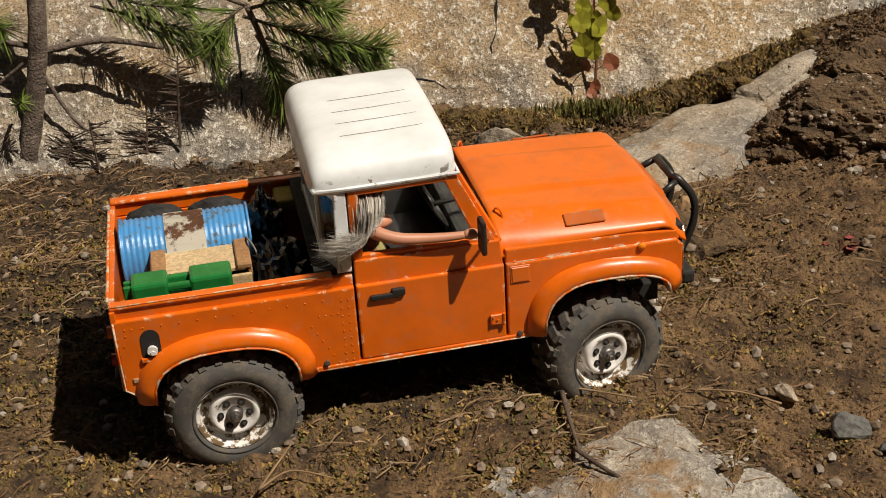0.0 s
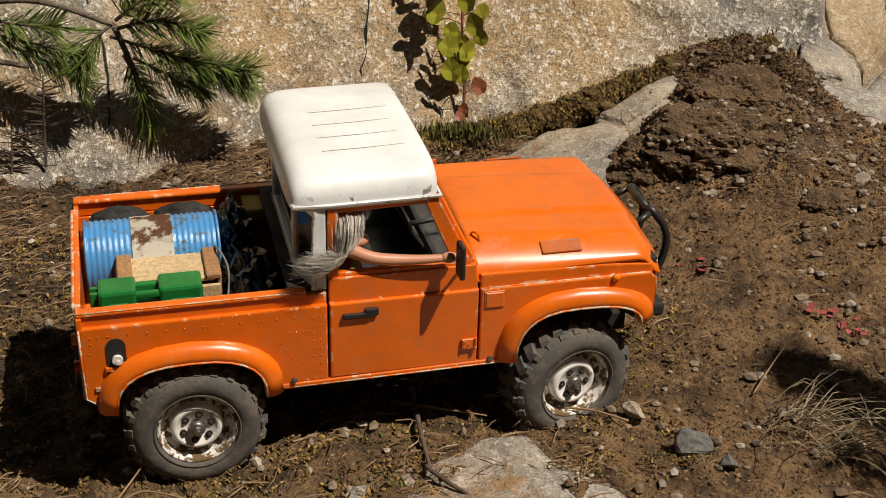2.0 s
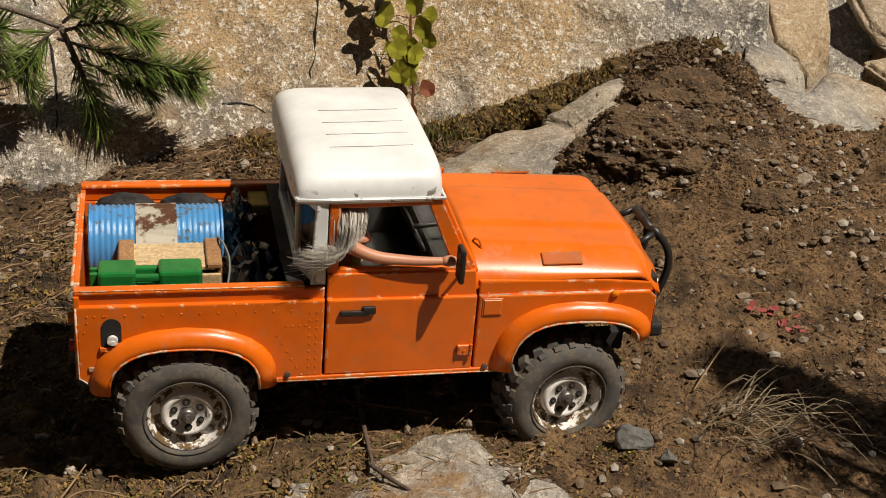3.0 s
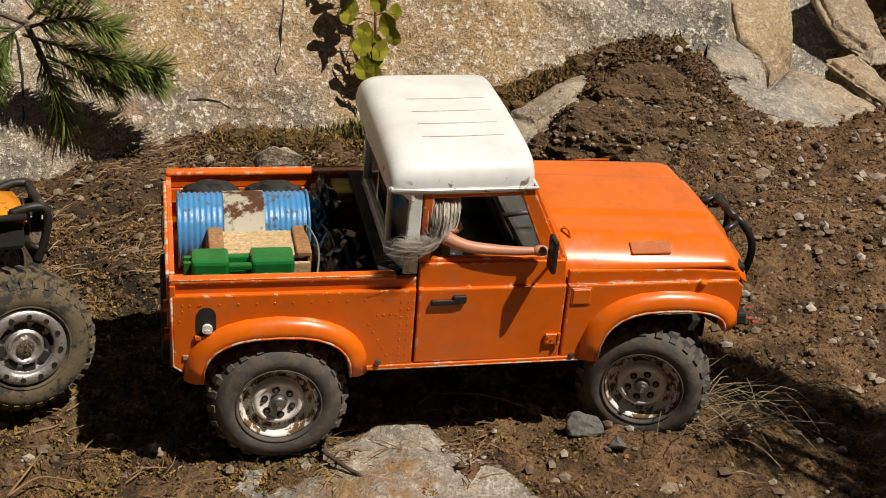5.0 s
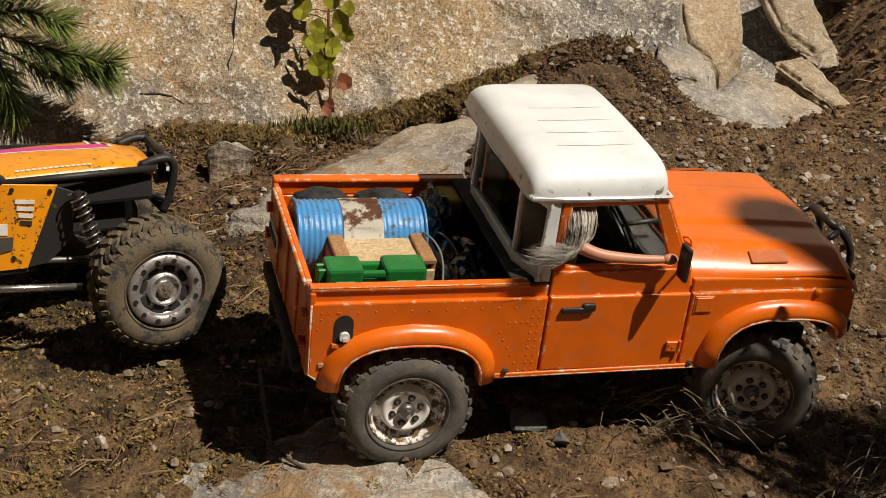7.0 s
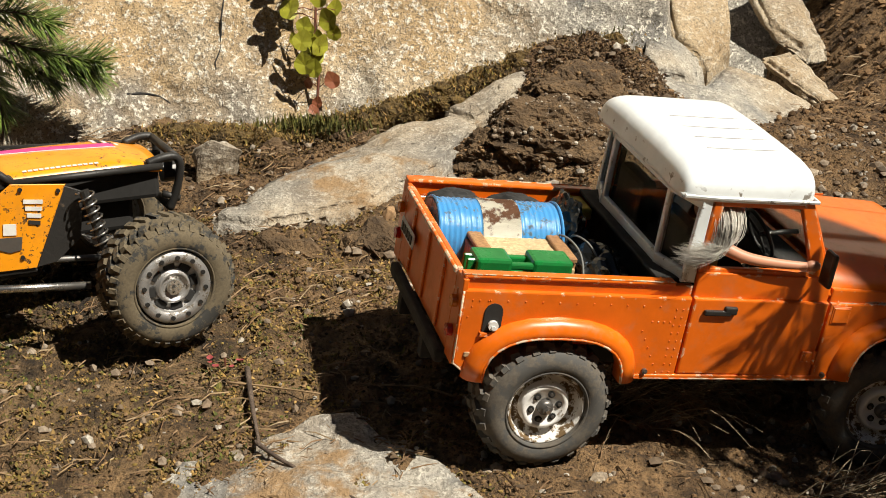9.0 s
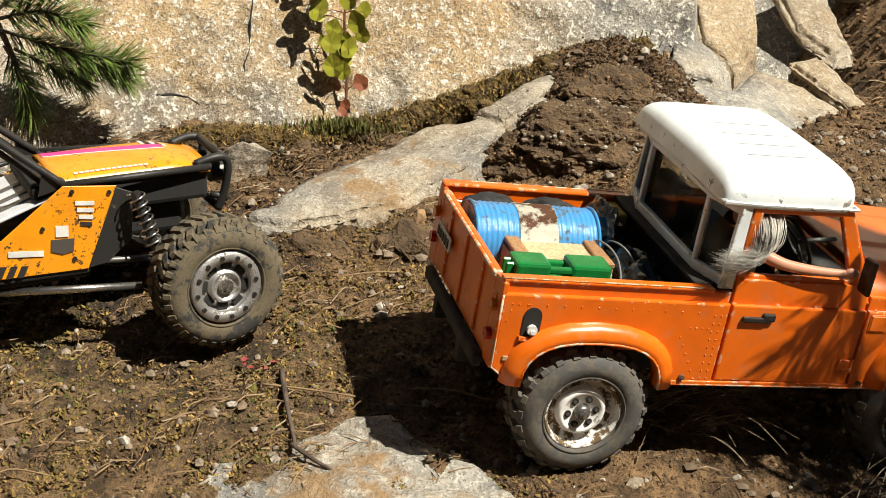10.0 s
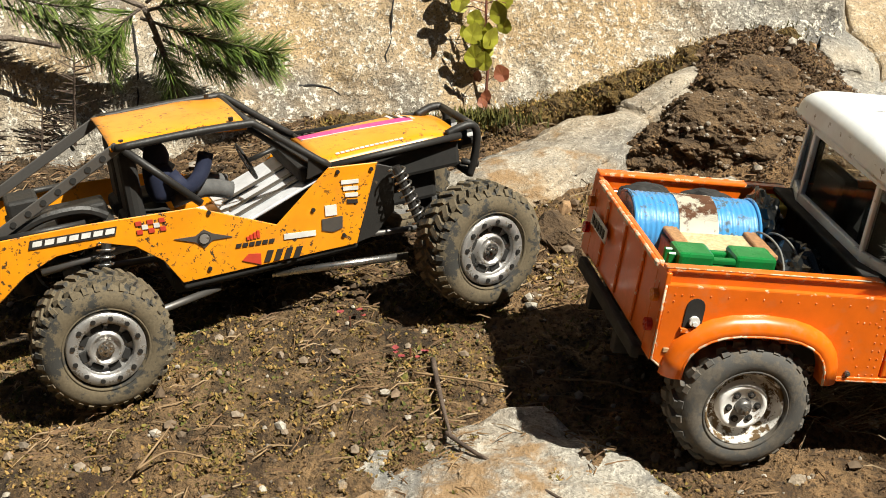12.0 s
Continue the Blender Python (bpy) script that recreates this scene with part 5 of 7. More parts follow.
def build_doll():
    """One plain mesh: a doll at the wheel with an arm out of the window and long pale hair."""
    bm = bmesh.new()
    bmesh.ops.create_uvsphere(bm, u_segments=16, v_segments=12, radius=0.012, matrix=Matrix.Translation((0.114, -0.052, 0.140)))
    box(bm, (0.113, -0.050, 0.105), (0.022, 0.036, 0.042), None, 0.008, 3, 1)
    before = len(bm.faces)
    tube(bm, smooth_path([(0.106, -0.074, 0.1255), (0.114, -0.084, 0.1225), (0.128, -0.0900, 0.1185), (0.146, -0.0920, 0.1165), (0.163, -0.0935, 0.1158), (0.177, -0.0945, 0.1160)], 4), 0.0056, 10, taper=0.0027)
    bmesh.ops.create_uvsphere(bm, u_segments=10, v_segments=8, radius=0.0046, matrix=Matrix.Translation((0.180, -0.0950, 0.1163)) @ Matrix.Diagonal((1.4, 0.8, 0.9, 1)))
    bmesh.ops.create_uvsphere(bm, u_segments=10, v_segments=8, radius=0.0095, matrix=Matrix.Translation((0.117, -0.074, 0.1255)) @ Matrix.Diagonal((1.2, 0.7, 0.6, 1)))
    bm.faces.ensure_lookup_table()
    for f in bm.faces:
        if f.material_index == 0 and f.calc_center_median().x > 0.108 and abs(f.calc_center_median().z - 0.1255) < 0.007 and f.calc_center_median().y > -0.083 and f.calc_center_median().y < -0.066 and f.index > before + 400:
            f.material_index = 1
    rng = random.Random(4)
    k = len(bm.faces)
    for i in range(1100):
        u, w = rng.gauss(0, 1), rng.gauss(0, 1)
        lock = math.sin(1.7 * u + 2.3 * w)
        p0 = Vector((0.1115 + 0.0035 * u, -0.0765 + 0.002 * w, 0.1535 + 0.001 * rng.random()))
        p1 = Vector((0.1115 + 0.0034 * u, -0.0860 + 0.002 * w, 0.1480 + 0.0006 * lock))
        v = rng.gauss(0, 1)
        p2 = Vector((0.1098 + 0.0030 * u, -0.0925 + 0.0022 * w, 0.1385 + 0.0015 * v + 0.001 * lock))
        p3 = Vector((0.1060 + 0.0026 * u, -0.0955 + 0.0022 * w, 0.1285 + 0.0022 * u + 0.0012 * v))
        p4 = Vector((0.0965 + 0.0025 * u, -0.0970 + 0.0022 * w, 0.1220 + 0.0026 * u + 0.0014 * lock))
        p5 = p4 + Vector((-0.002 - 0.024 * rng.random() ** 2.2, 0.0008 * w, 0.0003 + 0.0032 * rng.gauss(0, 1) + 0.0016 * lock))
        tube(bm, smooth_path([p0, p1, p2, p3, p4, p5], 3), 0.00026, 3, taper=0.00007)
    bm.faces.ensure_lookup_table()
    for f in bm.faces[k:]:
        f.material_index = 2
    return tagged(part("doll", bm, [SKIN, SHIRT, HAIR], None, "", True), "plastic doll with long pale hair leaning out of the cab", "doll")


cargo = [build_drum(), build_crate(), build_can(), build_doll()]
cargo.append(crumpled("rubbish_bag", "shiny crumpled black plastic bag against the bulkhead", "bag", (0.050, -0.022, 0.068), (0.044, 0.075, 0.042), 3, BAG, 0.35))
cargo.append(crumpled("rubbish_bag", "shiny crumpled black plastic bag beside the drum", "bag", (0.044, 0.040, 0.082), (0.026, 0.05, 0.045), 9, BAG, 0.35))
cargo.append(crumpled("rubber_boot", "black rubber bundle behind the drum", "bundle", (-0.040, 0.066, 0.084), (0.048, 0.020, 0.026), 5, MATT_BLACK, 0.15))
cargo.append(crumpled("rubber_boot", "black rubber bundle behind the drum", "bundle", (0.008, 0.066, 0.084), (0.048, 0.020, 0.025), 6, MATT_BLACK, 0.15))


def build_rope():
    bm = bmesh.new()
    for off in (0.0, 0.012):
        pts = [(0.030 + off + 0.003 * math.sin(i), -0.048 + 0.011 * i, 0.074 + 0.018 * math.sin(math.pi * i / 7)) for i in range(8)]
        tube(bm, smooth_path(pts, 4), 0.0008, 6)
    return tagged(part("rope", bm, plain_mat("speckled_cord", (0.2, 0.2, 0.19), 0.8, scale=600), None, "", True), "speckled cord tied over the black bag", "rope")


cargo.append(build_rope())
bm = bmesh.new()
box(bm, (0.062, 0.066, 0.088), (0.016, 0.030, 0.010), pose(0.0, 0, 0), 0.002)
cargo.append(tagged(part("yellow_pouch", bm, plain_mat("yellow_sheet", (0.55, 0.38, 0.03), 0.6), None, ""), "small yellow packet in the corner of the bed", "packet"))


# ---- the crawler buggy ----
BUGGY_R, BUGGY_BASE = 0.0535, 0.3156


def decal(parent, name, pts, y, material, label=""):
    """A thin flat mark on a side panel, from (x, z) corners."""
    bm = bmesh.new()
    prism(bm, pts, *sorted((y, y * 1.012)))
    return part(name, bm, material, parent, label)


def leaning_bar(x0, z0, x1, z1, h, lean=0.35):
    return [(x0, z0), (x1, z1), (x1 + h * lean, z1 + h), (x0 + h * lean, z0 + h)]


def helix(bm, a, b, r, wire, turns, n=14):
    a, b = Vector(a), Vector(b)
    d = (b - a)
    u = d.orthogonal().normalized()
    v = d.normalized().cross(u)
    k = int(turns * n)
    tube(bm, [a + d * (i / k) + r * (math.cos(2 * math.pi * i / n) * u + math.sin(2 * math.pi * i / n) * v) for i in range(k + 1)], wire, 5)


def build_buggy():
    t = thing("rock_crawler_buggy", "mud-speckled yellow scale-model buggy with a black tube cage", "model car")
    poly = [(-0.076, 0.058), (-0.0547, 0.0804), (0.0088, 0.0785), (0.0948, 0.0723), (0.1581, 0.0423), (0.2083, 0.0804), (0.2503, 0.0758), (0.2234, 0.0095), (0.0751, 0.0120),
            (0.0629, 0.0345), (0.0434, 0.0516), (0.0226, 0.0592), (-0.0169, 0.0583), (-0.0426, 0.0483), (-0.066, 0.031), (-0.076, 0.036)]
    for s in (-1, 1):
        bm = bmesh.new()
        prism(bm, poly, *mirror_pts(s, 0.058, 0.0565), 0.0005, 1)
        panel = part("side_panel", bm, YELLOW, t, "yellow side panel with stickers and mud specks")
        y = s * 0.0583
        for x, z in ((0.105, 0.066), (0.215, 0.0755), (0.244, 0.0715), (0.19, 0.048), (0.213, 0.020), (0.098, 0.019)):
            bm = bmesh.new()
            disc(bm, (x, s * 0.0588, z), 0.0017, 0.0018, "y", 10)
            part("panel_screw", bm, BLACK, panel)
        decal(panel, "sticker_bar", leaning_bar(-0.036, 0.0690, 0.030, 0.0650, 0.0068), y, BLACK_PRINT)
        for i in range(7):
            x = -0.0330 + 0.0092 * i
            decal(panel, "sticker_bar", leaning_bar(x, 0.0705 - 0.00054 * i, x + 0.0070, 0.0701 - 0.00054 * i, 0.0040), y * 1.006, WHITE_PRINT)
        for i in range(5):
            for j in range(3):
                if (i + j) % 2 == 0:
                    x, z = 0.0465 + 0.0046 * i, 0.0612 + 0.0036 * j - 0.0003 * i
                    decal(panel, "flag_check", [(x, z), (x + 0.0046, z - 0.0005), (x + 0.0046, z + 0.0031), (x, z + 0.0036)], y, RED_PRINT if j != 1 else WHITE_PRINT)
        bm = bmesh.new()
        disc(bm, (0.0975, s * 0.0592, 0.0455), 0.0052, 0.0012, "y", 20)
        part("badge_ring", bm, BLACK_PRINT, panel)
        bm = bmesh.new()
        disc(bm, (0.0975, s * 0.0597, 0.0455), 0.0040, 0.0012, "y", 20)
        part("badge_centre", bm, ALLOY, panel)
        decal(panel, "winged_badge", [(0.074, 0.0505), (0.090, 0.0440), (0.097, 0.0375), (0.104, 0.0425), (0.1205, 0.0415), (0.105, 0.0480), (0.0985, 0.0530), (0.091, 0.0490)], y, DULL_STEEL, "grey winged badge")
        for i in range(4):
            decal(panel, "sticker_bar", leaning_bar(0.1315 + 0.003 * i, 0.0355, 0.1337 + 0.003 * i, 0.0352, 0.003 + 0.0011 * i, 0), y, RED_PRINT)
        for i in range(6):
            decal(panel, "sticker_bar", leaning_bar(0.1215 + 0.0055 * i, 0.0312 - 0.0005 * i, 0.1258 + 0.0055 * i, 0.0308 - 0.0005 * i, 0.0030), y, BLACK_PRINT)
        decal(panel, "sticker_patch", [(0.125, 0.0190), (0.140, 0.0120), (0.141, 0.0215), (0.131, 0.0235)], y, RED_PRINT)
        for i in range(4):
            x = 0.1425 + 0.0082 * i
            decal(panel, "sticker_bar", leaning_bar(x, 0.0135 - 0.0009 * i, x + 0.0052, 0.0129 - 0.0009 * i, 0.0090, 0.5), y, BLACK_PRINT)
        decal(panel, "sticker_bar", leaning_bar(0.162, 0.0285, 0.189, 0.0255, 0.0046, 0.1), y, WHITE_PRINT)
        decal(panel, "sticker_patch", [(0.195, 0.0285), (0.204, 0.0250), (0.2125, 0.0265), (0.214, 0.0370), (0.196, 0.0380)], y, DULL_STEEL)
        decal(panel, "sticker_patch", [(0.1995, 0.0400), (0.2095, 0.0390), (0.210, 0.0480), (0.200, 0.0490)], y, WHITE_PRINT)
        for i in range(4):
            decal(panel, "sticker_bar", leaning_bar(0.2165 + 0.001 * i, 0.0640 - 0.0057 * i, 0.2315 - 0.001 * i, 0.0622 - 0.0057 * i, 0.0032, 0.1), y, BLACK_PRINT if i == 3 else WHITE_PRINT)
        # mud-dark plate ahead of the panel
        bm = bmesh.new()
        prism(bm, [(0.249, 0.0745), (0.2640, 0.0680), (0.2600, 0.0300), (0.2400, 0.0120), (0.2240, 0.0095)], *mirror_pts(s, 0.0570, 0.0545), 0.0005, 1)
        part("fender_plate", bm, DIRTY_BLACK, t, "black plate caked with dry mud")
        # cage
        yc = s * 0.051
        bm = bmesh.new()
        tube(bm, smooth_path([(0.044, yc, 0.1310), (0.10, yc, 0.1310), (0.147, yc, 0.1290), (0.156, yc, 0.1260), (0.180, yc, 0.1055), (0.2105, s * 0.054, 0.0800)], 4), 0.0032, 8)
        part("cage_tube", bm, DIRTY_BLACK, t, "", True)
        bm = bmesh.new()
        tube(bm, [(0.150, s * 0.046, 0.1240), (0.196, s * 0.048, 0.0810)], 0.0026, 8)
        part("cage_tube", bm, DIRTY_BLACK, t, "", True)
        bm = bmesh.new()
        tube(bm, [(0.050, yc, 0.1285), (0.1010, s * 0.0555, 0.0740)], 0.0032, 8)
        part("cage_tube", bm, DIRTY_BLACK, t, "", True)
        bm = bmesh.new()
        tube(bm, [(0.2105, s * 0.054, 0.0800), (0.3330, s * 0.041, 0.0770)], 0.0030, 8)
        part("cage_tube", bm, DIRTY_BLACK, t, "", True)
        bm = bmesh.new()
        tube(bm, [(-0.055, s * 0.054, 0.0800), (0.010, s * 0.055, 0.0790)], 0.0026, 8)
        part("cage_tube", bm, DIRTY_BLACK, t, "", True)
        bm = bmesh.new()
        m = Matrix.Translation((-0.0045, s * 0.047, 0.1060)) @ Matrix.Rotation(-math.atan2(0.047, 0.097), 4, "Y")
        box(bm, (0, 0, 0), (0.112, 0.002, 0.0088), m, 0.0006, 1)
        strap = part("brace", bm, DULL_STEEL, t, "drilled dark steel brace")
        # drilled holes shown by black discs that paint their shade
        bm = bmesh.new()
        for i in range(7):
            disc(bm, m @ Vector((-0.042 + 0.014 * i, s * 0.0006, 0)), 0.0025, 0.0024, "y", 12)
        part("brace_hole_shade", bm, MATT_BLACK, strap)
        # gusset with two holes at the windscreen's foot
        bm = bmesh.new()
        prism(bm, [(0.194, 0.0920), (0.2100, 0.0780), (0.1900, 0.0730)], *mirror_pts(s, 0.0535, 0.0520))
        part("gusset", bm, BLACK, t)
        # shock absorbers
        for a, b in (((0.2620, s * 0.068, 0.0720), (0.2760, s * 0.077, 0.0180)), ((0.022, s * 0.058, 0.0600), (0.006, s * 0.072, 0.0120))):
            bm = bmesh.new()
            tube(bm, [a, b], 0.0040, 10)
            shock = part("shock_absorber", bm, BLACK, t, "black shock absorber")
            bm = bmesh.new()
            helix(bm, a, b, 0.0068, 0.0009, 9)
            part("coil_spring", bm, STEEL, shock, "bright coil spring", True)
        for k, (a, b, r, m) in enumerate((((0.150, s * 0.046, -0.004), (0.262, s * 0.073, -0.006), 0.0032, STEEL), ((0.205, s * 0.048, 0.014), (0.282, s * 0.062, 0.012), 0.0026, DULL_STEEL),
                                          ((0.105, s * 0.046, -0.004), (0.012, s * 0.072, -0.006), 0.0030, DULL_STEEL), ((0.075, s * 0.045, 0.050), (-0.030, s * 0.052, 0.046), 0.0030, DULL_STEEL))):
            bm = bmesh.new()
            tube(bm, [a, b], r, 8)
            part("link_rod", bm, m, t, "", True)
    # roof and bonnet
    def shell(name, xs, half, f, label, crown=0.002, th=0.0015):
        bm = bmesh.new()
        rows = [[bm.verts.new((x, half(x) * v, f(x) - crown * v * v - 0.004 * max(abs(v) - 0.86, 0) / 0.14)) for x in xs] for v in [-1 + i / 8 for i in range(17)]]
        for p, q in zip(rows, rows[1:]):
            for i in range(len(xs) - 1):
                bm.faces.new((p[i], p[i + 1], q[i + 1], q[i]))
        thicken(bm, th)
        return part(name, bm, YELLOW, t, label, True)
    roof = shell("roof_panel", [0.040 + 0.108 * i / 14 for i in range(15)], lambda x: 0.050, lambda x: 0.1350 - 0.0035 * sm(0.11, 0.148, x) + 0.001 * sm(0.07, 0.04, x), "yellow roof panel with mud specks")
    hood = shell("bonnet", [0.204 + 0.130 * i / 16 for i in range(17)], lambda x: 0.0425 - 0.004 * sm(0.29, 0.334, x), lambda x: 0.0850 + 0.001 * sm(0.2, 0.26, x) - 0.006 * sm(0.30, 0.334, x), "yellow bonnet with a pink stripe and stickers", 0.003)

    def hood_mark(name, x0, y0, x1, y1, material, z=0.0868, w=None):
        bm = bmesh.new()
        nx, w = max(int((x1 - x0) / 0.006), 1), w or 0.008
        rows = []
        for i in range(nx + 1):
            k = i / nx
            x, y = x0 + k * (x1 - x0), y0 + k * (y1 - y0)
            row = []
            for j in range(5):
                yy = y + w * j / 4
                v = yy / (0.0425 - 0.004 * sm(0.29, 0.334, x))
                row.append(bm.verts.new((x, yy, 0.0850 + 0.0006 + 0.001 * sm(0.2, 0.26, x) - 0.006 * sm(0.30, 0.334, x) - 0.003 * v * v)))
            rows.append(row)
        for p, q in zip(rows, rows[1:]):
            for j in range(4):
                bm.faces.new((p[j], q[j], q[j + 1], p[j + 1]))
        thicken(bm, 0.0004)
        part(name, bm, material, hood)
    hood_mark("stripe", 0.208, 0.020, 0.306, 0.002, PINK, w=0.013)
    hood_mark("stripe_edge", 0.208, 0.0165, 0.306, 0.0, WHITE_PRINT, w=0.0018)
    for i in range(5):
        hood_mark("sticker_bar", 0.292 + 0.004 * i, 0.022 - 0.003 * i, 0.295 + 0.004 * i, 0.0215 - 0.003 * i, BLACK_PRINT if i % 2 else WHITE_PRINT, w=0.016 - 0.002 * i)
    for i in range(3):
        hood_mark("sticker_bar", 0.210 + 0.006 * i, 0.036 - 0.001 * i, 0.214 + 0.006 * i, 0.036 - 0.001 * i, BLACK_PRINT, w=0.005)
    for i in range(14):
        hood_mark("sticker_bar", 0.222 + 0.0044 * i, -0.0375, 0.2252 + 0.0044 * i, -0.0375, WHITE_PRINT, w=0.0028)
    for s in (-1, 1):
        for x in (0.050, 0.138):
            bm = bmesh.new()
            disc(bm, (x, s * 0.043, 0.1332), 0.002, 0.003, "z", 10)
            part("roof_screw", bm, BLACK, roof)
    # cross tubes and nose
    for p in ((0.044, 0.1310), (0.150, 0.1280), (0.2105, 0.0795)):
        bm = bmesh.new()
        tube(bm, [(p[0], -0.051, p[1]), (p[0], 0.051, p[1])], 0.0030, 8)
        part("cage_cross_tube", bm, DIRTY_BLACK, t, "", True)
    bm = bmesh.new()
    box(bm, (0.279, 0, 0.062), (0.106, 0.076, 0.026), None, 0.004)
    box(bm, (0.272, 0, 0.036), (0.080, 0.052, 0.030), None, 0.004)
    part("nose_box", bm, MATT_BLACK, t, "dull black engine bay")
    bm = bmesh.new()
    for s in (-1, 1):
        tube(bm, smooth_path([(0.322, s * 0.036, 0.0790), (0.336, s * 0.037, 0.0830), (0.3470, s * 0.036, 0.0820), (0.3505, s * 0.035, 0.0720), (0.3470, s * 0.033, 0.0520), (0.3410, s * 0.031, 0.0360)], 4), 0.0036, 8)
    tube(bm, [(0.3470, -0.036, 0.0820), (0.3470, 0.036, 0.0820)], 0.0036, 8)
    tube(bm, [(0.3420, -0.031, 0.0380), (0.3420, 0.031, 0.0380)], 0.0036, 8)
    tube(bm, [(0.336, -0.030, 0.0500), (0.3500, -0.032, 0.0450)], 0.003, 8)
    part("bumper", bm, DIRTY_BLACK, t, "dusty black tube bumper", True)
    for s in (-1, 1):
        bm = bmesh.new()
        disc(bm, (0.345, s * 0.018, 0.066), 0.009, 0.012, "x", 16)
        part("spot_lamp", bm, BLACK, t)
    # cockpit
    bm = bmesh.new()
    m = Matrix.Translation((0.163, 0, 0.0560)) @ Matrix.Rotation(-0.33, 4, "Y")
    box(bm, (0, 0, 0), (0.080, 0.098, 0.003), m, 0.001, 1)
    box(bm, (0.120, 0, 0.034), (0.050, 0.100, 0.003), None, 0.001, 1)
    tub = part("cockpit_tub", bm, SILVER_PANEL, t, "white cockpit tub with dark stripes")
    bm = bmesh.new()
    for y in (-0.030, -0.012, 0.012):
        box(bm, (0.002, y, 0.0022), (0.070, 0.006, 0.0012), m)
    part("tub_stripes", bm, DULL_STEEL, tub)
    for s in (-1, 1):
        bm = bmesh.new()
        box(bm, (0.060, s * 0.024, 0.062), (0.040, 0.036, 0.014), None, 0.004)
        seat = part("seat", bm, MATT_BLACK, t, "dull black seat")
        bm = bmesh.new()
        box(bm, (0.052, s * 0.024, 0.092), (0.014, 0.036, 0.062), None, 0.005)
        part("backrest", bm, MATT_BLACK, seat)
    bm = bmesh.new()
    m = Matrix.Translation((0.150, -0.018, 0.0880)) @ Matrix.Rotation(-0.35, 4, "Y")
    tube(bm, [m @ Vector((0, 0.016 * math.cos(i * math.pi / 12), 0.016 * math.sin(i * math.pi / 12))) for i in range(24)], 0.0013, 6, True)
    for k in range(3):
        tube(bm, [m @ Vector((0, 0, 0)), m @ Vector((0, 0.016 * math.cos(k * 2.1 + 0.5), 0.016 * math.sin(k * 2.1 + 0.5)))], 0.001, 5)
    tube(bm, [m @ Vector((0, 0, 0)), m @ Vector((0.030, 0, -0.004))], 0.0022, 6)
    part("steering_wheel", bm, BLACK, t, "black steering wheel", True)
    bm = bmesh.new()
    box(bm, (0.196, 0, 0.074), (0.020, 0.094, 0.014), None, 0.004)
    part("dashboard", bm, MATT_BLACK, t)
    # tail: dark machinery, tray, running gear
    bm = bmesh.new()
    box(bm, (-0.005, 0, 0.066), (0.080, 0.070, 0.010), None, 0.002)
    box(bm, (0.010, -0.028, 0.080), (0.040, 0.018, 0.014), None, 0.003)
    box(bm, (-0.030, 0.020, 0.080), (0.026, 0.030, 0.018), None, 0.003)
    tube(bm, smooth_path([(-0.045, -0.040, 0.076), (-0.020, -0.042, 0.086), (0.010, -0.042, 0.086), (0.028, -0.040, 0.076)], 4), 0.004, 8)
    part("rear_deck", bm, DIRTY_BLACK, t, "dusty black rear deck with gear")
    bm = bmesh.new()
    tube(bm, smooth_path([(-0.068, -0.050, 0.070), (-0.045, -0.030, 0.083), (-0.020, -0.010, 0.085)], 4), 0.0022, 6)
    part("white_hose", bm, WHITE_PRINT, t, "white hose", True)
    bm = bmesh.new()
    box(bm, (0.150, 0, 0.004), (0.160, 0.076, 0.018), None, 0.003)
    for s in (-1, 1):
        box(bm, (0.15, s * 0.050, 0.010), (0.15, 0.012, 0.010), None, 0.002)
    box(bm, (0.15, 0, 0.026), (0.14, 0.104, 0.004))
    part("chassis", bm, MATT_BLACK, t, "dull black chassis")
    for x in (0.0, BUGGY_BASE):
        bm = bmesh.new()
        tube(bm, [(x, -0.090, 0), (x, 0.090, 0)], 0.0085, 10)
        bmesh.ops.create_uvsphere(bm, u_segments=12, v_segments=8, radius=0.017, matrix=Matrix.Translation((x, 0.0, 0)))
        part("axle", bm, DIRTY_BLACK, t)
    tyre_me = tyre_mesh(BUGGY_R, 0.044, 0.0298, 34, 0.0036, "tyre", MUD_RUBBER, 0.5, 0.62, 0.0085, 1.05)
    rim = beadlock_meshes()
    wheels = []
    for x in (0.0, BUGGY_BASE):
        for s in (-1, 1):
            wheels.append((wheel(t, "wheel", "chunky tyre on a bare alloy rim", tyre_me, "wide knobbly tyre grey with dry mud", rim), x, s))
    return t, wheels


buggy, buggy_wheels = build_buggy()


def build_driver():
    bm = bmesh.new()
    bmesh.ops.create_uvsphere(bm, u_segments=14, v_segments=10, radius=0.0105, matrix=Matrix.Translation((0.078, -0.018, 0.108)) @ Matrix.Diagonal((1, 0.9, 1.25, 1)))
    box(bm, (0.077, -0.018, 0.088), (0.022, 0.034, 0.032), None, 0.008, 3)
    tube(bm, smooth_path([(0.084, -0.034, 0.096), (0.094, -0.040, 0.084), (0.108, -0.036, 0.092), (0.116, -0.030, 0.106)], 4), 0.0065, 9)
    k = len(bm.faces)
    for s in (-1, 1):
        tube(bm, smooth_path([(0.082, -0.018 + s * 0.010, 0.073), (0.110, -0.018 + s * 0.011, 0.077), (0.132, -0.018 + s * 0.012, 0.070)], 4), 0.0075, 9)
    bm.faces.ensure_lookup_table()
    for f in bm.faces[k:]:
        f.material_index = 1
    return tagged(part("doll", bm, [NAVY, CHECK], None, "", True), "cloth doll in navy and grey check at the wheel", "doll")


buggy_load = [build_driver()]


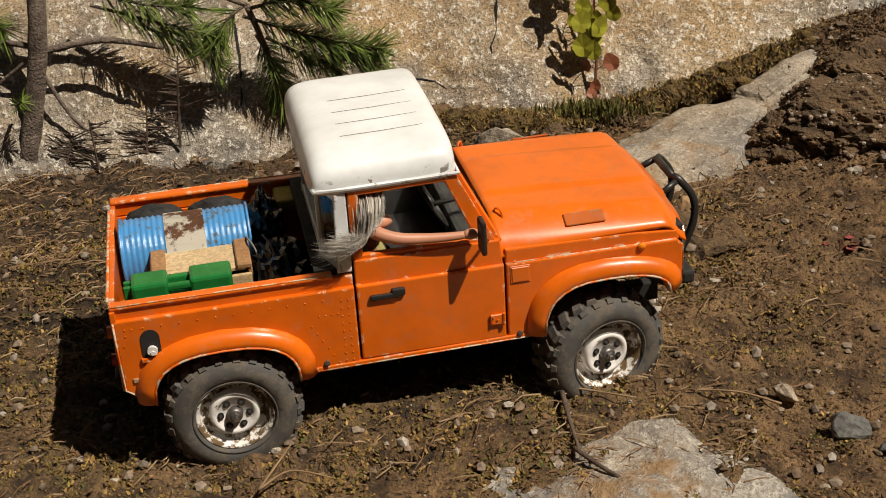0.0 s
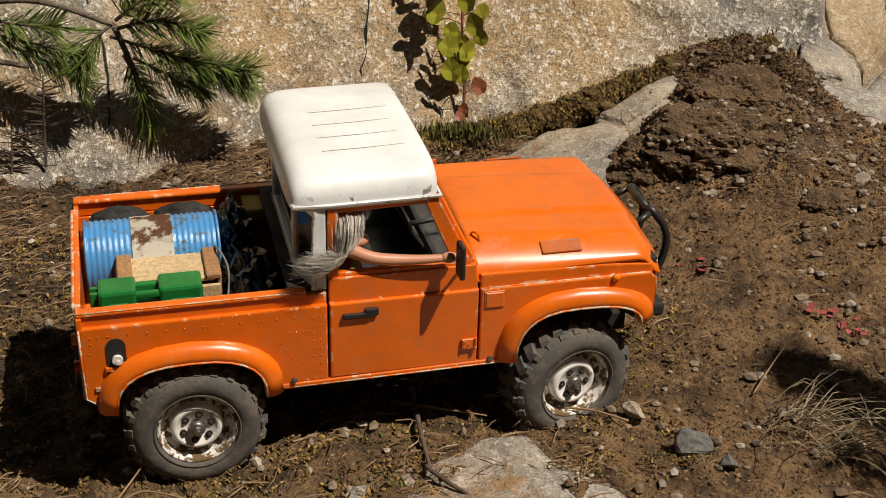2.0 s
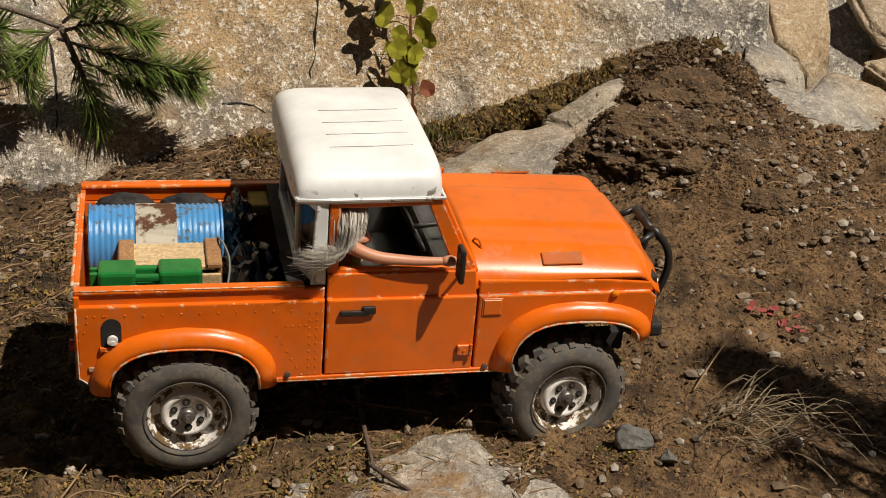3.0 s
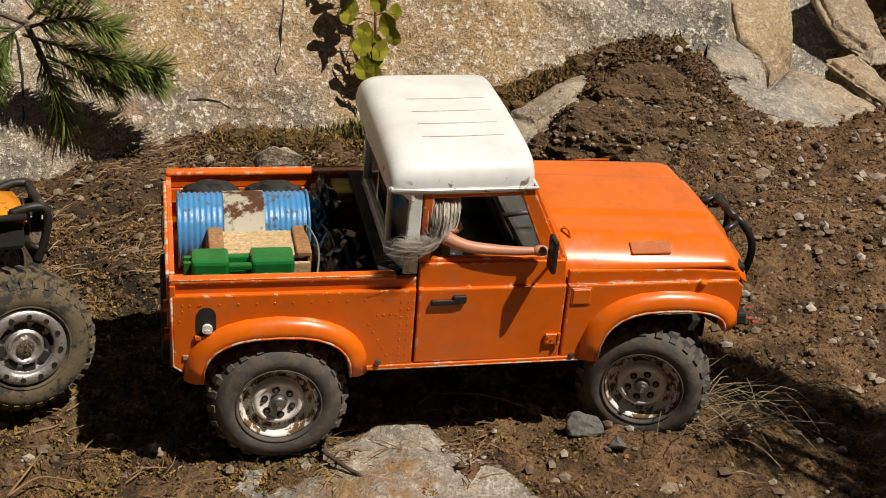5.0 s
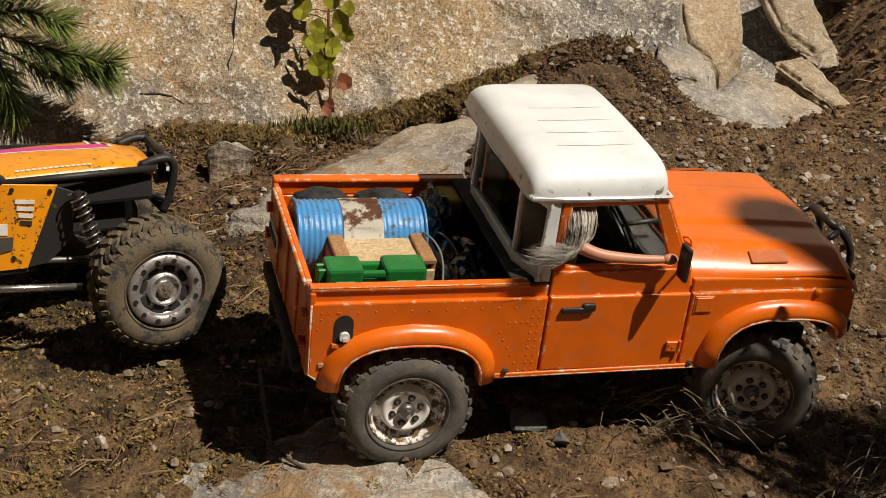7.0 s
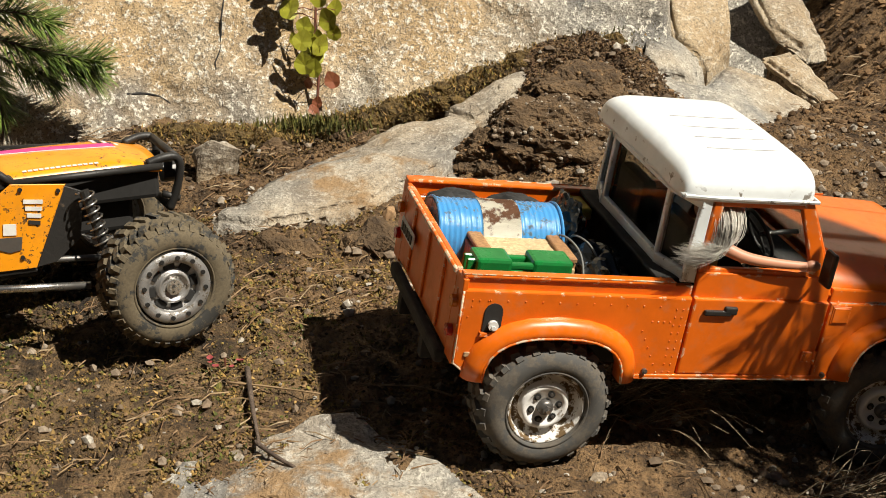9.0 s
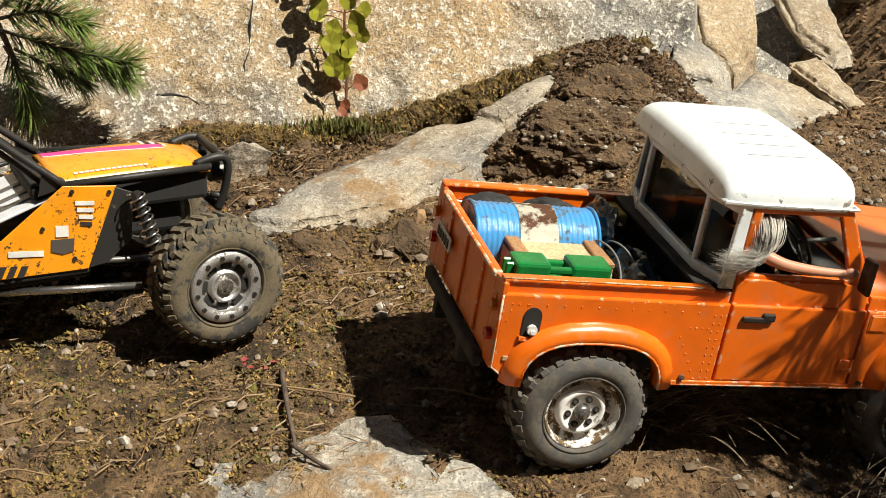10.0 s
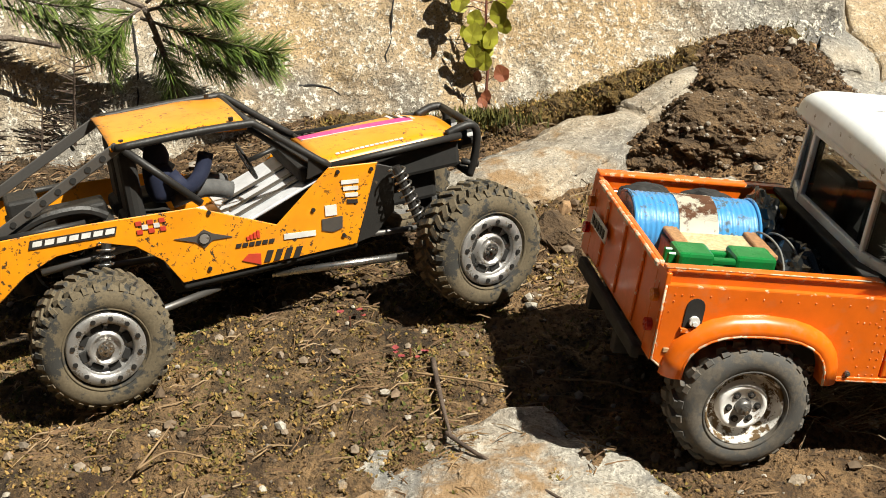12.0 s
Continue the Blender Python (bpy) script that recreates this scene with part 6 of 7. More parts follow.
# ---- plants ----
def needles(bm, path, n, length, rng, spread=0.75, width=0.0008, start=0.15):
    """Long needles round a shoot, swept towards its tip."""
    k = len(path) - 1
    for _ in range(n):
        u = start + (1 - start) * rng.random() ** 0.8
        i = min(int(u * k), k - 1)
        p = path[i].lerp(path[i + 1], u * k - i)
        d = (path[i + 1] - path[i]).normalized()
        side = Vector((rng.gauss(0, 1), rng.gauss(0, 1), rng.gauss(0, 1)))
        side = (side - d * side.dot(d)).normalized()
        w = (d * (1 - 0.5 * spread + 0.3 * rng.random()) + side * spread * (0.7 + 0.5 * rng.random())).normalized()
        ln = length * rng.uniform(0.7, 1.1)
        tip = p + w * ln + Vector((0, 0, -0.12 * ln * rng.random()))
        a = w.orthogonal().normalized()
        b = w.cross(a)
        mid = p.lerp(tip, 0.55) + side * 0.03 * ln
        vs = [bm.verts.new(p + a * width * 0.7), bm.verts.new(p - a * width * 0.7), bm.verts.new(mid + a * width), bm.verts.new(mid - a * width * 0.5 + b * width), bm.verts.new(tip)]
        bm.faces.new((vs[0], vs[1], vs[3], vs[2]))
        bm.faces.new((vs[2], vs[3], vs[4]))


def shoot(tree_ob, pts, rng, n=150, length=0.043, r=0.0022, spread=0.95, wood=None):
    path = smooth_path(pts, 4)
    bm = bmesh.new()
    tube(bm, path, r, 6, taper=r * 0.45)
    br = part("branch", bm, wood or BARK, tree_ob)
    bm = bmesh.new()
    needles(bm, path, n, length, rng, spread)
    part("needles", bm, NEEDLE, br)


def build_pine():
    rng = random.Random(5)
    t = thing("young_pine", "young pine with a grey trunk and long green needles", "pine tree")
    bm = bmesh.new()
    path = smooth_path([(-0.727, 1.375, 0.050), (-0.722, 1.378, 0.10), (-0.706, 1.380, 0.166), (-0.690, 1.380, 0.257), (-0.68, 1.385, 0.5), (-0.69, 1.38, 0.9)], 6)
    tube(bm, path, 0.0120, 12, taper=0.008)
    for v in bm.verts:
        v.co += 0.0016 * fract(v.co * 60, 3) * Vector((1, 1, 0))
    part("trunk", bm, BARK, t, "grey ridged trunk", True)
    limbs = [([(-0.690, 1.382, 0.29), (-0.637, 1.40, 0.268), (-0.551, 1.41, 0.266), (-0.478, 1.42, 0.238)], 0.0045), ([(-0.702, 1.382, 0.200), (-0.634, 1.40, 0.208), (-0.567, 1.40, 0.199)], 0.0042),
             ([(-0.700, 1.382, 0.185), (-0.684, 1.385, 0.147), (-0.666, 1.385, 0.120), (-0.634, 1.385, 0.099)], 0.0026), ([(-0.700, 1.38, 0.207), (-0.746, 1.385, 0.213), (-0.80, 1.38, 0.219)], 0.0036),
             ([(-0.705, 1.38, 0.196), (-0.756, 1.385, 0.161), (-0.786, 1.385, 0.136)], 0.0026), ([(-0.690, 1.382, 0.262), (-0.67, 1.40, 0.262), (-0.648, 1.42, 0.250)], 0.0032),
             ([(-0.478, 1.42, 0.238), (-0.462, 1.425, 0.185), (-0.452, 1.43, 0.125), (-0.455, 1.43, 0.085)], 0.0036)]
    for pts, r in limbs:
        bm = bmesh.new()
        tube(bm, smooth_path(pts, 5), r, 8, taper=r * 0.6)
        part("limb", bm, BARK, t, "", True)
    # needled shoots: three points along each, and how many needles
    ends = [((-0.483, 1.42, 0.226), (-0.406, 1.415, 0.204), (-0.338, 1.41, 0.193), 250), ((-0.476, 1.42, 0.234), (-0.426, 1.41, 0.245), (-0.385, 1.41, 0.234), 190),
            ((-0.472, 1.425, 0.205), (-0.460, 1.43, 0.172), (-0.452, 1.435, 0.134), 190), ((-0.461, 1.42, 0.203), (-0.418, 1.425, 0.180), (-0.392, 1.43, 0.168), 150),
            ((-0.648, 1.42, 0.241), (-0.57, 1.415, 0.221), (-0.512, 1.41, 0.210), 260), ((-0.595, 1.42, 0.218), (-0.552, 1.42, 0.198), (-0.518, 1.42, 0.176), 180),
            ((-0.652, 1.42, 0.259), (-0.586, 1.41, 0.243), (-0.535, 1.41, 0.240), 200), ((-0.475, 1.42, 0.243), (-0.442, 1.41, 0.266), (-0.406, 1.41, 0.277), 170),
            ((-0.441, 1.42, 0.216), (-0.388, 1.42, 0.190), (-0.345, 1.42, 0.176), 190), ((-0.800, 1.39, 0.255), (-0.765, 1.39, 0.240), (-0.735, 1.385, 0.226), 130),
            ((-0.480, 1.42, 0.238), (-0.500, 1.41, 0.222), (-0.515, 1.40, 0.196), 110), ((-0.724, 1.366, 0.148), (-0.718, 1.352, 0.152), (-0.708, 1.346, 0.158), 50)]
    for a, b, c, n in ends:
        shoot(t, [a, b, c], rng, int(n * (1.6 if c[0] > -0.5 else 1.1)), 0.038 if n > 60 else 0.018, spread=0.85)
    # bare lower twigs
    for a, b in (((-0.553, 1.40, 0.190), (-0.563, 1.40, 0.088)), ((-0.655, 1.385, 0.125), (-0.650, 1.38, 0.070)), ((-0.675, 1.385, 0.11), (-0.69, 1.38, 0.065)), ((-0.595, 1.40, 0.13), (-0.60, 1.395, 0.075))):
        bm = bmesh.new()
        a, b = Vector(a), Vector(b)
        tube(bm, [b, a], 0.0018, 5, taper=0.0009)
        for i in range(30):
            p = b.lerp(a, 0.15 + 0.027 * i)
            s = rng.choice((-1, 1))
            tube(bm, [p, p + Vector((s * rng.uniform(0.012, 0.028), rng.uniform(-0.006, 0.004), rng.uniform(-0.001, 0.012)))], 0.0009, 3, taper=0.0005)
        part("dead_twig", bm, DEAD, t, "bare dark twig")
    return t


build_pine()


def build_shade_pine():
    """The pine beside the track, whose branches shade its lower end."""
    rng = random.Random(12)
    t = thing("large_pine", "pine whose needled branches overhang the track", "pine tree")
    bm = bmesh.new()
    tube(bm, smooth_path([(1.55, 0.25, 0.0), (1.54, 0.26, 0.6), (1.50, 0.28, 1.3), (1.50, 0.3, 2.2)], 5), 0.06, 12, taper=0.04)
    part("trunk", bm, BARK, t)
    for k in range(12):
        q = Vector((rng.uniform(0.17, 0.52), rng.uniform(0.78, 0.99), 0.03)) if k < 6 else Vector((rng.uniform(0.22, 0.42), rng.uniform(0.82, 0.97), 0.09))
        tip = q + sun_dir * rng.uniform(0.38, 0.55)
        root = Vector((1.5, 0.3, tip.z + rng.uniform(0.0, 0.25)))
        mid = tip.lerp(root, 0.35) + Vector((0, 0, 0.04))
        bm = bmesh.new()
        path = smooth_path([root, mid, tip], 5)
        tube(bm, path, 0.012, 6, taper=0.003)
        part("limb", bm, BARK, t)
        for j in range(4):
            p = tip.lerp(mid, 0.12 * j)
            e = p + Vector((rng.uniform(-0.05, 0.02), rng.uniform(-0.06, 0.06), rng.uniform(-0.04, 0.03)))
            shoot(t, [p, p.lerp(e, 0.5), e], rng, 75, 0.045, 0.0025)
    return t


build_shade_pine()


def heart(bm, at, size, normal_turn, rng, mat=0):
    """A heart-shaped leaf, folded a little along its rib."""
    n = 9
    rim = []
    for i in range(n * 2 + 1):
        u = i / (2 * n)
        a = 2 * math.pi * u
        x = 0.52 * math.sin(a) * (1 + 0.12 * math.cos(a * 3))
        y = 0.5 * math.cos(a) - 0.08 * math.cos(2 * a) - (0.14 * (1 - abs(math.cos(a))) if math.cos(a) > 0 else 0) + (0.16 * (-math.cos(a)) ** 4 * -1 if math.cos(a) < 0 else 0)
        rim.append((x, y))
    m = Matrix.Translation(at) @ normal_turn @ Matrix.Diagonal((size, size, size, 1))
    c = bm.verts.new(m @ Vector((0, 0, 0)))
    vs = [bm.verts.new(m @ Vector((x, y, 0.22 * abs(x) + 0.06 * math.sin(5 * y)))) for x, y in rim[:-1]]
    for i in range(len(vs)):
        f = bm.faces.new((c, vs[i], vs[(i + 1) % len(vs)]))
        f.material_index = mat


def build_vine():
    rng = random.Random(9)
    t = thing("climbing_vine", "thin red-stemmed vine with yellow-green heart-shaped leaves", "vine")
    bm = bmesh.new()
    eye = Vector((-0.03, 0.01, 0.55))

    def back(p):
        return eye + (Vector(p) - eye) * (1.014 + 0.13 * max(p[2] - 0.09, 0.0))
    stem = smooth_path([back(p) for p in [(-0.114, 1.497, 0.085), (-0.1155, 1.498, 0.12), (-0.1135, 1.500, 0.16), (-0.116, 1.500, 0.20), (-0.114, 1.503, 0.26), (-0.112, 1.505, 0.34)]], 6)
    tube(bm, stem, 0.0019, 6, taper=0.0013)
    part("stem", bm, VINE_STEM, t, "", True)
    spots = [(-0.142, 0.232, 0.030, 0), (-0.108, 0.246, 0.028, 0), (-0.128, 0.212, 0.020, 0), (-0.100, 0.217, 0.026, 0), (-0.130, 0.196, 0.024, 0), (-0.112, 0.190, 0.026, 0), (-0.118, 0.177, 0.028, 0),
             (-0.127, 0.170, 0.026, 0), (-0.122, 0.205, 0.018, 0), (-0.097, 0.149, 0.020, 1), (-0.124, 0.146, 0.014, 1), (-0.115, 0.124, 0.014, 1), (-0.119, 0.118, 0.012, 1), (-0.136, 0.262, 0.030, 0), (-0.106, 0.275, 0.028, 0), (-0.125, 0.29, 0.03, 0), (-0.14, 0.30, 0.03, 0), (-0.10, 0.31, 0.028, 0), (-0.12, 0.325, 0.03, 0), (-0.135, 0.34, 0.028, 0)]
    for x, z, size, red in list(spots):
        if not red:
            spots.append((x + rng.uniform(-0.02, 0.02), z + rng.uniform(-0.016, 0.012), size * rng.uniform(0.6, 0.9), 0))
    for x, z, size, red in spots:
        size *= 0.90
        x, y, z = back((x, 1.494 + rng.uniform(-0.014, 0.006), z))
        bm = bmesh.new()
        turn = Matrix.Rotation(rng.uniform(-0.7, 0.7), 4, "Z") @ Matrix.Rotation(math.pi / 2 + rng.uniform(-0.5, 0.25), 4, "X") @ Matrix.Rotation(math.pi + rng.uniform(-0.5, 0.5), 4, "Z")
        heart(bm, (x, y, z), size, turn, rng)
        leaf = part("leaf", bm, BROWN_LEAF if red else LEAF, t, "withered red-brown leaf" if red else "")
        bm = bmesh.new()
        near = min(stem, key=lambda p: abs(p.z - z + 0.006))
        tube(bm, [near, (near + Vector((x, y, z))) / 2 + Vector((0, 0, 0.003)), (x, y, z)], 0.0006, 4)
        part("leaf_stalk", bm, VINE_STEM, leaf)
    return t


build_vine()


def build_seedling(x, y, seed, size=0.016):
    rng = random.Random(seed)
    z = ground_z(x, y)
    t = thing("red_seedling", "small plant with crimson autumn leaves on bare soil", "seedling", "red seedlings")
    for i in range(6):
        bm = bmesh.new()
        a = rng.uniform(0, 6.28)
        turn = Matrix.Rotation(a, 4, "Z") @ Matrix.Rotation(rng.uniform(-0.6, 0.1), 4, "X")
        heart(bm, (x + 0.012 * math.cos(a), y + 0.012 * math.sin(a), z + 0.005 + 0.007 * rng.random()), size * rng.uniform(0.6, 1.1), turn, rng)
        part("leaf", bm, RED_LEAF, t)
    bm = bmesh.new()
    tube(bm, [(x, y, z - 0.004), (x, y, z + 0.010)], 0.0008, 5)
    part("stem", bm, VINE_STEM, t)


for i, (x, y) in enumerate(((0.105, 1.185), (0.209, 1.122), (0.235, 1.10), (-0.155, 0.985), (-0.21, 1.03))):
    build_seedling(x, y, 40 + i, 0.009 if i < 3 else 0.006)


def build_grass(x, y, seed, n=70, h=0.07, lay=0.9):
    rng = random.Random(seed)
    z = ground_z(x, y)
    bm = bmesh.new()
    for i in range(n):
        a = rng.gauss(-0.1, 0.7)
        ln = h * rng.uniform(0.4, 1.2)
        p = Vector((x + rng.gauss(0, 0.012), y + rng.gauss(0, 0.01), z - 0.002))
        q = p + Vector((math.cos(a) * ln * 0.55 * lay, math.sin(a) * ln * 0.5 * lay, ln * 0.35 * rng.uniform(0.3, 1.1)))
        e = p + Vector((math.cos(a) * ln * lay, math.sin(a) * ln * lay, ln * 0.2 * rng.uniform(0.0, 1.0)))
        tube(bm, smooth_path([p, q, e], 3), 0.0006, 3, taper=0.0002)
    tagged(part("grass_tuft", bm, DRY_GRASS, None, "", kind=""), "withered tuft of thin pale grass lying on the soil", "grass", "dry grass tufts")


build_grass(0.145, 0.955, 1, 40, 0.085)
build_grass(0.175, 0.925, 2, 30, 0.08)
build_grass(0.215, 0.985, 3, 30, 0.08)
build_grass(-0.15, 0.985, 4, 5, 0.035, 0.4)
build_grass(0.005, 1.27, 5, 8, 0.05, 0.3)
build_grass(0.30, 0.86, 6, 40, 0.09)


# ---- stones, twigs and litter ----
def stone(x, y, size, seed, material=None, label="rough pale stone lying on the soil", sink=0.3):
    ob = boulder("stone", (x, y, base_z(x, y) + size * (0.35 - sink * 0.5)), (size * 1.15, size * 0.9, size * 0.75), (seed * 37 % 40, seed * 53 % 30, seed * 71 % 180), seed, material or STONE, label, "loose stones", 1, 0.12, "stone")
    return ob


stone(0.074, 0.905, 0.030, 61, DARK_STONE, "dark grey angular stone on the soil")
stone(0.098, 0.888, 0.018, 62, DARK_STONE, "dark grey angular stone on the soil")
white_stone = stone(0.034, 0.950, 0.025, 63, None, "rough whitish stone on the track")
for i, (x, y, s) in enumerate(((0.062, 0.985, 0.012), (0.008, 0.892, 0.011), (0.115, 0.86, 0.02), (0.085, 0.85, 0.016), (0.13, 0.845, 0.022), (0.155, 0.87, 0.014), (0.05, 0.845, 0.013), (-0.455, 1.335, 0.024), (-0.22, 1.455, 0.010),
                               (-0.249, 1.05, 0.022), (-0.205, 1.055, 0.012), (-0.266, 0.934, 0.017), (-0.31, 0.96, 0.016), (-0.385, 0.985, 0.018), (-0.33, 0.99, 0.012), (-0.17, 1.06, 0.014), (-0.085, 1.165, 0.012),
                               (-0.12, 1.12, 0.010), (0.275, 1.31, 0.020), (0.30, 1.375, 0.024), (0.34, 1.40, 0.026), (0.375, 1.33, 0.022), (0.42, 1.38, 0.028), (0.45, 1.28, 0.024), (0.40, 1.20, 0.020), (0.335, 1.17, 0.016),
                               (0.47, 1.14, 0.024), (0.28, 1.05, 0.014), (0.31, 1.02, 0.016), (0.17, 1.44, 0.014), (0.125, 1.46, 0.012), (0.20, 1.52, 0.012), (0.145, 1.52, 0.013), (0.24, 1.50, 0.013), (0.34, 1.55, 0.02), (-0.11, 1.10, 0.013), (-0.16, 1.165, 0.015))):
    stone(x, y, s * (0.6, 0.85, 0.45)[i % 3], 70 + i, sink=0.6)
stone(-0.027, 1.258, 0.030, 120, TAN_STONE, "tan blocky stone by the rock slab")
stone(0.286, 1.515, 0.016, 121, TAN_STONE, "small tan stone on the mound")
stone(0.27, 1.62, 0.018, 122, TAN_STONE, "small tan stone on the mound")
stone(-0.414, 0.877, 0.010, 123, TAN_STONE, "small yellowish stone among needles")


def twig(pts, r, label, material=None):
    bm = bmesh.new()
    pts = [(x, y, max(base_z(x, y), 0.0) + h) for x, y, h in pts]
    tube(bm, smooth_path(pts, 5), r, 6, taper=r * 0.5)
    tagged(part("twig", bm, material or DEAD, None, "", True), label, "twig", "fallen twigs")


twig([(-0.136, 0.975, 0.006), (-0.128, 0.93, 0.008), (-0.122, 0.90, 0.008), (-0.114, 0.862, 0.010)], 0.0026, "dark rotten twig lying across the rock slab")
twig([(-0.118, 0.868, 0.010), (-0.095, 0.845, 0.009), (-0.06, 0.815, 0.010), (-0.03, 0.79, 0.010)], 0.0018, "dark rotten twig lying across the rock slab")
twig([(-0.15, 0.955, 0.006), (-0.115, 0.945, 0.008), (-0.075, 0.935, 0.008)], 0.0012, "thin pale dry twig on the soil", STRAW)
twig([(-0.335, 0.822, 0.008), (-0.325, 0.845, 0.014), (-0.318, 0.855, 0.020)], 0.0011, "thin pale dry twig on the soil", STRAW)
twig([(-0.335, 0.822, 0.008), (-0.315, 0.835, 0.012), (-0.285, 0.832, 0.007)], 0.0011, "thin pale dry twig on the soil", STRAW)
twig([(0.13, 0.985, 0.004), (0.155, 1.02, 0.022), (0.19, 1.06, 0.045)], 0.0009, "thin pale dry twig on the soil", STRAW)
twig([(-0.10, 1.14, 0.004), (-0.07, 1.145, 0.006), (-0.03, 1.15, 0.004)], 0.0009, "thin pale dry twig on the soil", STRAW)
twig([(0.03, 0.935, 0.005), (0.0, 0.945, 0.008), (-0.035, 0.95, 0.006)], 0.0011, "thin pale dry twig on the soil", STRAW)


def scatter(name, n, seed, region, size, material, label, shape="crumb", density=None, lift=0.3, cap=None):
    """Very many small bits strewn over the ground, in one mesh."""
    rng = np.random.default_rng(seed)
    vs, fs = [], []
    g = 0.618
    octa = np.array([(-g, 1, 0), (g, 1, 0), (-g, -1, 0), (g, -1, 0), (0, -g, 1), (0, g, 1), (0, -g, -1), (0, g, -1), (1, 0, -g), (1, 0, g), (-1, 0, -g), (-1, 0, g)], float)
    octa /= np.linalg.norm(octa[0])
    tri = [(0, 11, 5), (0, 5, 1), (0, 1, 7), (0, 7, 10), (0, 10, 11), (1, 5, 9), (5, 11, 4), (11, 10, 2), (10, 7, 6), (7, 1, 8), (3, 9, 4), (3, 4, 2), (3, 2, 6), (3, 6, 8), (3, 8, 9), (4, 9, 5), (2, 4, 11), (6, 2, 10), (8, 6, 7), (9, 8, 1)]
    x0, x1, y0, y1 = region
    made = tries = 0
    while made < n and tries < n * 12:
        tries += 1
        x, y = rng.uniform(x0, x1), rng.uniform(y0, y1)
        if density and rng.random() > density(x, y):
            continue
        z = ground_z(x, y) if cap is None else cap(x, y)
        k = len(vs)
        s = size[0] + (size[1] - size[0]) * rng.random() ** 3
        if shape == "crumb":
            q = octa * s * rng.uniform(0.7, 1.25, (12, 1)) * rng.uniform(0.65, 1.25, (1, 3))
            q[:, 2] *= 0.8
            vs += [(x + a, y + b, z + c + lift * s) for a, b, c in q]
            fs += [tuple(k + i for i in t) for t in tri]
        elif shape == "needle":
            a = rng.uniform(0, 2 * math.pi)
            d = np.array((math.cos(a), math.sin(a), rng.normal(0, 0.12))) * s
            w = np.array((-math.sin(a), math.cos(a), 0)) * 0.00042
            p = np.array((x, y, z + 0.0015 + 0.003 * rng.random()))
            m = p + d * 0.5 + np.array((0, 0, 0.12 * s * rng.random())) + w * 6 * rng.normal()
            e = p + d
            vs += [tuple(p + w), tuple(p - w), tuple(p + (0, 0, 0.0009)), tuple(m + w), tuple(m - w), tuple(m + (0, 0, 0.0009)), tuple(e)]
            fs += [(k, k + 2, k + 5, k + 3), (k + 2, k + 1, k + 4, k + 5), (k + 3, k + 5, k + 6), (k + 5, k + 4, k + 6)]
        else:   # moss: a spray of short leaves
            for _ in range(4):
                a = rng.uniform(0, 2 * math.pi)
                d = np.array((math.cos(a) * rng.uniform(0.2, 0.9), math.sin(a) * rng.uniform(0.2, 0.9), rng.uniform(0.25, 0.8))) * s
                w = np.array((-math.sin(a), math.cos(a), 0)) * s * 0.24
                p = np.array((x, y, z - 0.001)) + rng.normal(0, 0.3 * s, 3) * (1, 1, 0)
                k = len(vs)
                vs += [tuple(p + w), tuple(p - w), tuple(p + d * 0.6 - w * 0.9), tuple(p + d * 0.6 + w * 0.9), tuple(p + d)]
                fs += [(k, k + 1, k + 2, k + 3), (k + 3, k + 2, k + 4)]
        made += 1
    me = bpy.data.meshes.new(name)
    me.from_pydata(vs, [], fs)
    me.materials.append(material)
    return tagged(new(name, me), label, "", kind="stuff")


def bank(x, y):
    return 0.25 + 0.75 * sm(0.15, 0.35, x)


def left_floor(x, y):
    """Where litter and moss lie: off the bare track, the slabs and the bank."""
    track = 1 - 0.75 * gauss(y, 0.98, 0.07) * sm(-0.2, -0.02, x)
    return max(track * (1 - sm(-0.02, 0.14, x)) * (0.4 + 0.6 * (fract((x * 7, y * 7, 1.0), 2) > -0.1)), 0.03)


def patch(x, y):
    return left_floor(x, y) if fract((x * 11, y * 11, 9.0), 3) > 0.12 else 0.0


def clumps(x, y):
    """Moss grows in close cushions with bare gaps between them."""
    return left_floor(x, y) * (0.08 + 0.92 * sm(-0.10, 0.12, fract((x * 26, y * 26, 6.0), 4)))


def on_mound(x, y):
    return gauss(x, 0.205, 0.11) * sm(1.42, 1.54, y) * sm(0.0, 0.025, x - 0.083 - 0.56 * (y - 1.498))


AREA = (-0.95, 0.68, 0.74, 1.52)
scatter("soil_crumbs", 36000, 1, AREA, (0.0006, 0.0023), CRUMBS, "loose crumbs of brown soil", density=lambda x, y: 0.3 + 0.7 * sm(-0.35, 0.1, x) * (1 - 0.5 * sm(1.15, 1.3, y) * (1 - sm(0.0, 0.2, x))))
scatter("mound_gravel", 420, 22, (0.06, 0.36, 1.33, 1.62), (0.0012, 0.006), PEBBLES, "pale gravel on the mound", lift=0.5)
scatter("gravel", 5200, 2, AREA, (0.0010, 0.0060), PEBBLES, "loose grey and tan gravel", density=bank, lift=0.4)
scatter("fallen_needles", 5200, 3, (-0.95, 0.2, 0.74, 1.5), (0.010, 0.036), STRAW, "fallen brown pine needles", "needle", lambda x, y: left_floor(x, y) * (1 if fract((x * 14, y * 14, 5.0), 3) > 0.08 else 0.12))
scatter("brown_moss", 46000, 4, (-0.95, 0.15, 0.74, 1.3), (0.0016, 0.0062), MOSS, "brown and olive ground moss", "moss", clumps)
scatter("moss_crumbs", 26000, 14, (-0.95, 0.08, 0.74, 1.25), (0.0006, 0.0019), MOSS, "crumbling golden-brown moss crust", density=clumps)
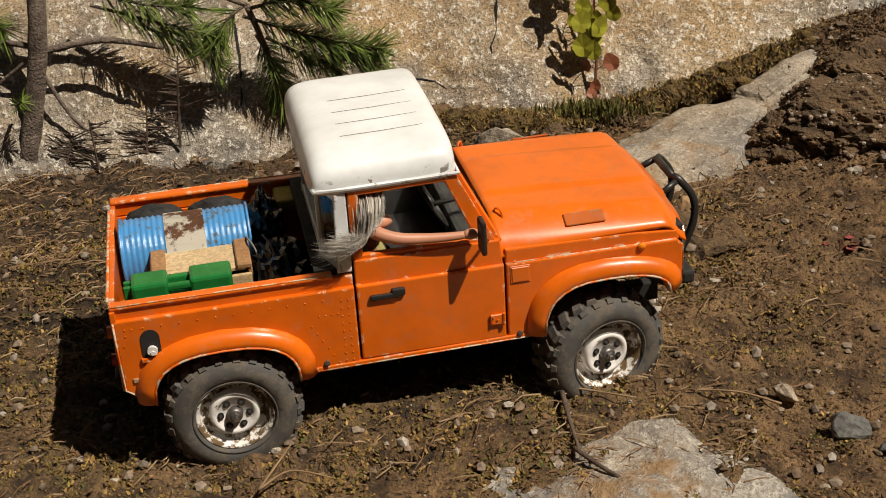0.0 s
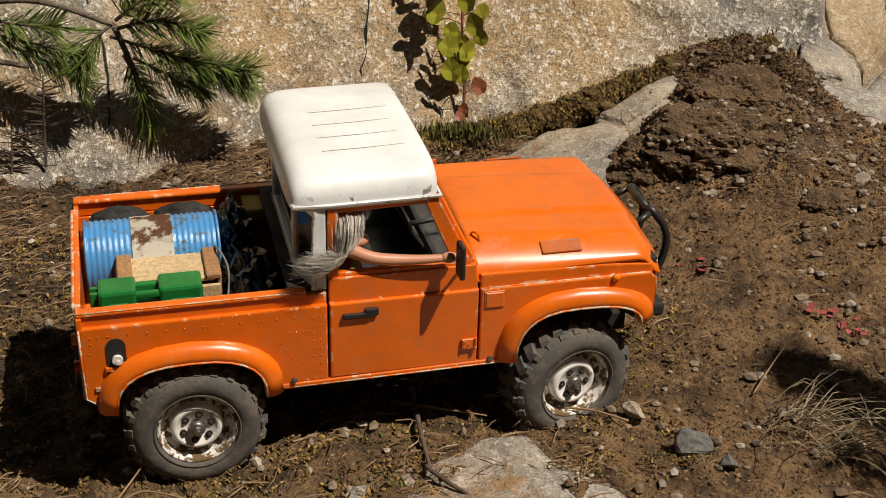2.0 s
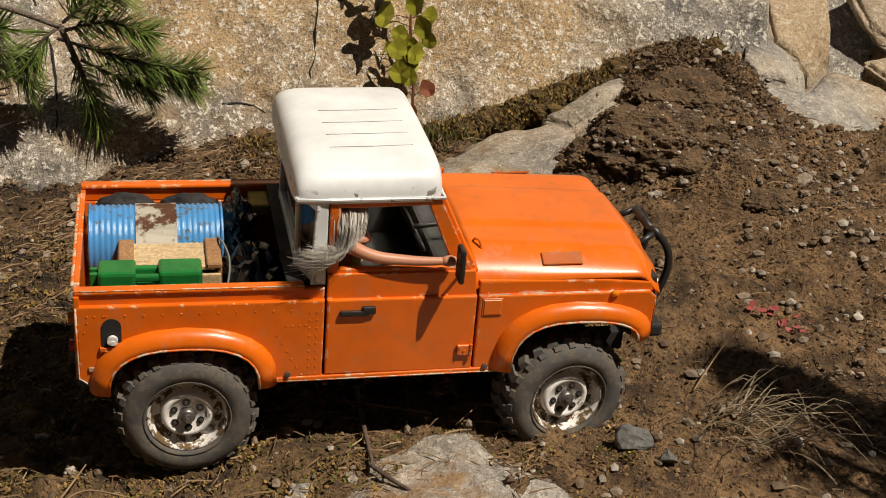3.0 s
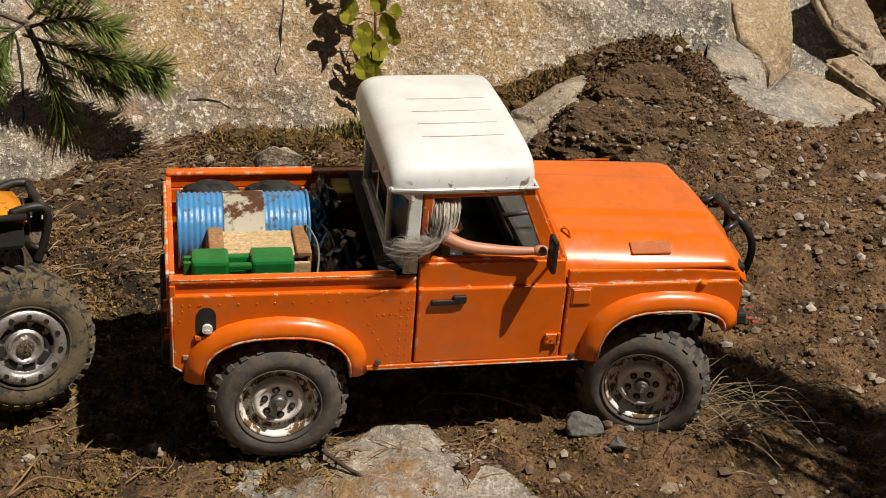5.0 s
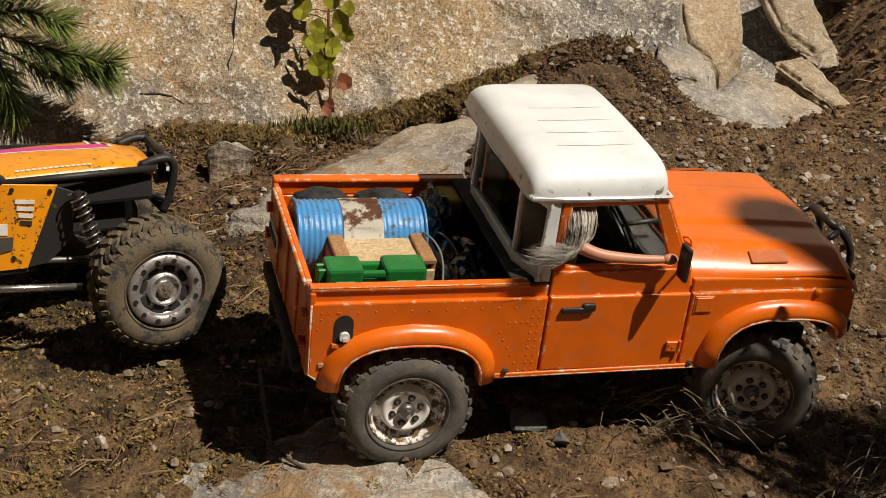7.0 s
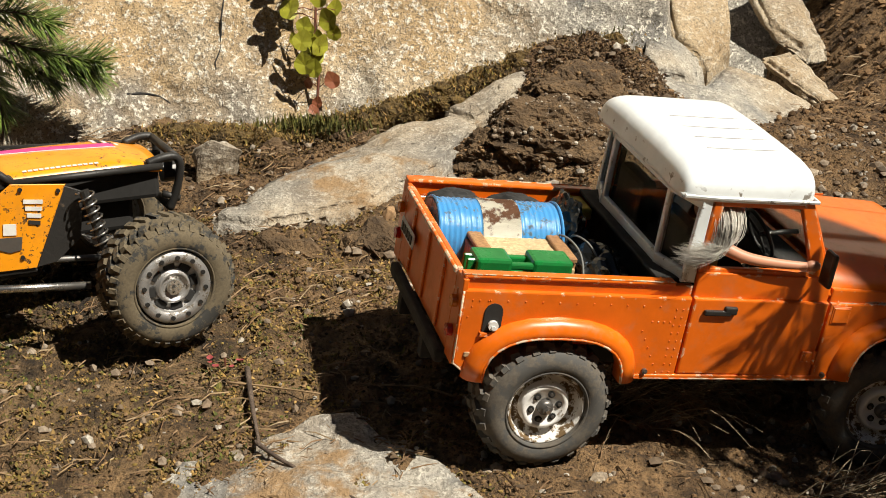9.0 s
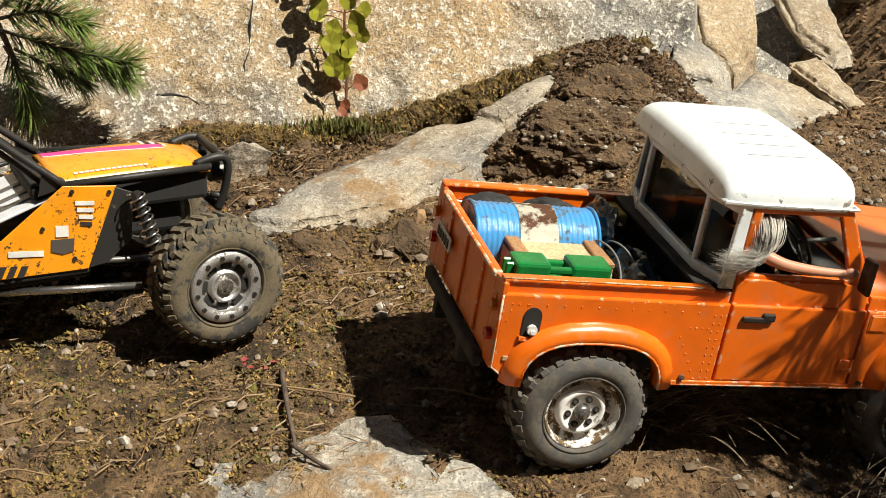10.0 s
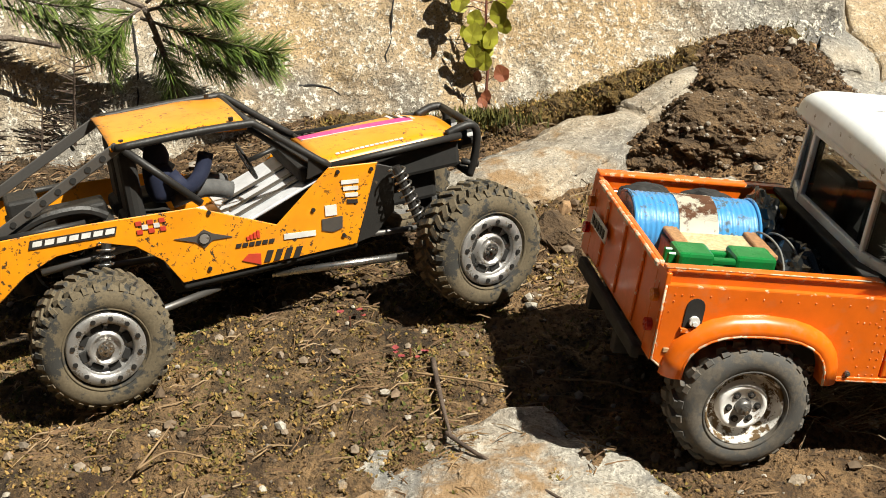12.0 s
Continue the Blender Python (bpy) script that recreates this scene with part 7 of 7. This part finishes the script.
scatter("foot_turf", 9000, 23, (-0.34, -0.06, 1.32, 1.47), (0.0016, 0.0055), TURF_MOSS, "dark brown mossy turf below the rock face", "moss", lambda x, y: sm(0.0, 0.04, y - 1.34 - 0.75 * max(x + 0.19, 0.0)) * sm(-0.34, -0.28, x))
scatter("green_moss", 3500, 5, (-0.6, 0.1, 0.74, 1.15), (0.002, 0.006), GREEN_MOSS, "patches of green moss", "moss", patch)
scatter("mound_moss", 9000, 17, (0.04, 0.34, 1.36, 1.68), (0.0015, 0.0055), HEATHER, "red-brown withered heather on the mound", "moss", on_mound)
scatter("bank_crumbs", 5000, 18, (0.3, 0.8, 1.5, 2.05), (0.001, 0.006), CRUMBS, "loose brown soil on the bank")
scatter("dark_earth_crumbs", 12000, 7, (0.02, 0.36, 1.33, 1.66), (0.0005, 0.0021), DARK_CRUMBS, "dark crumbling earth of the mound", density=lambda x, y: gauss(x, 0.19, 0.11) * sm(0.0, 0.02, x - 0.075 - 0.56 * (y - 1.498)))
scatter("wall_foot_needles", 1500, 19, (-0.95, -0.15, 1.08, 1.46), (0.010, 0.034), STRAW, "fallen brown pine needles under the young pine", "needle", lambda x, y: 1 if fract((x * 12, y * 12, 5.0), 3) > 0.0 else 0.1)
scatter("wall_foot_crumbs", 8000, 9, (-0.95, -0.1, 1.05, 1.48), (0.001, 0.0042), DARK_CRUMBS, "dark humus crumbs below the rock face")
scatter("bank_needles", 900, 6, (0.1, 0.68, 0.74, 1.75), (0.012, 0.04), STRAW, "fallen brown pine needles", "needle", lambda x, y: 0.2 + 0.8 * sm(0.4, 0.6, x))


# moss along the foot of the face and over the ledge
MOSS_LINE = [Vector(p) for p in ((-0.30, 1.450, 0.084), (-0.265, 1.455, 0.092), (-0.215, 1.450, 0.093), (-0.165, 1.455, 0.088), (-0.115, 1.480, 0.088), (-0.065, 1.500, 0.099), (-0.001, 1.530, 0.109), (0.059, 1.565, 0.124), (0.136, 1.608, 0.145), (0.222, 1.650, 0.158), (0.272, 1.650, 0.146))]


def build_moss_band():
    rng = np.random.default_rng(8)
    line = smooth_path(MOSS_LINE, 10)
    bm = bmesh.new()
    for i in range(260):
        p = line[int(rng.integers(len(line)))] + Vector((rng.normal(0, 0.008), rng.normal(-0.004, 0.010), rng.normal(0, 0.004)))
        m = Matrix.Translation(p) @ Matrix.Diagonal((rng.uniform(0.008, 0.022), rng.uniform(0.007, 0.015), rng.uniform(0.006, 0.016), 1))
        out = bmesh.ops.create_icosphere(bm, subdivisions=3, radius=1.0, matrix=m)
        for v in out["verts"]:
            v.co += (v.co - p) * 0.45 * fract(v.co * 90, 3)
    tagged(part("moss_cushion", bm, TURF, None, ""), "dark mossy turf along the foot of the rock face", kind="stuff")
    vs, fs = [], []
    for i in range(30000):
        p = line[int(rng.integers(len(line)))] + Vector((rng.normal(0, 0.010), rng.normal(-0.008, 0.010), rng.normal(0.005, 0.006)))
        s = rng.uniform(0.003, 0.007)
        a = rng.uniform(0, 6.28)
        d = Vector((math.cos(a) * rng.uniform(0.2, 1), math.sin(a) * rng.uniform(0.2, 1), rng.uniform(0.2, 1))) * s
        w = Vector((-math.sin(a), math.cos(a), 0)) * s * 0.2
        k = len(vs)
        vs += [p + w, p - w, p + d]
        fs.append((k, k + 1, k + 2))
    me = bpy.data.meshes.new("moss_fronds")
    me.from_pydata(vs, [], fs)
    me.materials.append(MOSS)
    tagged(new("moss_fronds", me), "brown-green moss fronds along the rock face", kind="stuff")
    vs, fs = [], []
    for i in range(3000):
        c = Vector((0.215, 1.645, 0.166)) if i % 3 else Vector((-0.12, 1.462, 0.102))
        p = c + Vector((rng.normal(0, 0.024), rng.normal(0, 0.008), rng.normal(0.002, 0.004)))
        s = rng.uniform(0.005, 0.012)
        a = rng.uniform(0, 6.28)
        d = Vector((math.cos(a) * 0.4, math.sin(a) * 0.4, 1)) * s
        w = Vector((-math.sin(a), math.cos(a), 0)) * s * 0.12
        k = len(vs)
        vs += [p + w, p - w, p + d]
        fs.append((k, k + 1, k + 2))
    me = bpy.data.meshes.new("green_moss_fronds")
    me.from_pydata(vs, [], fs)
    me.materials.append(GREEN_MOSS)
    tagged(new("green_moss_fronds", me), "tufts of green moss on the ledge", kind="stuff")


build_moss_band()


# ---- what moves ----
def between(rows, t):
    """A row's values at a time, on a straight line between its neighbours."""
    for a, b in zip(rows, rows[1:]):
        if a[0] <= t <= b[0]:
            k = (t - a[0]) / (b[0] - a[0])
            return [p + k * (q - p) for p, q in zip(a[1:], b[1:])]
    return list(rows[-1][1:])


def travelled(rows, times):
    out, far, last = [], 0.0, None
    for t in times:
        p = Vector(between(rows, t)[:3])
        if last is not None:
            far += (p - last).length
        last = p
        out.append(far)
    return out


STEER = [(0, 12), (2.5, 12), (3.2, 6), (4.6, -16), (5.5, -24), (7, -22), (9, -12), (12, -12)]
BUGGY_STEER = [(0, 0), (9, 2), (10.5, 6), (12, 9)]


def motions():
    times = [0.25 * i for i in range(49)]
    path = [(t, pose(x, y, z, rx, ry, rz)) for t, x, y, z, rx, ry, rz in TRUCK_ROWS]
    walk(truck, path)
    for ob in cargo:
        walk(ob, path)
    far = travelled(TRUCK_ROWS, times)
    for w, x, s in truck_wheels:
        rows = []
        for t, d in zip(times, far):
            turn = between(STEER, t)[0] if x > 0.1 else 0.0
            ang = math.degrees(d / TYRE_R) + (25 if x > 0.1 else 0)
            flip = 180 if s > 0 else 0
            rows.append((t, pose(x, s * 0.081, -0.001, 0, 0, turn) @ pose(0, 0, 0, 0, ang, 0) @ pose(0, 0, 0, 0, 0, flip)))
        walk(w, rows)
    rest = white_stone.matrix_basis.copy()
    pressed = Matrix.Translation((0.006, -0.004, -0.013)) @ rest
    walk(white_stone, [(0, rest), (2.1, rest), (2.9, pressed), (12, pressed)])
    path = [(t, pose(x, y, z, rx, ry, rz)) for t, x, y, z, rx, ry, rz in BUGGY_ROWS]
    walk(buggy, path)
    for ob in buggy_load:
        walk(ob, path)
    far = travelled(BUGGY_ROWS, times)
    for w, x, s in buggy_wheels:
        rows = []
        for t, d in zip(times, far):
            turn = between(BUGGY_STEER, t)[0] if x > 0.1 else 0.0
            flip = 180 if s > 0 else 0
            rows.append((t, pose(x, s * 0.1, 0, 0, 0, turn) @ pose(0, 0, 0, 0, math.degrees(d / BUGGY_R), 0) @ pose(0, 0, 0, 0, 0, flip)))
        walk(w, rows)


motions()
